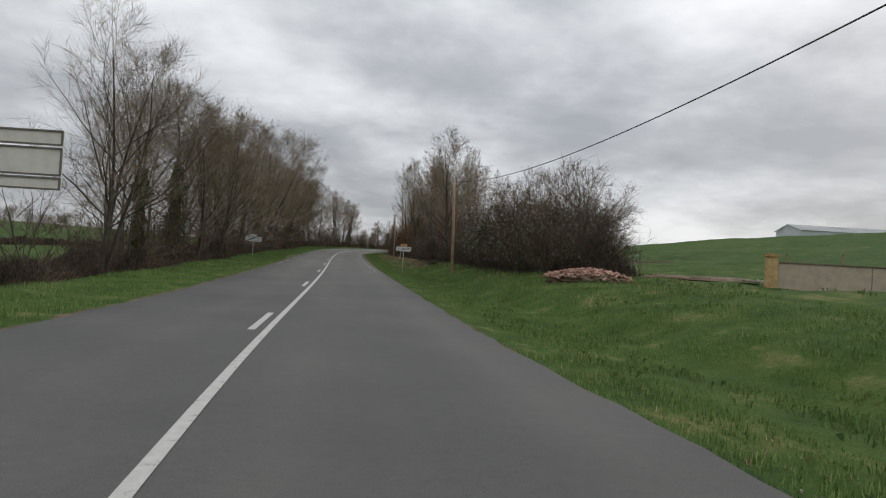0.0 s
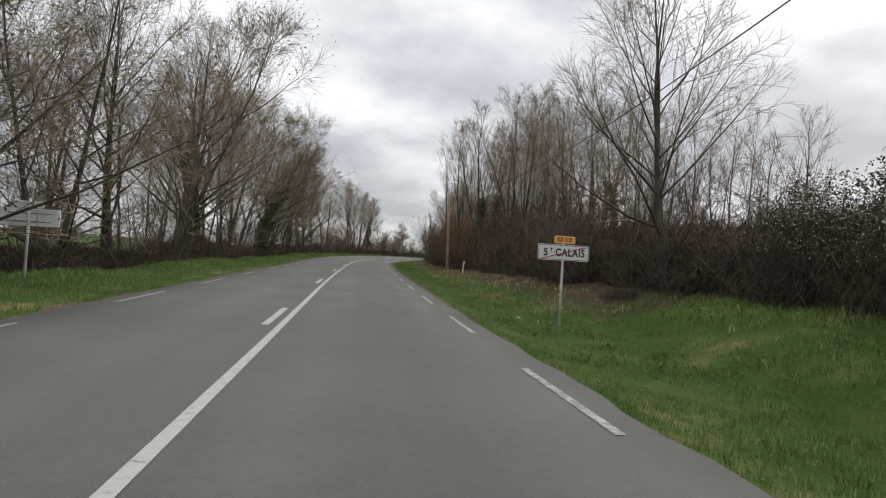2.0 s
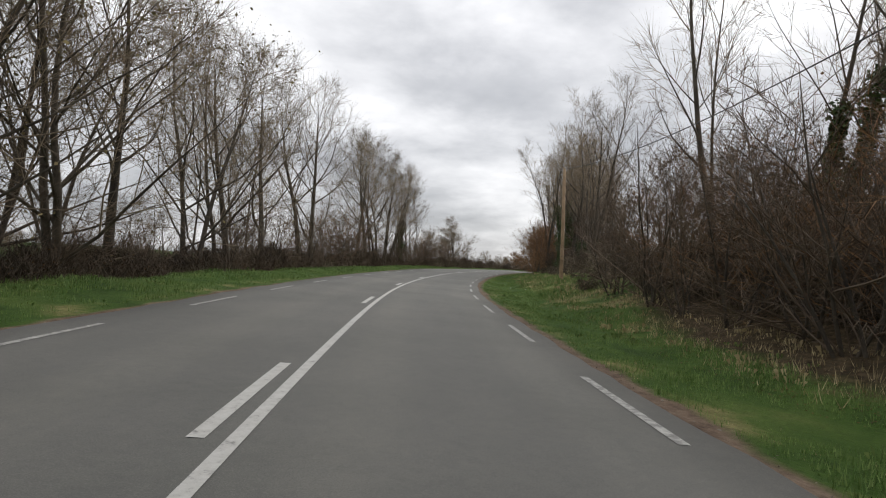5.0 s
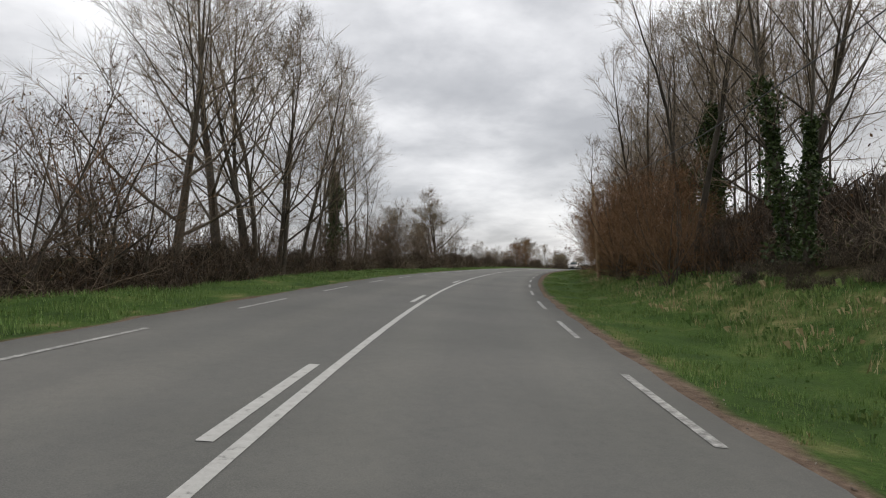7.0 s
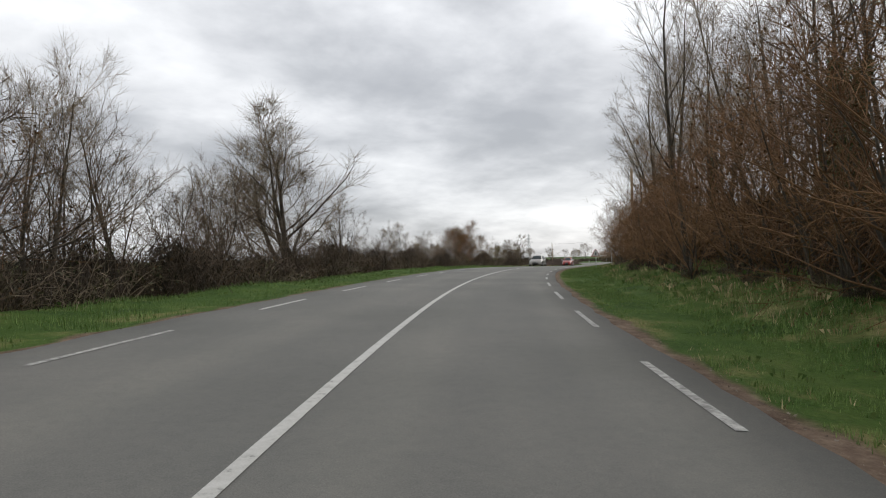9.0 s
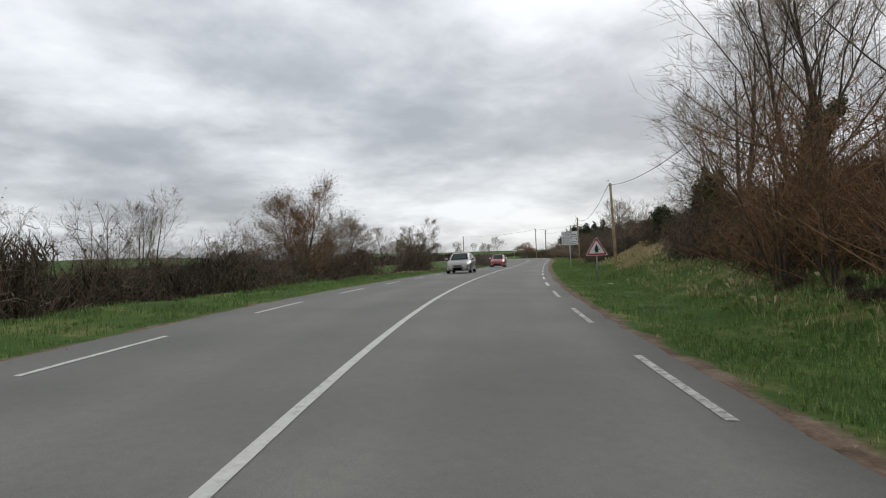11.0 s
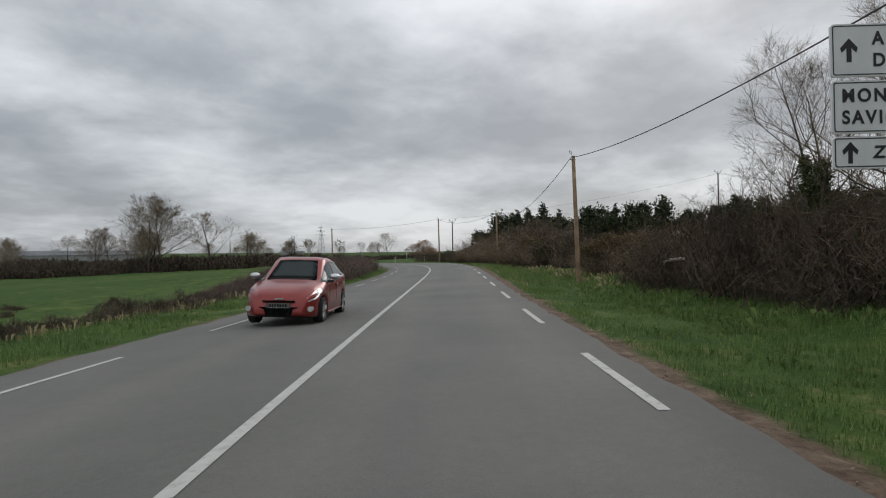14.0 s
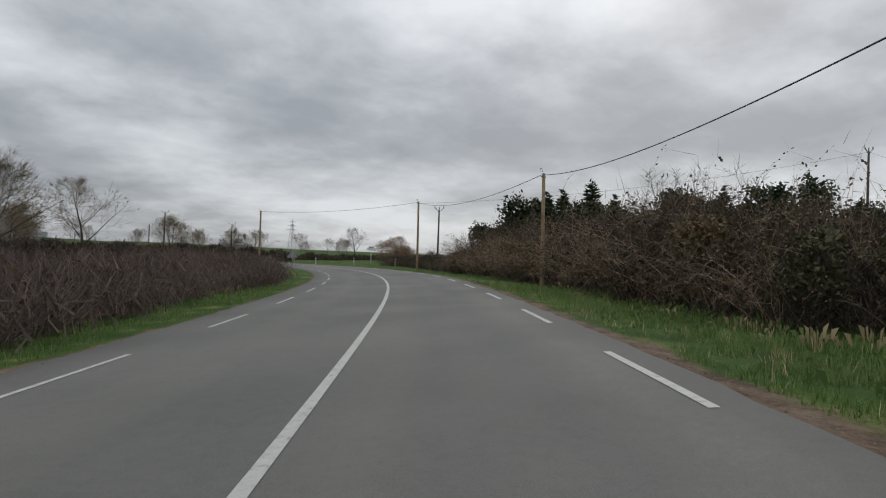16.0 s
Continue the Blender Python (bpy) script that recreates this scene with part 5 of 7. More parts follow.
def outline(w, h, r, n=5):
    """A rounded rectangle, its middle at 0, in x and z."""
    pts = []
    for cx, cz, a0 in ((w / 2 - r, h / 2 - r, 0), (-w / 2 + r, h / 2 - r, 90), (-w / 2 + r, -h / 2 + r, 180), (w / 2 - r, -h / 2 + r, 270)):
        for k in range(n + 1):
            a = radians(a0 + 90 * k / n)
            pts.append((cx + r * math.cos(a), cz + r * math.sin(a)))
    return pts


def slab(bm, pts, y0, y1):
    """A flat plate of an outline in x and z, from y0 (its face) to y1."""
    a = [bm.verts.new((x, y0, z)) for x, z in pts]
    b = [bm.verts.new((x, y1, z)) for x, z in pts]
    n = len(pts)
    bm.faces.new(a)
    bm.faces.new(b[::-1])
    for i in range(n):
        bm.faces.new((a[(i + 1) % n], a[i], b[i], b[(i + 1) % n]))
    return bm


def ring(bm, outer, inner, y0, y1):
    n = len(outer)
    q = [[bm.verts.new((x, y, z)) for x, z in pts] for pts, y in ((outer, y0), (inner, y0), (outer, y1), (inner, y1))]
    for i in range(n):
        j = (i + 1) % n
        bm.faces.new((q[0][i], q[0][j], q[1][j], q[1][i]))
        bm.faces.new((q[2][j], q[2][i], q[3][i], q[3][j]))
        bm.faces.new((q[0][j], q[0][i], q[2][i], q[2][j]))
        bm.faces.new((q[1][i], q[1][j], q[3][j], q[3][i]))
    return bm


def lettering(text, size, x, z, parent, mat=None, align="LEFT", y=-.004, shear=0.0, spacing=1.0, width=None):
    c = bpy.data.curves.new("lettering", "FONT")
    c.body, c.size, c.extrude, c.shear, c.space_character = text, size, .0012, shear, spacing
    c.align_x, c.align_y, c.offset = align, "CENTER", size * .028
    c.materials.append(mat or SIGN_BLACK)
    ob = new("lettering", c)
    ob.parent = parent
    ob.location = (x, y, z)
    ob.rotation_euler = (radians(90), 0, 0)
    if width:
        ob.scale = (width, 1, 1)
    return ob


def bars(parent, count, x0, x1, z, h, mat, y=-.004):
    """Plain bars in place of a registration."""
    for k in range(count):
        a, b = x0 + (x1 - x0) * (k + .12) / count, x0 + (x1 - x0) * (k + .88) / count
        part("plate_bar", slab(bmesh.new(), [(a, z - h / 2), (b, z - h / 2), (b, z + h / 2), (a, z + h / 2)][::-1], y, y + .002), mat, parent)


def panel(name, w, h, x, z, parent, face, border=None, thick=.028, r=.05, label="", edge=.018):
    """A sign panel: plate with folded edge, and a border line a little proud of it."""
    plate = part(name, slab(bmesh.new(), outline(w, h, r), 0.0, thick), face, parent, label)
    plate.location = (x, 0, z)
    if border:
        part("border", ring(bmesh.new(), outline(w - .03, h - .03, r * .8), outline(w - .03 - 2 * edge, h - .03 - 2 * edge, r * .6), -.003, .001), border, plate)
    return plate


def post(parent, height, r=.04, mat=None, y=.06, x=0.0, lean=0.0, name="post"):
    return part(name, tube(bmesh.new(), [(x - lean, y, -.4), (x, y, height * .5), (x + lean, y, height)], [r] * 3, 12), mat or POST_WHITE, parent, smooth=True)


def stand(name, s, d, turn=0.0, z=None):
    p = spot(s, d)
    return empty(name, pose(p.x, p.y, p.z if z is None else z, 0, 0, math.degrees(heading(s)) + turn))


def arrow_pts(kind, k):
    up = [(-.10, -.5), (.10, -.5), (.10, .10), (.30, -.10), (.36, .10), (0, .5), (-.36, .10), (-.30, -.10), (-.10, .10)]
    pts = up if kind == "up" else [(z, -x) for x, z in up]
    return [(x * k, z * k) for x, z in pts]


# town exit sign
sign = tagged(stand("town_exit_sign", 56.7, 6.58, -4), "white town exit sign with red diagonal bar on a white post", "road sign")
post(sign, 2.32, .033)
p = panel("town_panel", 1.36, .42, 0, 2.03, sign, SIGN_WHITE, SIGN_BLACK, edge=.014, label="white panel with black border")
lettering("S", .27, -.53, -.01, p, width=.85)
lettering("T", .15, -.37, .05, p, width=.85)
lettering("CALAIS", .27, -.22, -.01, p, spacing=1.12, width=.82)
part("diagonal_bar", slab(bmesh.new(), [(-.60, -.17), (-.52, -.17), (.62, .155), (.54, .165)][::-1], -.008, -.005), SIGN_RED, p, "red diagonal bar")
q = panel("number_plate_panel", .56, .20, .02, 2.37, sign, SIGN_YELLOW, SIGN_WHITE, edge=.012, label="amber road number panel with white border")
lettering("D 13", .17, 0, -.005, q, SIGN_RED, "CENTER", spacing=1.1)
# the sign for those who come the other way, seen from behind
sign = tagged(stand("town_entry_sign", 57.2, -6.6, 180), "back of a white town entry sign on a white post", "road sign")
post(sign, 1.92, .033, POST_WHITE, y=.05)
panel("town_panel", 1.36, .42, 0, 1.47, sign, SIGN_PALE, label="grey back of the panel")
panel("upper_panel", .6, .17, 0, 1.78, sign, SIGN_PALE)
part("bracket", box(box(bmesh.new(), (-.5, .03, 1.35), (.5, .045, 1.38)), (-.5, .03, 1.55), (.5, .045, 1.58)), STEEL, sign)
# big direction panels seen from behind at the start: stiffened sheets on one stout post
sign = tagged(stand("rear_direction_sign", 16.9, -6.65, 172, z=float(road_at(16.9, -6.0)[2]) - .1), "pale grey back of three stacked direction panels", "road sign")
for z, h in ((3.68, .34), (3.16, .62), (2.68, .28)):
    sheet = panel("direction_panel", 3.5, h, 0, z, sign, SIGN_BEIGE, None, r=.02)
    for q in (-h / 2 + .02, h / 2 - .02):
        part("folded_edge", box(bmesh.new(), (-1.75, .026, q - .02), (1.75, .058, q + .02), .004), SIGN_EDGE, sheet)
    for x in (-1.73, 1.73):
        part("end_strip", box(bmesh.new(), (x - .02, .026, -h / 2 + .04), (x + .02, .056, h / 2 - .04)), SIGN_EDGE, sheet)
post(sign, 3.88, .075, STEEL, x=0, y=.14)
for z in (2.63, 2.98, 3.32, 3.68):
    part("clamp", box(bmesh.new(), (-.13, .03, z - .03), (.13, .06, z + .03)), STEEL, sign)
# crossroads warning triangle
sign = tagged(stand("crossroads_warning_sign", 248.4, 6.2, -3), "triangular red-bordered priority warning sign on a grey post", "road sign")
post(sign, 1.95, .035, STEEL)
TRI = lambda k: [(x * k, z * k + 1.75) for x, z in ((-.5, -.32), (-.47, -.37), (.47, -.37), (.5, -.32), (.04, .46), (0, .48), (-.04, .46))]
face = part("sign_face", slab(bmesh.new(), TRI(1.06)[::-1], 0, .028), SIGN_WHITE, sign, "white triangular face")
o, i = [(x * .98, z) for x, z in TRI(1.0)], [(x * .76, (z - 1.72) * .76 + 1.72) for x, z in TRI(1.0)]
part("red_border", ring(bmesh.new(), o, i, -.003, .001), SIGN_RED, sign, "red border")
part("arrow", slab(bmesh.new(), [(-.075, 1.49), (0, 1.52), (.075, 1.49), (.075, 1.78), (0, 1.94), (-.075, 1.78)][::-1], -.004, 0), SIGN_BLACK, sign, "thick black arrow")
part("crossing_bar", slab(bmesh.new(), [(-.15, 1.65), (.15, 1.65), (.15, 1.695), (-.15, 1.695)][::-1], -.0055, -.0045), SIGN_BLACK, sign, "thin black crossing bar")
# direction sign with three panels
sign = tagged(stand("direction_sign", 281.0, 6.28, -2), "white direction sign of three panels on a round post", "road sign")
post(sign, 3.74, .06, lean=-.03)
for z, h in ((3.44, .51), (2.89, .51), (2.45, .31)):
    pl = panel("direction_panel", 1.66, h, 0, z, sign, SIGN_WHITE, SIGN_BLACK, r=.03, edge=.010)
    if z == 3.44:
        part("arrow", slab(bmesh.new(), [(x - .66, q) for x, q in arrow_pts("up", .23)][::-1], -.004, 0), SIGN_BLACK, pl)
        lettering("AUTRES", .178, -.44, .105, pl, spacing=1.28, width=.9)
        lettering("DIRECTIONS", .178, -.44, -.105, pl, spacing=1.28, width=.9)
    elif z == 2.89:
        part("arrow", slab(bmesh.new(), [(x + .66, q) for x, q in arrow_pts("right", .21)], -.004, 0), SIGN_BLACK, pl)
        lettering("MONTOIRE", .178, -.74, .105, pl, spacing=1.28, width=.9)
        lettering("SAVIGNY", .178, -.74, -.105, pl, spacing=1.28, width=.9)
    else:
        part("arrow", slab(bmesh.new(), [(x - .67, q) for x, q in arrow_pts("up", .21)][::-1], -.004, 0), SIGN_BLACK, pl)
        lettering("Z.A. du Pressoir", .165, -.46, -.005, pl, shear=.18, spacing=1.06)


# ---- poles and their cables ----
def utility_pole(base, top, r0=.125, r1=.09, kind="wood", label=""):
    """A wooden pole with a bracket and cable loops at its top."""
    ob = tagged(empty("utility_pole", Matrix.Translation(base)), label or "tall weathered wooden utility pole on the verge", "utility pole", "utility poles")
    t = Vector(top) - Vector(base)
    mid = t * .5 + Vector((.03, .02, 0))
    part("pole", tube(bmesh.new(), [(-.1 * t / t.length) * 5, (0, 0, 0), mid, t], [r0 * 1.05, r0, (r0 + r1) / 2, r1], 12), POLE_WOOD, ob, smooth=True)
    part("cap", tube(bmesh.new(), [t, t + Vector((0, 0, .03))], [r1 + .01, r1 * .6], 12), STEEL, ob)
    part("bracket", box(bmesh.new(), t + Vector((-.22, -.03, -.20)), t + Vector((.16, .03, -.15))), STEEL, ob)
    loop = [t + Vector((-.20 - .10 * math.sin(a), 0, .10 + .22 * math.sin(a / 2) - .02 * a)) for a in np.linspace(0, 5.5, 10)]
    part("cable_loop", tube(bmesh.new(), loop, [.012] * 10, 5), CABLE, ob)
    return ob


def hang(a, b, sag, r=.017, name="overhead_cable", label="thin black overhead cable between the poles"):
    a, b = Vector(a), Vector(b)
    n = 40
    pts = [a.lerp(b, k / n) - Vector((0, 0, sag * 4 * (k / n) * (1 - k / n))) for k in range(n + 1)]
    w = Wood(1)
    w.stem("wire", pts, [r] * (n + 1), 6)
    return tagged(w.ob(name, "wire", CABLE, None), label, "cable", "overhead cables")


def pole_spot(s, d, height, lean=(0, 0)):
    b = spot(s, d)
    return tuple(b), (b.x + lean[0], b.y + lean[1], b.z + height)


POLES = [pole_spot(-4, 9.3, 7.25), ((12.23, 46.16, .45), (11.95, 46.0, 7.43)), ((14.84, 91.98, 1.2), (14.6, 91.85, 7.84)), pole_spot(137, 9.0, 7.0), ((32.79, 176.6, 2.9), (32.3, 176.4, 9.4)),
         pole_spot(226, 9.6, 7.1), ((74.21, 245.2, 3.8), (74.2, 245.5, 10.13)), ((98.08, 278.0, 3.1), (98.2, 278.3, 9.85)), ((122.9, 311.5, 3.2), (123.2, 311.9, 9.95)),
         ((139.9, 346.0, 3.3), (139.85, 346.1, 11.6)), ((130.65, 370.5, 3.2), (130.65, 370.5, 10.8))]
for k, (b, t) in enumerate(POLES):
    utility_pole(b, t, .12 if k < 9 else .14, .09 if k < 9 else .11)
for k in range(len(POLES) - 1):
    a, b = Vector(POLES[k][1]) + Vector((-.2, 0, -.1)), Vector(POLES[k + 1][1]) + Vector((-.2, 0, -.1))
    hang(a, b, (b - a).length * (.034, .030, .030, .030, .034, .036, .031, .034, .024, .020)[k])


# ---- cars ----
def car(name, label, L, W, H, base, wheel_r, paint, front_x, rear_x, rim_mat, estate=0.0):
    """A five-door hatchback that faces +x, its middle at 0."""
    ob = tagged(empty(name), label, "car")
    h = L / 2
    top_x = [-h, -h + .05, -h + .30, -h + .62, -h + 1.15, -h + 1.85, h - 1.85, h - 1.12, h - .55, h - .16, h - .03, h]
    top_z = [.62, .97, H * .745, H * .885, H * .966, H, H * .968, H * .655, H * .585, H * .50, .58, .40]
    belt = lambda x: float(np.interp(x, [-h, -h + .4, h - 1.1, h], [1.05, 1.04, .93, .64])) * H / 1.52
    wide = lambda x: W / 2 * float(np.interp(x, [-h, -h + .12, -h + .5, -.2, h - .7, h - .25, h - .06, h], [.72, .90, .985, 1.0, .985, .88, .70, .60]))
    roof = lambda x: W / 2 * float(np.interp(x, [-h, -h + .4, -h + 1.2, h - 1.7, h - 1.1, h - .5, h], [.70, .68, .70, .68, .74, .70, .52]))
    top = lambda x: float(np.mean([np.interp(x + q, top_x, top_z) for q in (-.14, -.09, -.04, 0, .04, .09, .14)])) if -h + .15 < x < h - .15 else float(np.interp(x, top_x, top_z))

    def low(x):
        z = float(np.interp(x, [-h, -h + .2, h - .3, h], [.36, .24, .20, .26]))
        for c in (front_x, rear_x):
            q = (wheel_r + .055) ** 2 - (x - c) ** 2
            if q > 0:
                z = max(z, wheel_r + math.sqrt(q))
        return z
    grid = sorted(set(np.round(np.r_[np.linspace(-h, h, 46), [c + (wheel_r + .055) * k for c in (front_x, rear_x) for k in (-1.001, -.999, -.96, -.85, -.6, -.3, 0, .3, .6, .85, .96, .999, 1.001)]], 4)))

    def section(x):
        zb, zt, w, wr = low(x), top(x), wide(x), roof(x)
        bz = min(belt(x), zt - .05)
        zb = min(zb, bz - .06)
        wr = min(wr, w)
        return [(w * .55, zb), (w * .93, zb), (w * .985, zb + .035), (w, zb + (bz - zb) * .45), (w * .985, bz - .05), (w * .955, bz), (wr * 1.04, zt - max(.05, (zt - bz) * .14)), (wr * .93, zt - .018), (wr * .6, zt), (0, zt + .004)]
    bm = bmesh.new()
    rows = []
    for x in grid:
        sec = section(x)
        rows.append([bm.verts.new((x, y, z)) for y, z in sec] + [bm.verts.new((x, -y, z)) for y, z in sec[-2::-1]])
    for a, b in zip(rows, rows[1:]):
        for m in range(len(a) - 1):
            bm.faces.new((a[m], a[m + 1], b[m + 1], b[m]))
        bm.faces.new((a[-1], a[0], b[0], b[-1]))
    bm.faces.new(rows[0])
    bm.faces.new(rows[-1][::-1])
    bmesh.ops.recalc_face_normals(bm, faces=bm.faces)
    body = part("body", bm, paint, ob, smooth=True)

    def skin(x, u, out_):
        """A point of the side between the belt (0) and the roof (1)."""
        sec = section(x)
        (y0, z0), (y1, z1) = sec[5], sec[6]
        n = Vector((0, z1 - z0, y0 - y1)).normalized()
        return Vector((x, y0 + (y1 - y0) * u, z0 + (z1 - z0) * u)) + n * out_

    def side_patch(nm, xa, xb, ua, ub, mat, out_, sgn, cut_a=0.0, cut_b=0.0, parent=None):
        b2 = bmesh.new()
        n, m = 12, 5
        g = []
        for i in range(n + 1):
            col = []
            for j in range(m + 1):
                u = ua + (ub - ua) * j / m
                lo_, hi_ = xa + cut_a * (j / m), xb + cut_b * (j / m)
                q = skin(lo_ + (hi_ - lo_) * i / n, u, out_)
                col.append(b2.verts.new((q.x, q.y * sgn, q.z)))
            g.append(col)
        for i in range(n):
            for j in range(m):
                b2.faces.new((g[i][j], g[i + 1][j], g[i + 1][j + 1], g[i][j + 1]))
        return part(nm, b2, mat, parent or ob, smooth=True)
    for sgn in (1, -1):
        side_patch("window_surround", -h + .42, h - 1.10, .0, .93, BLACK_PLASTIC, .004, sgn)
        side_patch("front_quarter_window", h - 1.58, h - 1.18, .07, .87, CAR_GLASS, .010, sgn)
        side_patch("front_window", -.10, h - 1.63, .06, .87, CAR_GLASS, .010, sgn)
        side_patch("rear_window", -.98, -.20, .06, .87, CAR_GLASS, .010, sgn, .04, 0)
        side_patch("quarter_window", -h + .58, -1.06, .09, .80, CAR_GLASS, .010, sgn, .30, .04)
        if paint is CAR_RED:
            side_patch("belt_trim", -h + .62, h - 1.2, -.02, .05, CHROME, .014, sgn, 0, 0)

    def top_patch(nm, xa, xb, fa, fb, mat, out_, ya=-1.0, yb=1.0):
        b2 = bmesh.new()
        n, m = 6, 8
        g = []
        for i in range(n + 1):
            x = xa + (xb - xa) * i / n
            f = fa + (fb - fa) * i / n
            sl = math.atan2(top(x + .02) - top(x - .02), .04)
            nn = Vector((-math.sin(sl), 0, math.cos(sl)))
            row = []
            for j in range(m + 1):
                q = ya + (yb - ya) * j / m
                y = roof(x) * f * q
                z = top(x) + .004 - .02 * (abs(q) ** 3) * (f > .6)
                row.append(b2.verts.new(Vector((x, y, z)) + nn * out_))
            g.append(row)
        for i in range(n):
            for j in range(m):
                b2.faces.new((g[i][j], g[i + 1][j], g[i + 1][j + 1], g[i][j + 1]))
        bmesh.ops.solidify(b2, geom=list(b2.faces), thickness=.006)
        return part(nm, b2, mat, ob, smooth=True)
    top_patch("windscreen", h - 1.80, h - 1.14, .80, .93, CAR_GLASS, .012)
    top_patch("tailgate_window", -h + .30, -h + .64, .84, .84, CAR_GLASS, .010)
    top_patch("wiper_cowl", h - 1.13, h - 1.06, .92, .90, BLACK_PLASTIC, .008)

    # nose: grille, lamps, plate
    def nose(z):
        return float(np.interp(z, [.20, .26, .40, .58, .70], [h - .04, h, h, h - .03, h - .12]))

    def nose_patch(nm, ya, yb, za, zb, mat, out_, depth=.03, parent=None):
        b2 = bmesh.new()
        n = 8
        a, b = [], []
        for i in range(n + 1):
            y = ya + (yb - ya) * i / n
            for z, store in ((za, a), (zb, b)):
                w = max(.05, W / 2 * .60)
                back = .22 * max(0, (abs(y) - w * .55) / (W / 2 - w * .55)) ** 1.6 if abs(y) > w * .55 else 0
                store.append(b2.verts.new((nose(z) - back + out_, y, z)))
        for i in range(n):
            b2.faces.new((a[i], a[i + 1], b[i + 1], b[i]))
        bmesh.ops.solidify(b2, geom=list(b2.faces), thickness=depth)
        return part(nm, b2, mat, parent or ob, smooth=True)
    nose_patch("lower_grille", -.52, .52, .24, .44, BLACK_PLASTIC, .015)
    nose_patch("upper_grille", -.36, .36, .54, .585, BLACK_PLASTIC, .015)
    plate = nose_patch("registration_plate", -.26, .26, .42, .53, SIGN_WHITE, .03, .012)
    for k in range(7):
        y0 = -.20 + k * .058
        part("plate_bar", box(bmesh.new(), (nose(.47) + .030, y0, .445), (nose(.47) + .034, y0 + .040, .505)), SIGN_BLACK, plate)
    part("badge", box(bmesh.new(), (h - .05, -.10, .60), (h - .015, .10, .635), .01), CHROME, ob)
    for sgn in (1, -1):
        w = lambda q: wide(q)
        b2 = bmesh.new()
        x0, x1 = h - .62, h - .10
        g = []
        for i in range(7):
            x = x0 + (x1 - x0) * i / 6
            zt = top(x) - .055
            half = .05 + .045 * math.sin(math.pi * i / 6)
            ww = wide(x)
            g.append([b2.verts.new((x, (ww + .004) * sgn * (1.0 if j < 1 else .93), zt - half * 1.5 + half * 1.6 * j)) for j in range(2)])
        for i in range(6):
            b2.faces.new((g[i][0], g[i + 1][0], g[i + 1][1], g[i][1]))
        bmesh.ops.solidify(b2, geom=list(b2.faces), thickness=.02)
        part("headlight", b2, LAMP_GLASS, ob, "clear glass headlight", True)
        part("fog_light", tube(bmesh.new(), [(h - .16, sgn * W * .40, .40), (h - .06, sgn * W * .395, .40)], [.06, .06], 12), LAMP_GLASS, ob)
        b2 = bmesh.new()
        g = []
        for i in range(5):
            x = -h + .02 + .26 * i / 4
            g.append([b2.verts.new((x, sgn * (wide(x) + .006) * (1 if j == 0 else .97), H * (.555 + .10 * j))) for j in range(2)])
        for i in range(4):
            b2.faces.new((g[i][0], g[i + 1][0], g[i + 1][1], g[i][1]))
        bmesh.ops.solidify(b2, geom=list(b2.faces), thickness=.02)
        part("tail_light", b2, LAMP_RED, ob, "red tail light", True)
        # mirror, handles, sill, rubbing strip
        b2 = bmesh.new()
        bmesh.ops.create_uvsphere(b2, u_segments=18, v_segments=12, radius=1)
        for v in b2.verts:
            v.co = Vector((v.co.x * (.11 if v.co.x > 0 else .04) + h - 1.40, v.co.y * .125 + sgn * (W / 2 + .10), v.co.z * .078 + H * .695))
        part("door_mirror", b2, CHROME if paint is CAR_RED else paint, ob, smooth=True)
        part("mirror_foot", box(bmesh.new(), (h - 1.42, min(sgn * (W / 2 - .08), sgn * (W / 2 + .08)), H * .605), (h - 1.32, max(sgn * (W / 2 - .08), sgn * (W / 2 + .08)), H * .645), .01), BLACK_PLASTIC, ob)
        for x in (-.18, -1.02):
            y = wide(x) * .993
            part("door_handle", box(bmesh.new(), (x - .10, min(sgn * (y - .01), sgn * (y + .03)), H * .545), (x + .10, max(sgn * (y - .01), sgn * (y + .03)), H * .57), .008), paint, ob, smooth=True)
        for x in (h - 1.32, -.17, -.98):
            pts = [(x - .05 * q, sgn * (wide(x) * (.96 + .043 * math.sin(3.14 * (.15 + .7 * q))) + .001), .34 + (belt(x) - .36) * q) for q in np.linspace(0, 1, 7)]
            part("door_gap", tube(bmesh.new(), pts, [.0028] * 7, 4), BLACK_PLASTIC, ob)
        pts = [(x, sgn * (wide(x) * .975 + .004), .235) for x in np.linspace(rear_x + .40, front_x - .40, 8)]
        part("sill", tube(bmesh.new(), pts, [.022] * 8, 6), paint if paint is CAR_RED else BLACK_PLASTIC, ob, smooth=True)
        if paint is CAR_GREY:
            pts = [(x, sgn * (wide(x) * 1.0 + .002), .50 + .03 * (x < 0)) for x in np.linspace(rear_x + .42, front_x - .42, 8)]
            part("rubbing_strip", tube(bmesh.new(), pts, [.026] * 8, 6), BLACK_PLASTIC, ob, smooth=True)
    # wheels
    for cx in (front_x, rear_x):
        for sgn in (1, -1):
            y1, y0 = W / 2 - .015, W / 2 - .22
            prof = [(y0, wheel_r * .66), (y0, wheel_r * .93), (y0 + .03, wheel_r), (y1 - .03, wheel_r), (y1, wheel_r * .93), (y1, wheel_r * .70), (y1 - .012, wheel_r * .66)]
            b2 = bmesh.new()
            n = 28
            rg = [[b2.verts.new((cx + q * math.cos(6.28318 * k / n), sgn * y, wheel_r + q * math.sin(6.28318 * k / n))) for y, q in prof] for k in range(n)]
            for k in range(n):
                a, b = rg[k], rg[(k + 1) % n]
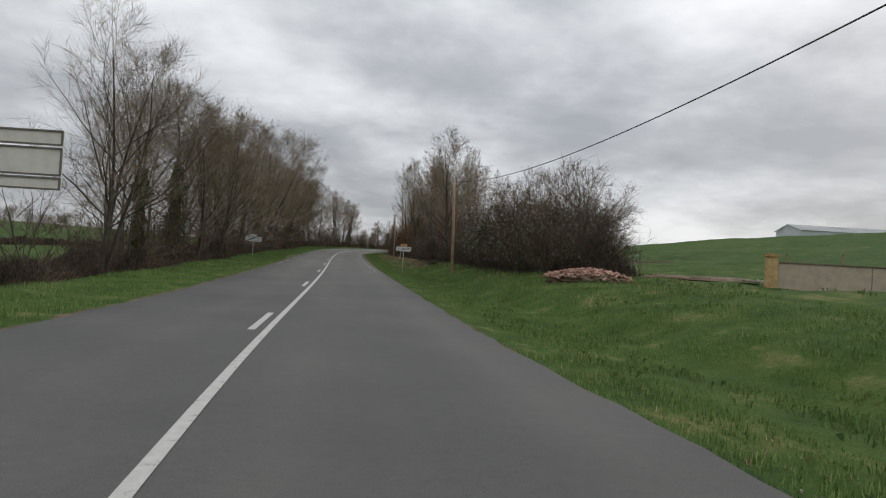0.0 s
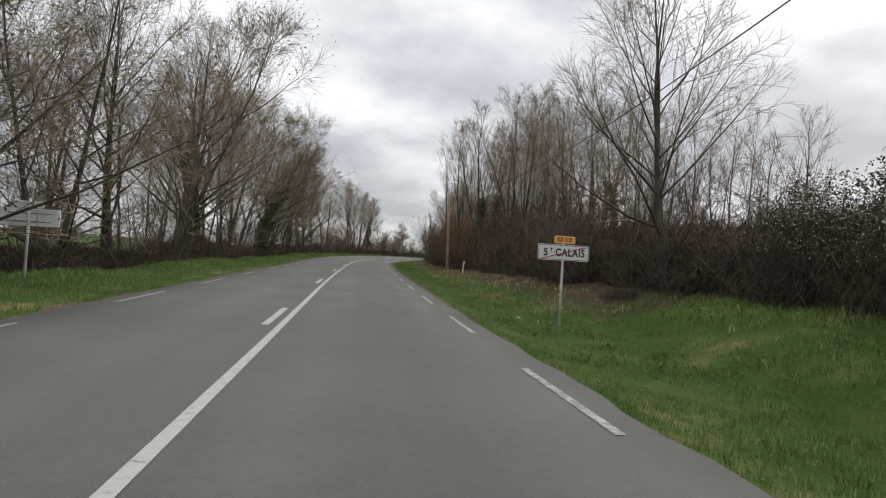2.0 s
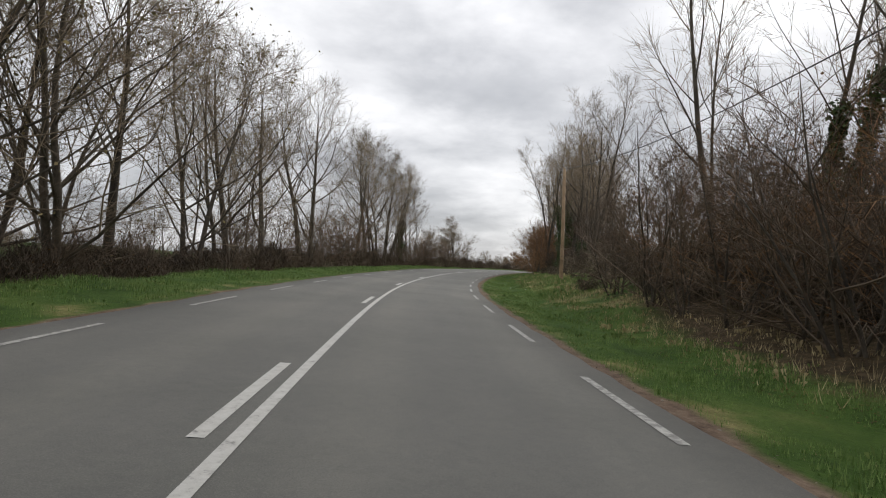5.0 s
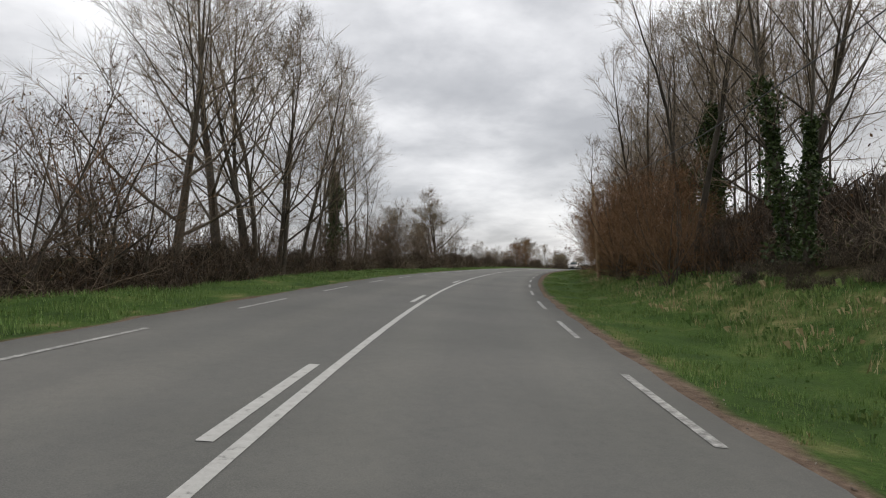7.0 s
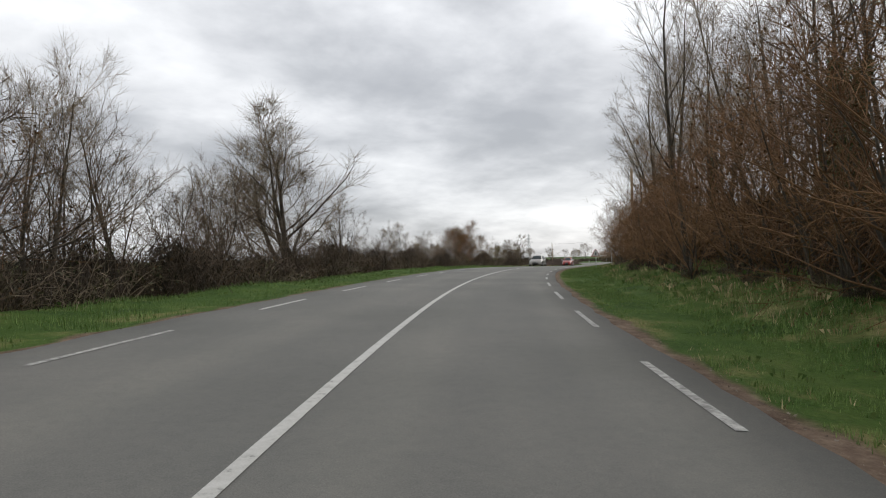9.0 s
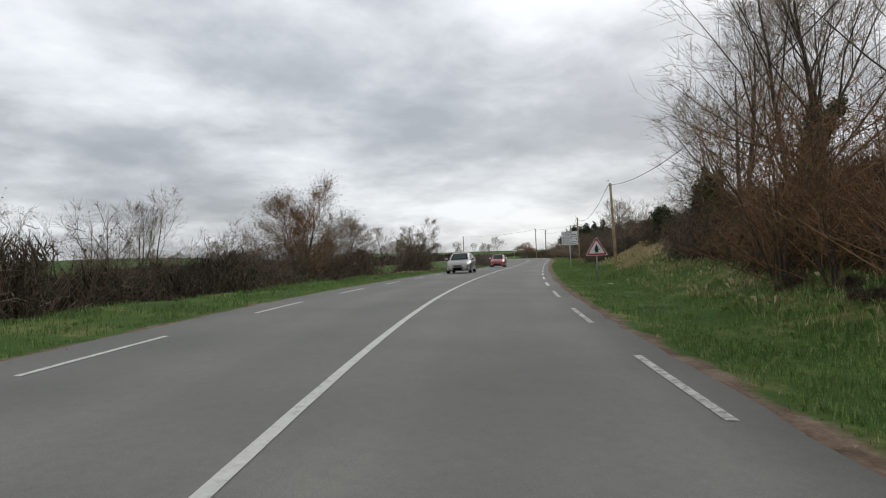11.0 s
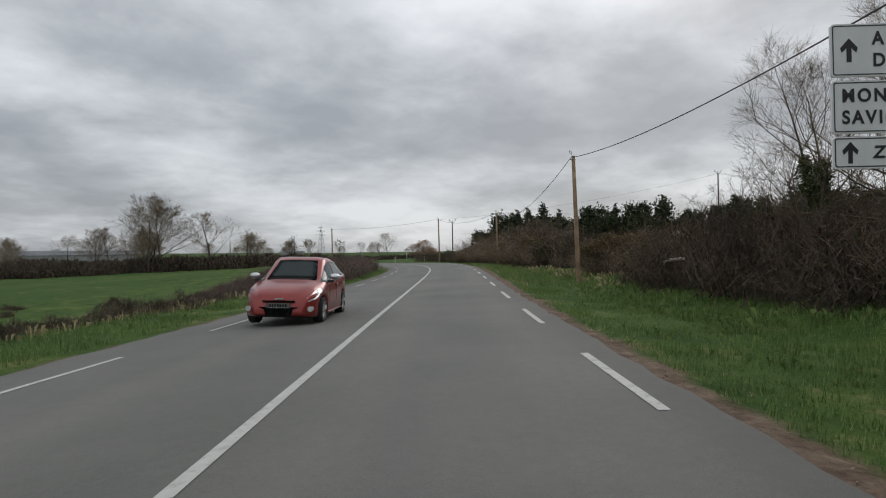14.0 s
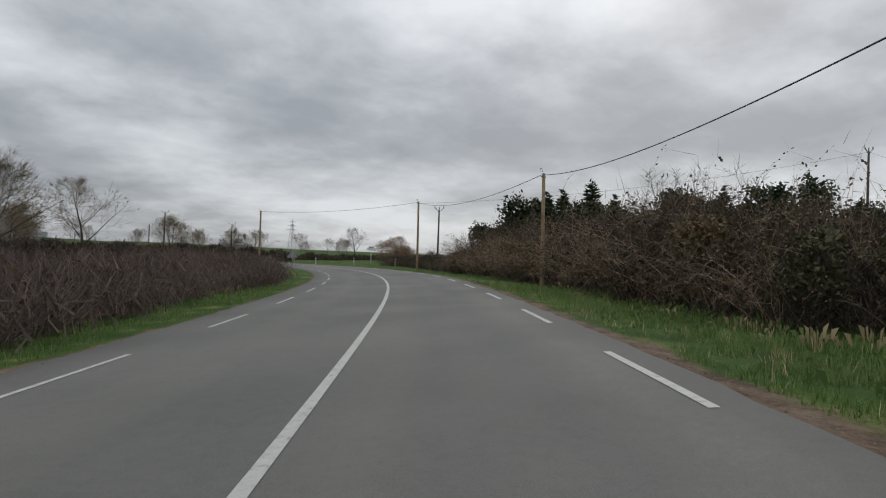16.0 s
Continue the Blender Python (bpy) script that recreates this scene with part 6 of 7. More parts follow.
                for m_ in range(len(prof) - 1):
                    b2.faces.new((a[m_], a[m_ + 1], b[m_ + 1], b[m_]))
            bmesh.ops.recalc_face_normals(b2, faces=b2.faces)
            wheel = part("wheel", b2, RUBBER, ob, "black tyre on a silver rim", True)
            b2 = bmesh.new()
            rr = wheel_r * .715
            yo = sgn * (y1 - .010)
            ringa = [(cx + rr * math.cos(6.28318 * k / 28), wheel_r + rr * math.sin(6.28318 * k / 28)) for k in range(28)]
            ringb = [(cx + rr * .88 * math.cos(6.28318 * k / 28), wheel_r + rr * .88 * math.sin(6.28318 * k / 28)) for k in range(28)]
            ring(b2, ringa, ringb, yo, yo - sgn * .05)
            for k in range(5):
                a = 6.28318 * k / 5 + .3
                for da in (-.16, .16):
                    p0 = Vector((cx + .05 * math.cos(a), yo - sgn * .004, wheel_r + .05 * math.sin(a)))
                    p1 = Vector((cx + rr * .92 * math.cos(a + da), yo - sgn * .002, wheel_r + rr * .92 * math.sin(a + da)))
                    tube(b2, [p0, p0.lerp(p1, .5), p1], [.032, .026, .030], 6)
            tube(b2, [(cx, yo - sgn * .03, wheel_r), (cx, yo + sgn * .004, wheel_r)], [.062, .055], 14)
            part("rim", b2, rim_mat, wheel, "silver five-spoke rim", False)
            b2 = bmesh.new()
            tube(b2, [(cx, sgn * (y0 + .02), wheel_r), (cx, sgn * (y1 - .075), wheel_r)], [rr, rr], 24)
            part("brake_drum", b2, BLACK_PLASTIC, wheel)
    # wheel wells and floor pan keep daylight out from under the body
    part("floor_pan", box(bmesh.new(), (rear_x - wheel_r - .25, -W * .36, .19), (front_x + wheel_r + .2, W * .36, .62)), BLACK_PLASTIC, ob)
    # dark seats and lining seen through nothing but the glass
    p = road_at(base[0], base[1])
    hd = math.degrees(heading(base[0])) - 90
    tilt = math.degrees(math.atan(float(np.interp(base[0], S_, CE))))
    ob.matrix_basis = pose(p[0], p[1], p[2] + .004, 0, 0, hd) @ pose(0, 0, 0, tilt, 0, 0)
    return ob


car("red_car", "red metallic five-door hatchback in the oncoming lane", 3.95, 1.73, 1.54, (290.35, -2.02), .31, CAR_RED, 1.19, -1.28, ALLOY)
car("grey_car", "warm grey five-door hatchback in the oncoming lane", 4.28, 1.82, 1.50, (261.2, -2.35), .315, CAR_GREY, 1.22, -1.39, ALLOY)


# ---- the property beside the first verge ----
pillar_at = spot(25.4, 19.1)
wall_turn = math.degrees(heading(25)) - 20
wall = tagged(empty("garden_wall", pose(pillar_at.x, pillar_at.y, pillar_at.z - .20, 0, 0, wall_turn)), "beige rendered garden wall with dark capping", "wall")
part("wall_panel", box(box(bmesh.new(), (.25, -.1, -.3), (3.8, .1, 1.25), .01), (3.81, -.115, -.3), (16, .1, 1.25), .01), CONCRETE, wall)
part("capping", box(box(bmesh.new(), (.25, -.15, 1.25), (3.8, .15, 1.31), .01), (3.805, -.17, 1.25), (16, .15, 1.31), .01), CAP_STONE, wall)
pillar = part("pillar", box(bmesh.new(), (-.20, -.20, -.3), (.22, .20, 1.50), .01), YELLOW_BRICK, wall, "ochre brick gate pillar")
part("pillar_cap", box(box(bmesh.new(), (-.27, -.27, 1.50), (.29, .27, 1.57), .015), (-.23, -.23, 1.57), (.25, .23, 1.63), .02), YELLOW_BRICK, pillar)
RB = random.Random(5)
bm0 = bmesh.new()
bmesh.ops.create_cube(bm0, size=1)
for v in bm0.verts:
    v.co = Vector((v.co.x * .30, v.co.y * .20, v.co.z * .07)) * RB.uniform(.8, 1.1)
tile_mesh = bpy.data.meshes.new("tile")
bm0.to_mesh(tile_mesh)
bm0.free()
tile_mesh.materials.append(RUBBLE)
mound_at = spot(29.3, 12.6)
mound = tagged(empty("rubble_mound", pose(mound_at.x, mound_at.y, mound_at.z, 0, 0, math.degrees(heading(30)) - 34)), "heap of broken red clay tiles on the grass", "rubble heap")
core = lump(9, 2.0, 1.1, .45, .25, 4, SOIL, mound, "soil_core")
for k in range(230):
    a, q = RB.uniform(0, 6.28), RB.random() ** .6
    x, y = 2.05 * q * math.cos(a), 1.15 * q * math.sin(a)
    z = .46 * max(0, 1 - q * q) ** .6
    ob = new("tile", tile_mesh)
    ob.parent = mound
    ob.matrix_basis = pose(x, y, z + RB.uniform(-.02, .05), RB.gauss(0, 22), RB.gauss(0, 22), RB.uniform(0, 360))
strip = tagged(lump(12, 3.2, .7, .22, .3, 3, SOIL, None, "spoil_heap"), "low heap of bare brown soil", "soil heap")
q = spot(30.5, 19.5)
strip.matrix_basis = pose(q.x, q.y, q.z + .02, 0, 0, math.degrees(heading(30)) - 10)
for k, (s, d, w) in enumerate(((27.3, 20.6, 1.0), (28.3, 20.3, .8))):
    q = spot(s, d)
    ob = mesh_ob("paving_slab", [(-w / 2, -.4, 0), (w / 2, -.4, 0), (w / 2, .4, 0), (-w / 2, .4, 0), (-w / 2, -.4, .06), (w / 2, -.4, .06), (w / 2, .4, .06), (-w / 2, .4, .06)],
                 [(0, 3, 2, 1), (4, 5, 6, 7), (0, 1, 5, 4), (1, 2, 6, 5), (2, 3, 7, 6), (3, 0, 4, 7)], GRAVEL)
    ob.matrix_basis = pose(q.x, q.y, q.z + .10, 6, 3, 20 + 30 * k)
    tagged(ob, "loose pale concrete slab on the soil", "slab")


def shed(x, y, turn, L, D, H, rise, label, wall_mat=SHEET, roof_mat=ROOF_SHEET, doors=2, name="farm_shed"):
    """A long low building with a shallow gable roof and sheet cladding."""
    px, py = np.array([[x]], float), np.array([[y]], float)
    z = float(land(px, py)[2][0, 0])
    ob = tagged(empty(name, pose(x, y, z - .3, 0, 0, turn)), label, "building")
    bm = bmesh.new()
    a = [bm.verts.new(p) for p in ((-L / 2, -D / 2, 0), (L / 2, -D / 2, 0), (L / 2, D / 2, 0), (-L / 2, D / 2, 0), (-L / 2, -D / 2, H), (L / 2, -D / 2, H), (L / 2, D / 2, H), (-L / 2, D / 2, H), (-L / 2, 0, H + rise - .05), (L / 2, 0, H + rise - .05))]
    for f in ((0, 1, 5, 4), (2, 3, 7, 6), (1, 2, 6, 9, 5), (3, 0, 4, 8, 7)):
        bm.faces.new([a[i] for i in f])
    part("wall", bm, wall_mat, ob)
    for sgn in (-1, 1):
        bm = bmesh.new()
        e = .5
        q = [bm.verts.new(p) for p in ((-L / 2 - e, 0, H + rise), (L / 2 + e, 0, H + rise), (L / 2 + e, sgn * (D / 2 + e), H - e * rise / (D / 2)), (-L / 2 - e, sgn * (D / 2 + e), H - e * rise / (D / 2)))]
        bm.faces.new(q)
        bmesh.ops.solidify(bm, geom=list(bm.faces), thickness=.15)
        part("roof", bm, roof_mat, ob)
    for k in range(doors):
        x0 = -L / 2 + L * (k + .5) / doors
        part("door", box(bmesh.new(), (x0 - 1.6, -D / 2 - .06, .2), (x0 + 1.6, -D / 2 - .01, min(H - .4, 3.4))), STEEL, ob)
    return ob


def place_polar(t_eye, bearing, dist):
    return t_eye[0] + math.sin(radians(bearing)) * dist, t_eye[1] + math.cos(radians(bearing)) * dist


x, y = place_polar((1, 2.3), 46.6, 215)
shed(x, y, -13.0, 30, 13, 4.6, 1.9, "long pale farm shed on the crest of the field", roof_mat=SHEET)
x, y = place_polar((98, 289), 20, 190)
shed(x, y, -20, 8, 7, 3.2, 0.5, "pale flat-roofed workshop far beyond the bend", doors=1, name="workshop")
x, y = place_polar((74, 258), 5, 260)
shed(x, y, -5, 46, 14, 4.0, 1.6, "long grey shed on the far side of the field", wall_mat=ROOF_SHEET)

# ---- far trees, poles and posts ----
def plant_world(kinds, x, y, scale, label, category="tree", group=""):
    src = kinds[PLANTS.randrange(len(kinds))] if isinstance(kinds, list) else kinds
    z = float(land(np.array([[x]], float), np.array([[y]], float))[2][0, 0])
    ob = copy_thing(src, pose(x, y, z - .1, 0, 0, PLANTS.uniform(0, 360)))
    ob.scale = (scale, scale, scale)
    return tagged(ob, label, category, group)


plant_world(FAR_TREE[1], 99.5, 389, 1.2, "leafless field tree with several stems", "tree", "field trees")
plant_world(FAR_TREE[0], 102.5, 391, 1.1, "leafless old tree in the field", "tree", "field trees")
plant_world(FAR_TREE[2], 112.5, 391.5, .95, "round leafless field tree", "tree", "field trees")
pale = plant_world(PALE_TREE, 160.4, 380.2, .85, "broad tree with pale pink buds beyond the bend", "tree")
pale.scale = (1.05, 1.05, .66)
plant_world(WILLOW, 134, 425, 1.15, "pale budding tree beyond the hedge", "tree")
plant_world(BROAD[1], 158, 455, .6, "small far leafless tree", "tree", "far trees")
FAR = random.Random(77)
for eye, b0, b1, d0, d1, n, k0, k1 in (((74, 258), -2, 14, 150, 210, 16, .55, .9), ((74, 258), 14, 32, 210, 330, 12, .45, .7), ((46, 218), 0, 30, 260, 420, 16, .5, .8), ((1, 2), -46, -18, 120, 420, 26, .45, .8), ((20, 157), -40, -10, 140, 380, 18, .5, .8)):
    for _ in range(n):
        x, y = place_polar(eye, FAR.uniform(b0, b1), FAR.uniform(d0, d1))
        plant_world(FAR_TREE, x, y, FAR.uniform(k0, k1), "far leafless tree beyond the fields", "tree", "far trees")
# far hedges as rows of brush
def far_hedge(x0, y0, x1, y1, k, step=3.4):
    n = max(1, int(math.hypot(x1 - x0, y1 - y0) / step))
    a = math.degrees(math.atan2(y1 - y0, x1 - x0))
    for i in range(n + 1):
        x, y = x0 + (x1 - x0) * i / n + FAR.gauss(0, .4), y0 + (y1 - y0) * i / n + FAR.gauss(0, .4)
        ob = plant_world(FAR_BRUSH, x, y, k * FAR.uniform(.8, 1.2), "far brown field hedge", "hedge", "far field hedges")
        ob.rotation_euler = (0, 0, radians(a))


far_hedge(40, 372, 88, 389, 1.9, 5.0)
far_hedge(88, 389, 128, 391, 1.9, 5.0)
far_hedge(87, 437, 140, 393, 2.0, 5.6)
far_hedge(20, 330, 87, 437, 2.0, 5.8)
far_hedge(-30, 60, -80, 160, 1.3, 5.6)
far_hedge(-28, 40, -70, 50, 1.2, 5.6)
far_hedge(-20, 45, -34, 130, 1.2, 5.6)
far_hedge(-90, 120, -10, 260, 1.3, 6.0)
far_hedge(150, 400, 205, 420, 1.0, 5.6)


def delineator(x, y, black=True):
    z = float(land(np.array([[x]], float), np.array([[y]], float))[2][0, 0])
    ob = tagged(empty("delineator_post", pose(x, y, max(z, 3.2), 0, 0, FAR.uniform(0, 90))), "white plastic delineator post with dark band", "delineator", "delineator posts")
    part("post", tube(bmesh.new(), [(0, 0, -.2), (0, 0, .9), (0, 0, 1.05)], [.075, .07, .03], 10), SIGN_WHITE, ob, smooth=True)
    part("band", tube(bmesh.new(), [(0, 0, .68), (0, 0, .84)], [.0745, .0735], 10, False), SIGN_BLACK if black else SIGN_RED, ob)


# beyond the bend: a far pylon and medium-voltage poles
def pylon(x, y, H):
    z = float(land(np.array([[x]], float), np.array([[y]], float))[2][0, 0])
    ob = tagged(empty("lattice_pylon", pose(x, y, z, 0, 0, 25)), "grey steel lattice pylon on the horizon", "pylon")
    w0, w1 = H * .10, H * .02
    levels = np.linspace(0, .86, 8)
    wd = lambda u: w0 + (w1 - w0) * u / .86
    for sx in (-1, 1):
        for sy in (-1, 1):
            part("leg", tube(bmesh.new(), [(sx * w0, sy * w0, 0), (sx * w1, sy * w1, H * .86), (0, 0, H)], [.14, .12, .1], 4), STEEL, ob)
    bm = bmesh.new()
    for u, v in zip(levels, levels[1:]):
        a, b = wd(u), wd(v)
        for q in ((1, 1, 1, -1), (1, -1, -1, -1), (-1, -1, -1, 1), (-1, 1, 1, 1)):
            tube(bm, [(q[0] * a, q[1] * a, u * H), (q[2] * b, q[3] * b, v * H)], [.09, .09], 4)
            tube(bm, [(q[2] * a, q[3] * a, u * H), (q[0] * b, q[1] * b, v * H)], [.09, .09], 4)
    part("lattice", bm, STEEL, ob)
    for z_, w in ((.68, .26), (.80, .20), (.91, .14)):
        bm = bmesh.new()
        tube(bm, [(-w * H, 0, z_ * H), (0, 0, (z_ + .03) * H), (w * H, 0, z_ * H)], [.12] * 3, 4)
        tube(bm, [(-w * H, 0, z_ * H), (w * H, 0, z_ * H)], [.1] * 2, 4)
        part("cross_arm", bm, STEEL, ob)


x, y = place_polar((98, 289), 24.8, 620)
pylon(x, y, 34)


def line_pole(x, y, H, arms=True, name="power_pole"):
    z = float(land(np.array([[x]], float), np.array([[y]], float))[2][0, 0])
    ob = tagged(empty(name, pose(x, y, z, 0, 0, FAR.uniform(-30, 30))), "grey concrete power pole with a forked top" if arms else "plain grey power pole", "power pole", "far power poles")
    part("pole", tube(bmesh.new(), [(0, 0, -.5), (0, 0, H)], [.16, .10], 8), BARK, ob, smooth=True)
    if arms:
        part("fork", tube(tube(bmesh.new(), [(-.75, 0, H + .35), (0, 0, H - .25), (.75, 0, H + .35)], [.05] * 3, 6), [(-.75, 0, H + .2), (-.75, 0, H + .55)], [.05, .04], 6), STEEL, ob)
        part("insulator", tube(tube(bmesh.new(), [(.75, 0, H + .3), (.75, 0, H + .6)], [.06, .05], 6), [(0, 0, H), (0, 0, H + .4)], [.06, .05], 6), CABLE, ob)
    return ob


line_pole(171.3, 310.2, 11.8)
line_pole(232.0, 300.0, 11.5)
line_pole(132.0, 425.6, 9.0)
line_pole(148.3, 431.2, 7.5)
line_pole(133.7, 446.0, 7.0, False)
for u, v in (((171.3, 310.2, 17.7), (232.0, 300.0, 18.6)), ((171.3, 310.2, 17.7), (139.9, 346.0, 11.4))):
    hang(u, v, 1.0, .012, label="thin far power cable between poles")
q = spot(389, 15)
line_pole(q.x, q.y, 7.6)
for s, d in ((395, 12.0), (418, 9.0), (410, 7.6), (422, 7.2), (404, 10.5)):
    q = spot(s, d)
    delineator(q.x, q.y)
# small signs at the junction
sign = tagged(stand("junction_direction_sign", 404, 13.5, 20), "small white direction sign at the junction", "road sign")
post(sign, 2.6, .06)
panel("arrow_panel", 2.2, .34, 0, 2.45, sign, SIGN_WHITE, STEEL)
panel("upper_panel", 1.2, .22, 0, 2.78, sign, SIGN_BACK)
sign = tagged(stand("far_triangle_sign", 382, -5.2, 178), "grey back of a triangular sign on the far verge", "road sign")
post(sign, 1.9, .035, STEEL)
part("sign_face", slab(bmesh.new(), TRI(1.06)[::-1], 0, .028), SIGN_BACK, sign)
# fence on the bank and in the field
def fence_post(s, d, h=1.2, r=.07, lean=3):
    q = spot(s, d)
    ob = new("fence_post", bpy.data.meshes.new("fence_post"))
    bm = tube(bmesh.new(), [(0, 0, -.3), (0, .01, h * .5), (0, 0, h), (0, 0, h + .03)], [r, r * .95, r * .9, r * .5], 8)
    bm.to_mesh(ob.data)
    bm.free()
    ob.data.materials.append(POLE_WOOD)
    ob.matrix_basis = pose(q.x, q.y, q.z, FAR.gauss(0, lean), FAR.gauss(0, lean), FAR.uniform(0, 90))
    return tagged(ob, "weathered wooden fence post in the grass", "fence post", "fence posts")


for s, d in ((160.0, 13.2), (154, 14.5), (147, 15), (140, 15.3), (133, 15.5), (24, 30), (29, 30), (34, 30.5), (39, 31)):
    fence_post(s, d)
for k in range(16):
    fence_post(268 + k * 4.2, -31 - k * 1.6, 1.0, .05, 6)


def cut_stump(s, d):
    """A freshly cut, forked pale stump in the field."""
    q = spot(s, d)
    ob = tagged(empty("cut_stump", pose(q.x, q.y, q.z, 0, 0, FAR.uniform(0, 360))), "pale freshly cut forked stump in the field", "stump", "cut stumps")
    part("bole", tube(bmesh.new(), [(0, 0, -.2), (.02, 0, .35), (0, .02, .6)], [.14, .12, .10], 8), CUT_WOOD, ob)
    for k in range(FAR.choice((2, 3, 3))):
        a = FAR.uniform(0, 6.28)
        part("fork", tube(bmesh.new(), [(0, 0, .5), (.2 * math.cos(a), .2 * math.sin(a), .8), (.42 * math.cos(a), .42 * math.sin(a), 1.25)], [.09, .07, .06], 7), CUT_WOOD, ob)


for s, d in ((290, -42), (296, -46), (300, -43), (305, -48), (311, -46), (317, -50), (323, -49), (328, -52), (333, -50), (337, -53)):
    cut_stump(s, d)
# broken pale branches in the hedges
q = spot(297.0, 9.7)
limb = new("broken_branch", bpy.data.meshes.new("broken_branch"))
bm = tube(bmesh.new(), [(-.8, 0, 0), (0, .05, .06), (.5, 0, .02)], [.05, .055, .06], 8)
bm.to_mesh(limb.data)
bm.free()
limb.data.materials.append(CUT_WOOD)
limb.matrix_basis = pose(q.x, q.y, q.z + .95, 0, 8, math.degrees(heading(301)) + 100)
tagged(limb, "pale broken branch sticking out of the hedge", "branch", "broken branches")
q = spot(87.0, 9.0)
tagged(copy_thing(limb, pose(q.x, q.y, q.z + .45, 20, -58, 70)), "pale broken branch leaning at the wood's foot", "branch", "broken branches")

# ---- grass on the verges ----
def tufts(name, bands, mat, seed, label, lean=.5):
    """Blades on the ground: bands of stations, distances, tufts for each square metre, and blade height."""
    r = np.random.RandomState(seed)
    S, D, Hh = [], [], []
    for s0, s1, d0, d1, per, hh in bands:
        n = int((s1 - s0) * abs(d1 - d0) * per)
        S.append(r.uniform(s0, s1, n)), D.append(r.uniform(d0, d1, n)), Hh.append(np.full(n, hh))
    S, D, Hh = np.concatenate(S), np.concatenate(D), np.concatenate(Hh)
    clump = smooth_noise(S * 1.0, D * 1.0, seed, .9) + .5 * smooth_noise(S, D, seed + 1, 3.5)
    keep = clump > -.28
    S, D, Hh, clump = S[keep], D[keep], Hh[keep], clump[keep]
    P = road_at(S, D)
    P[:, 2] = road_at(S, np.clip(D, -6, 6))[:, 2] + np.where(np.abs(D) < 6.2, np.maximum(over(S, D), shoulder(S, D)), over(S, D))
    P[:, 2] += np.clip((np.abs(D) - 4.0) / 3, 0, 1) * (smooth_noise(P[:, 0], P[:, 1], 3, 1.7) * .20 + smooth_noise(P[:, 0], P[:, 1], 4, 6.0) * .25) - .02
    n = len(S)
    V, F = [], []
    for k in range(4):
        a = r.uniform(0, 6.28, n)
        h = Hh * (.55 + .9 * r.rand(n)) * (1 + clump)
        w = .005 + .005 * r.rand(n)
        off = r.normal(0, .035, (n, 2))
        b = np.stack([P[:, 0] + off[:, 0], P[:, 1] + off[:, 1], P[:, 2]], 1)
        side = np.stack([np.cos(a) * w, np.sin(a) * w, np.zeros(n)], 1)
        tip = b + np.stack([-np.sin(a) * h * lean * r.rand(n), np.cos(a) * h * lean * r.rand(n), h], 1)
        V.append(np.stack([b - side, b + side, tip], 1).reshape(-1, 3))
    V = np.concatenate(V)
    F = np.arange(len(V)).reshape(-1, 3)
    ob = mesh_ob(name, V, F, mat)
    return tagged(ob, label, "grass", kind="stuff")


tufts("verge_grass", [(0, 60, 4.05, 6.5, 95, .075), (0, 60, 6.5, 15, 44, .11), (60, 128, 4.3, 8.0, 80, .07), (128, 245, 4.35, 6.4, 90, .075), (128, 245, 6.4, 10, 58, .14), (245, 300, 4.4, 7.0, 90, .075), (245, 300, 7.0, 11.0, 62, .13), (300, 345, 4.5, 5.4, 90, .09), (300, 345, 5.4, 9.3, 100, .15), (350, 390, 4.7, 9.0, 12, .12)],
      GRASS, 31, "short green roadside grass on the near verge")
tufts("far_verge_grass", [(4, 60, -8.0, -3.85, 40, .10), (60, 275, -8.0, -4.4, 38, .10), (275, 345, -7.2, -4.7, 44, .11), (262, 300, -14, -8, 7, .16)], GRASS, 32, "short green roadside grass on the far verge")
tufts("dry_grass", [(256, 270, 8.8, 14.5, 44, .30), (243, 273, 8.6, 14.5, 9, .24), (120, 243, 7.0, 10.0, 7, .2), (60, 128, 6.6, 9.6, 9, .17), (300, 350, 4.6, 9.2, 4, .2), (0, 300, 4.3, 5.2, 5, .06), (262, 345, -8.2, -6.6, 6, .24), (20, 55, 9, 20, 2, .16)], DRY_GRASS, 33, "dry straw-coloured grass on the banks", .9)


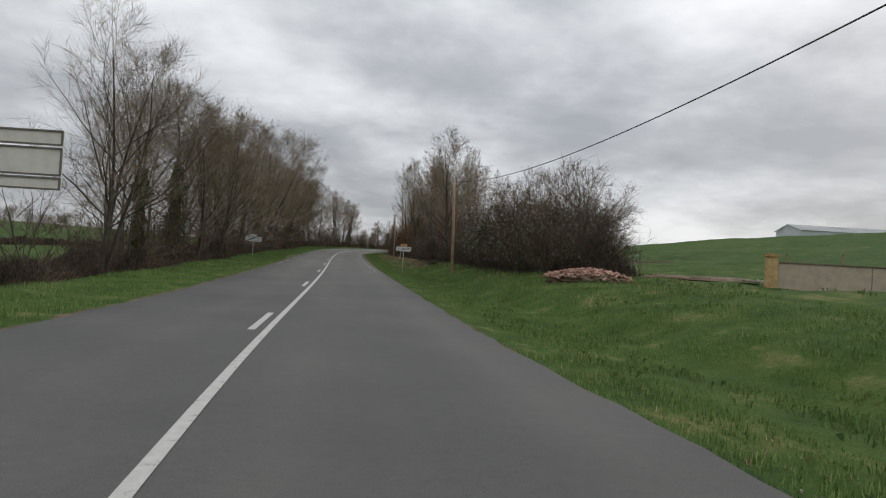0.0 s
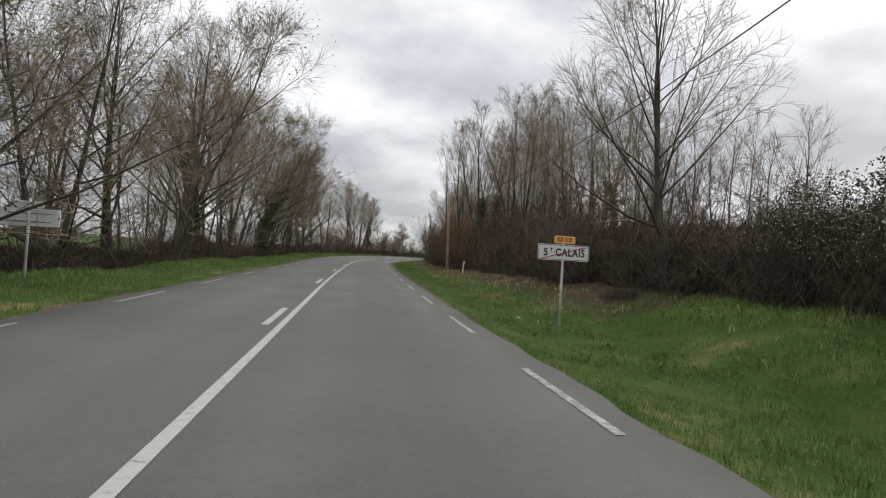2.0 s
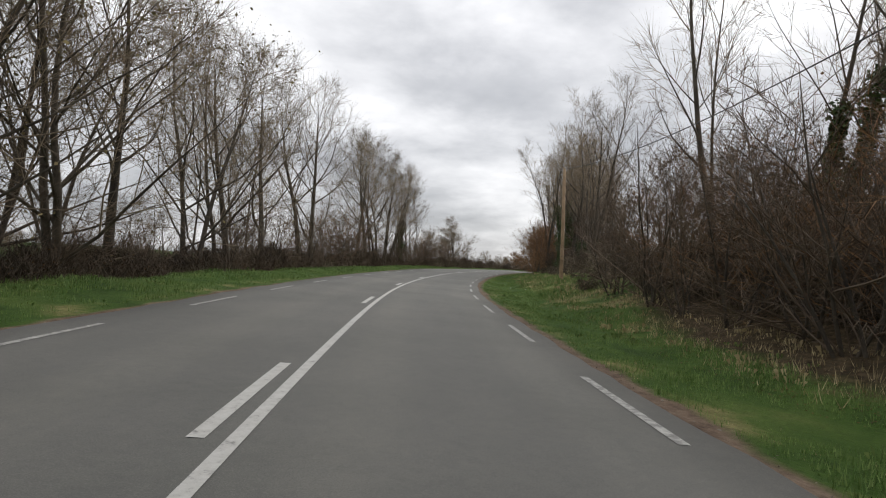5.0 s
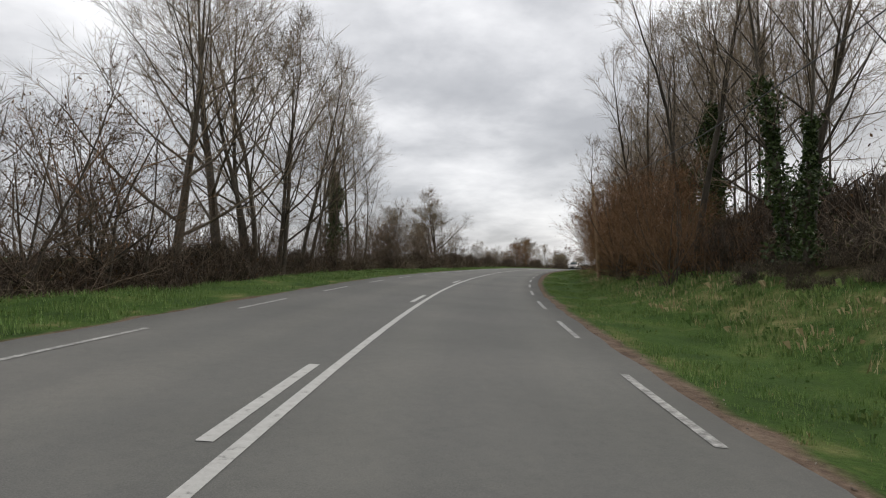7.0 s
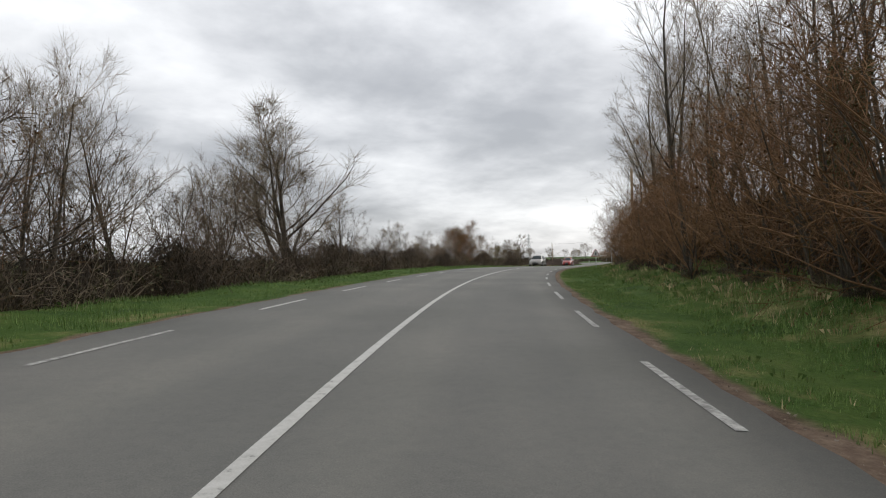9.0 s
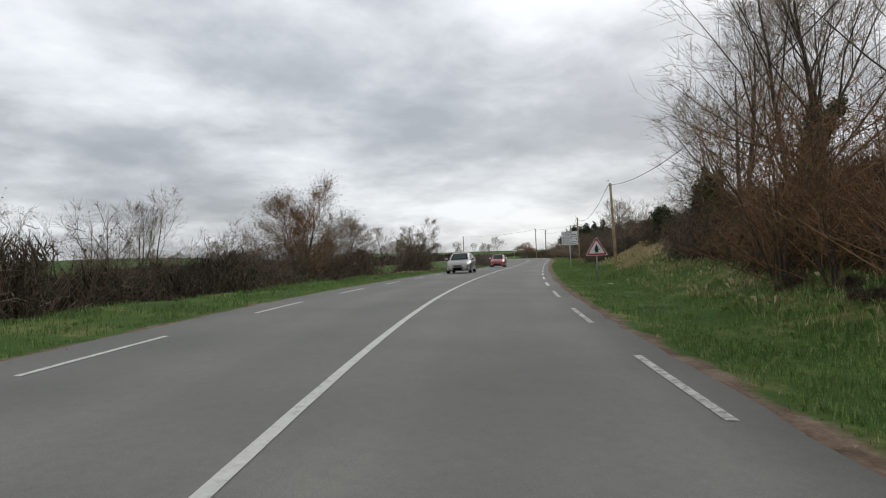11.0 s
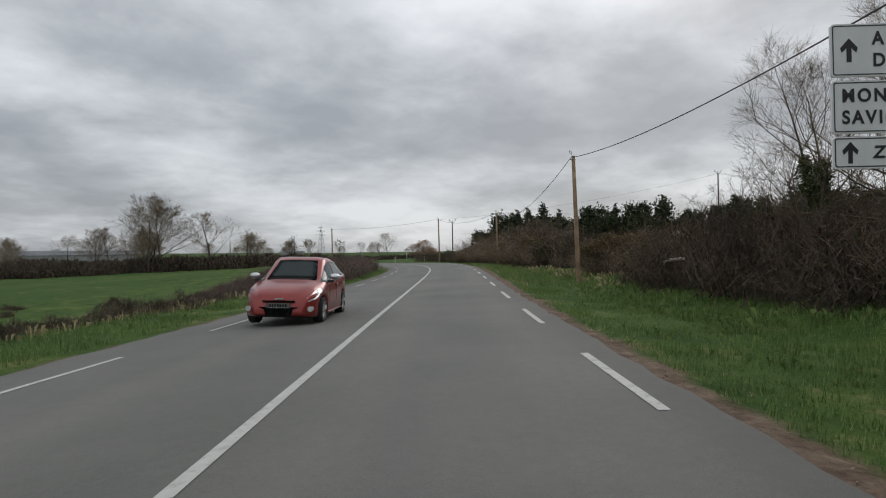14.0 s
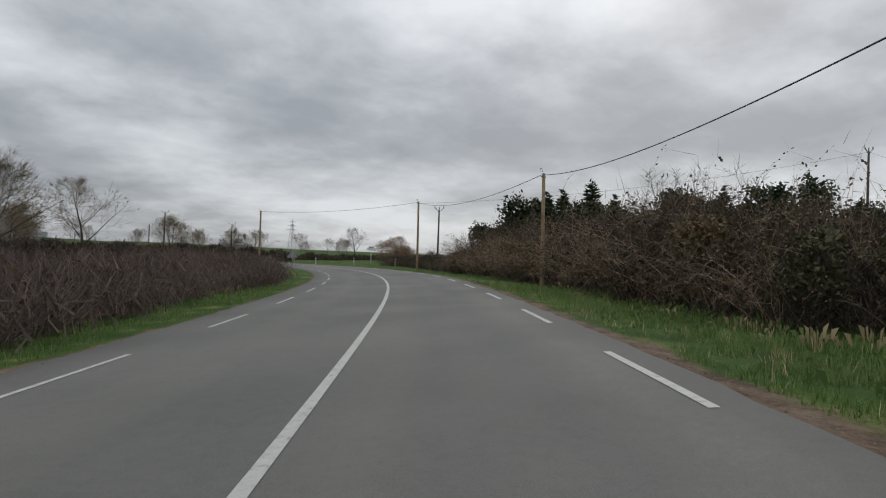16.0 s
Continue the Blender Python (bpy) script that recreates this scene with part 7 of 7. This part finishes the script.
def tussocks(name, bands, mat, seed, label, blades=9, width=.0035, droop=.45):
    """Thick tufts that stand over the sward: bands of stations, distances, tufts for each square metre, and height."""
    r = np.random.RandomState(seed)
    S = np.concatenate([r.uniform(a, b, int((b - a) * abs(d - c) * per)) for a, b, c, d, per, h in bands])
    D = np.concatenate([r.uniform(c, d, int((b - a) * abs(d - c) * per)) for a, b, c, d, per, h in bands])
    H = np.concatenate([np.full(int((b - a) * abs(d - c) * per), h) for a, b, c, d, per, h in bands])
    keep = smooth_noise(S, D, seed, 2.6) > -.12
    S, D, H = S[keep], D[keep], H[keep] * r.uniform(.55, 1.3, int(keep.sum()))
    P = road_at(S, D)
    P[:, 2] = road_at(S, np.clip(D, -6, 6))[:, 2] + np.where(np.abs(D) < 6.2, np.maximum(over(S, D), shoulder(S, D)), over(S, D))
    P[:, 2] += np.clip((np.abs(D) - 4.0) / 3, 0, 1) * (smooth_noise(P[:, 0], P[:, 1], 3, 1.7) * .20 + smooth_noise(P[:, 0], P[:, 1], 4, 6.0) * .25) - .02
    n = len(S)
    V = []
    for _ in range(blades):
        a, o = r.uniform(0, 6.28, n), r.rand(n)
        way = np.stack([np.cos(a), np.sin(a), np.zeros(n)], 1)
        side = np.stack([-np.sin(a), np.cos(a), np.zeros(n)], 1) * (width * (.6 + .8 * r.rand(n)))[:, None]
        h = H * (.5 + .7 * r.rand(n))
        b = P + way * (1.3 * H * o)[:, None]
        mid = b + way * (h * droop * .35 * o)[:, None] + np.array([0, 0, 1]) * (h * .75)[:, None]
        tip = b + way * (h * droop * (.4 + o))[:, None] + np.array([0, 0, 1]) * (h * (1.05 - .45 * o))[:, None]
        V.append(np.stack([b - side, b + side, mid + side * .8, tip, mid - side * .8], 1).reshape(-1, 3))
    V = np.concatenate(V)
    return tagged(mesh_ob(name, V, np.arange(len(V)).reshape(-1, 5), mat), label, "grass", kind="stuff")


tussocks("grass_tussocks", [(0, 60, 5.0, 8.5, 3.0, .15), (0, 60, 8.5, 18, 1.6, .18), (60, 128, 5.0, 8.5, 2.0, .13), (128, 245, 5.0, 7.0, 2.0, .12), (128, 245, 7.0, 10.2, 3.6, .21), (245, 300, 5.0, 7.0, 2.0, .13), (245, 300, 7.0, 10.5, 3.6, .22), (300, 345, 5.0, 8.0, 3.0, .18), (300, 345, 8.0, 10.0, 3.5, .24), (4, 345, -8.2, -5.2, 1.2, .14)],
         GRASS_DARK, 51, "rough dark green tussocks of long grass")
tussocks("dry_tussocks", [(256, 271, 8.6, 13.5, 4.5, .30), (244, 273, 8.4, 13.0, 1.0, .26), (120, 245, 7.0, 10.2, .9, .22), (58, 128, 6.6, 9.5, 1.4, .17), (300, 350, 8.4, 10.0, 1.6, .34), (262, 350, -8.0, -6.6, 1.2, .26)],
         DRY_GRASS, 52, "bleached tussocks of dead grass")


def litter_bits(name, bands, mat, seed, label, category, size, flat_=.25):
    """Small loose bits on the ground: bands of stations, distances and bits for each square metre."""
    r = np.random.RandomState(seed)
    S = np.concatenate([r.uniform(a, b, int((b - a) * abs(d - c) * per)) for a, b, c, d, per in bands])
    D = np.concatenate([r.uniform(c, d, int((b - a) * abs(d - c) * per)) for a, b, c, d, per in bands])
    P = road_at(S, D)
    P[:, 2] = road_at(S, np.clip(D, -6, 6))[:, 2] + np.where(np.abs(D) < 6.2, np.maximum(over(S, D), shoulder(S, D)), over(S, D))
    P[:, 2] += np.clip((np.abs(D) - 4.0) / 3, 0, 1) * (smooth_noise(P[:, 0], P[:, 1], 3, 1.7) * .20 + smooth_noise(P[:, 0], P[:, 1], 4, 6.0) * .25) + .012
    n = len(S)
    q = size * (.4 + 1.1 * r.rand(n))[:, None]
    corners = [P + q * np.stack([r.uniform(-1, 1, n), r.uniform(-1, 1, n), r.uniform(-1, 1, n) * flat_], 1) for _ in range(4)]
    V = np.stack(corners, 1).reshape(-1, 3)
    i = np.arange(n)[:, None] * 4
    F = np.concatenate([i + np.array([[0, 1, 2]]), i + np.array([[0, 2, 3]]), i + np.array([[0, 3, 1]]), i + np.array([[1, 3, 2]])])
    return tagged(mesh_ob(name, V, F, mat), label, category, kind="stuff")


litter_bits("edge_gravel", [(0, 345, 3.95, 4.4, 26), (0, 345, -4.55, -4.0, 8)], GRAVEL_BITS, 41, "loose grit along the asphalt's edge", "gravel", .018, .5)
litter_bits("fallen_leaves", [(57, 128, 6.2, 11.5, 60), (129, 162, 7.5, 12, 16), (162, 242, 6.2, 10.2, 30), (242, 290, 6, 10, 3), (30, 57, 8, 12, 8), (25, 262, -9.2, -6.8, 7)], DRY_LEAF, 42, "withered leaves fallen in the grass", "leaves", .024)



def rubbish(s, d, size, mat, label, seed):
    """A crumpled scrap of paper or wrapping in the grass."""
    r = random.Random(seed)
    bm = bmesh.new()
    bmesh.ops.create_icosphere(bm, subdivisions=2, radius=1)
    for v in bm.verts:
        k = r.uniform(.6, 1.15)
        v.co = Vector((v.co.x * size * k, v.co.y * size * .6 * k, v.co.z * size * .35 * k))
    me = bpy.data.meshes.new("litter")
    bm.to_mesh(me)
    bm.free()
    me.materials.append(mat)
    q = spot(s, d)
    ob = new("litter", me)
    ob.matrix_basis = pose(q.x, q.y, max(q.z, float(road_at(s, d)[2] + shoulder(s, d))) + size * .4 + .05, 0, 12, r.uniform(0, 180))
    return tagged(ob, label, "litter", "litter on the verge")


rubbish(58.3, 5.9, .07, SIGN_WHITE, "crumpled white paper lying in the grass", 1)
rubbish(61.0, 5.75, .05, SIGN_WHITE, "crumpled white paper lying in the grass", 2)
rubbish(69.5, 5.0, .06, BLUE_WRAP, "small blue wrapper lying in the grass", 3)
rubbish(244.8, 6.4, .11, SIGN_WHITE, "torn white packaging lying in the grass", 4)
rubbish(137.0, 6.9, .06, SIGN_WHITE, "crumpled white paper lying in the grass", 5)
rubbish(141.5, 6.2, .05, SIGN_WHITE, "crumpled white paper lying in the grass", 6)

# the patterns from which plants were copied stand nowhere
for ob in HIDDEN:
    for child in list(ob.children_recursive):
        bpy.data.objects.remove(child)
    bpy.data.objects.remove(ob)
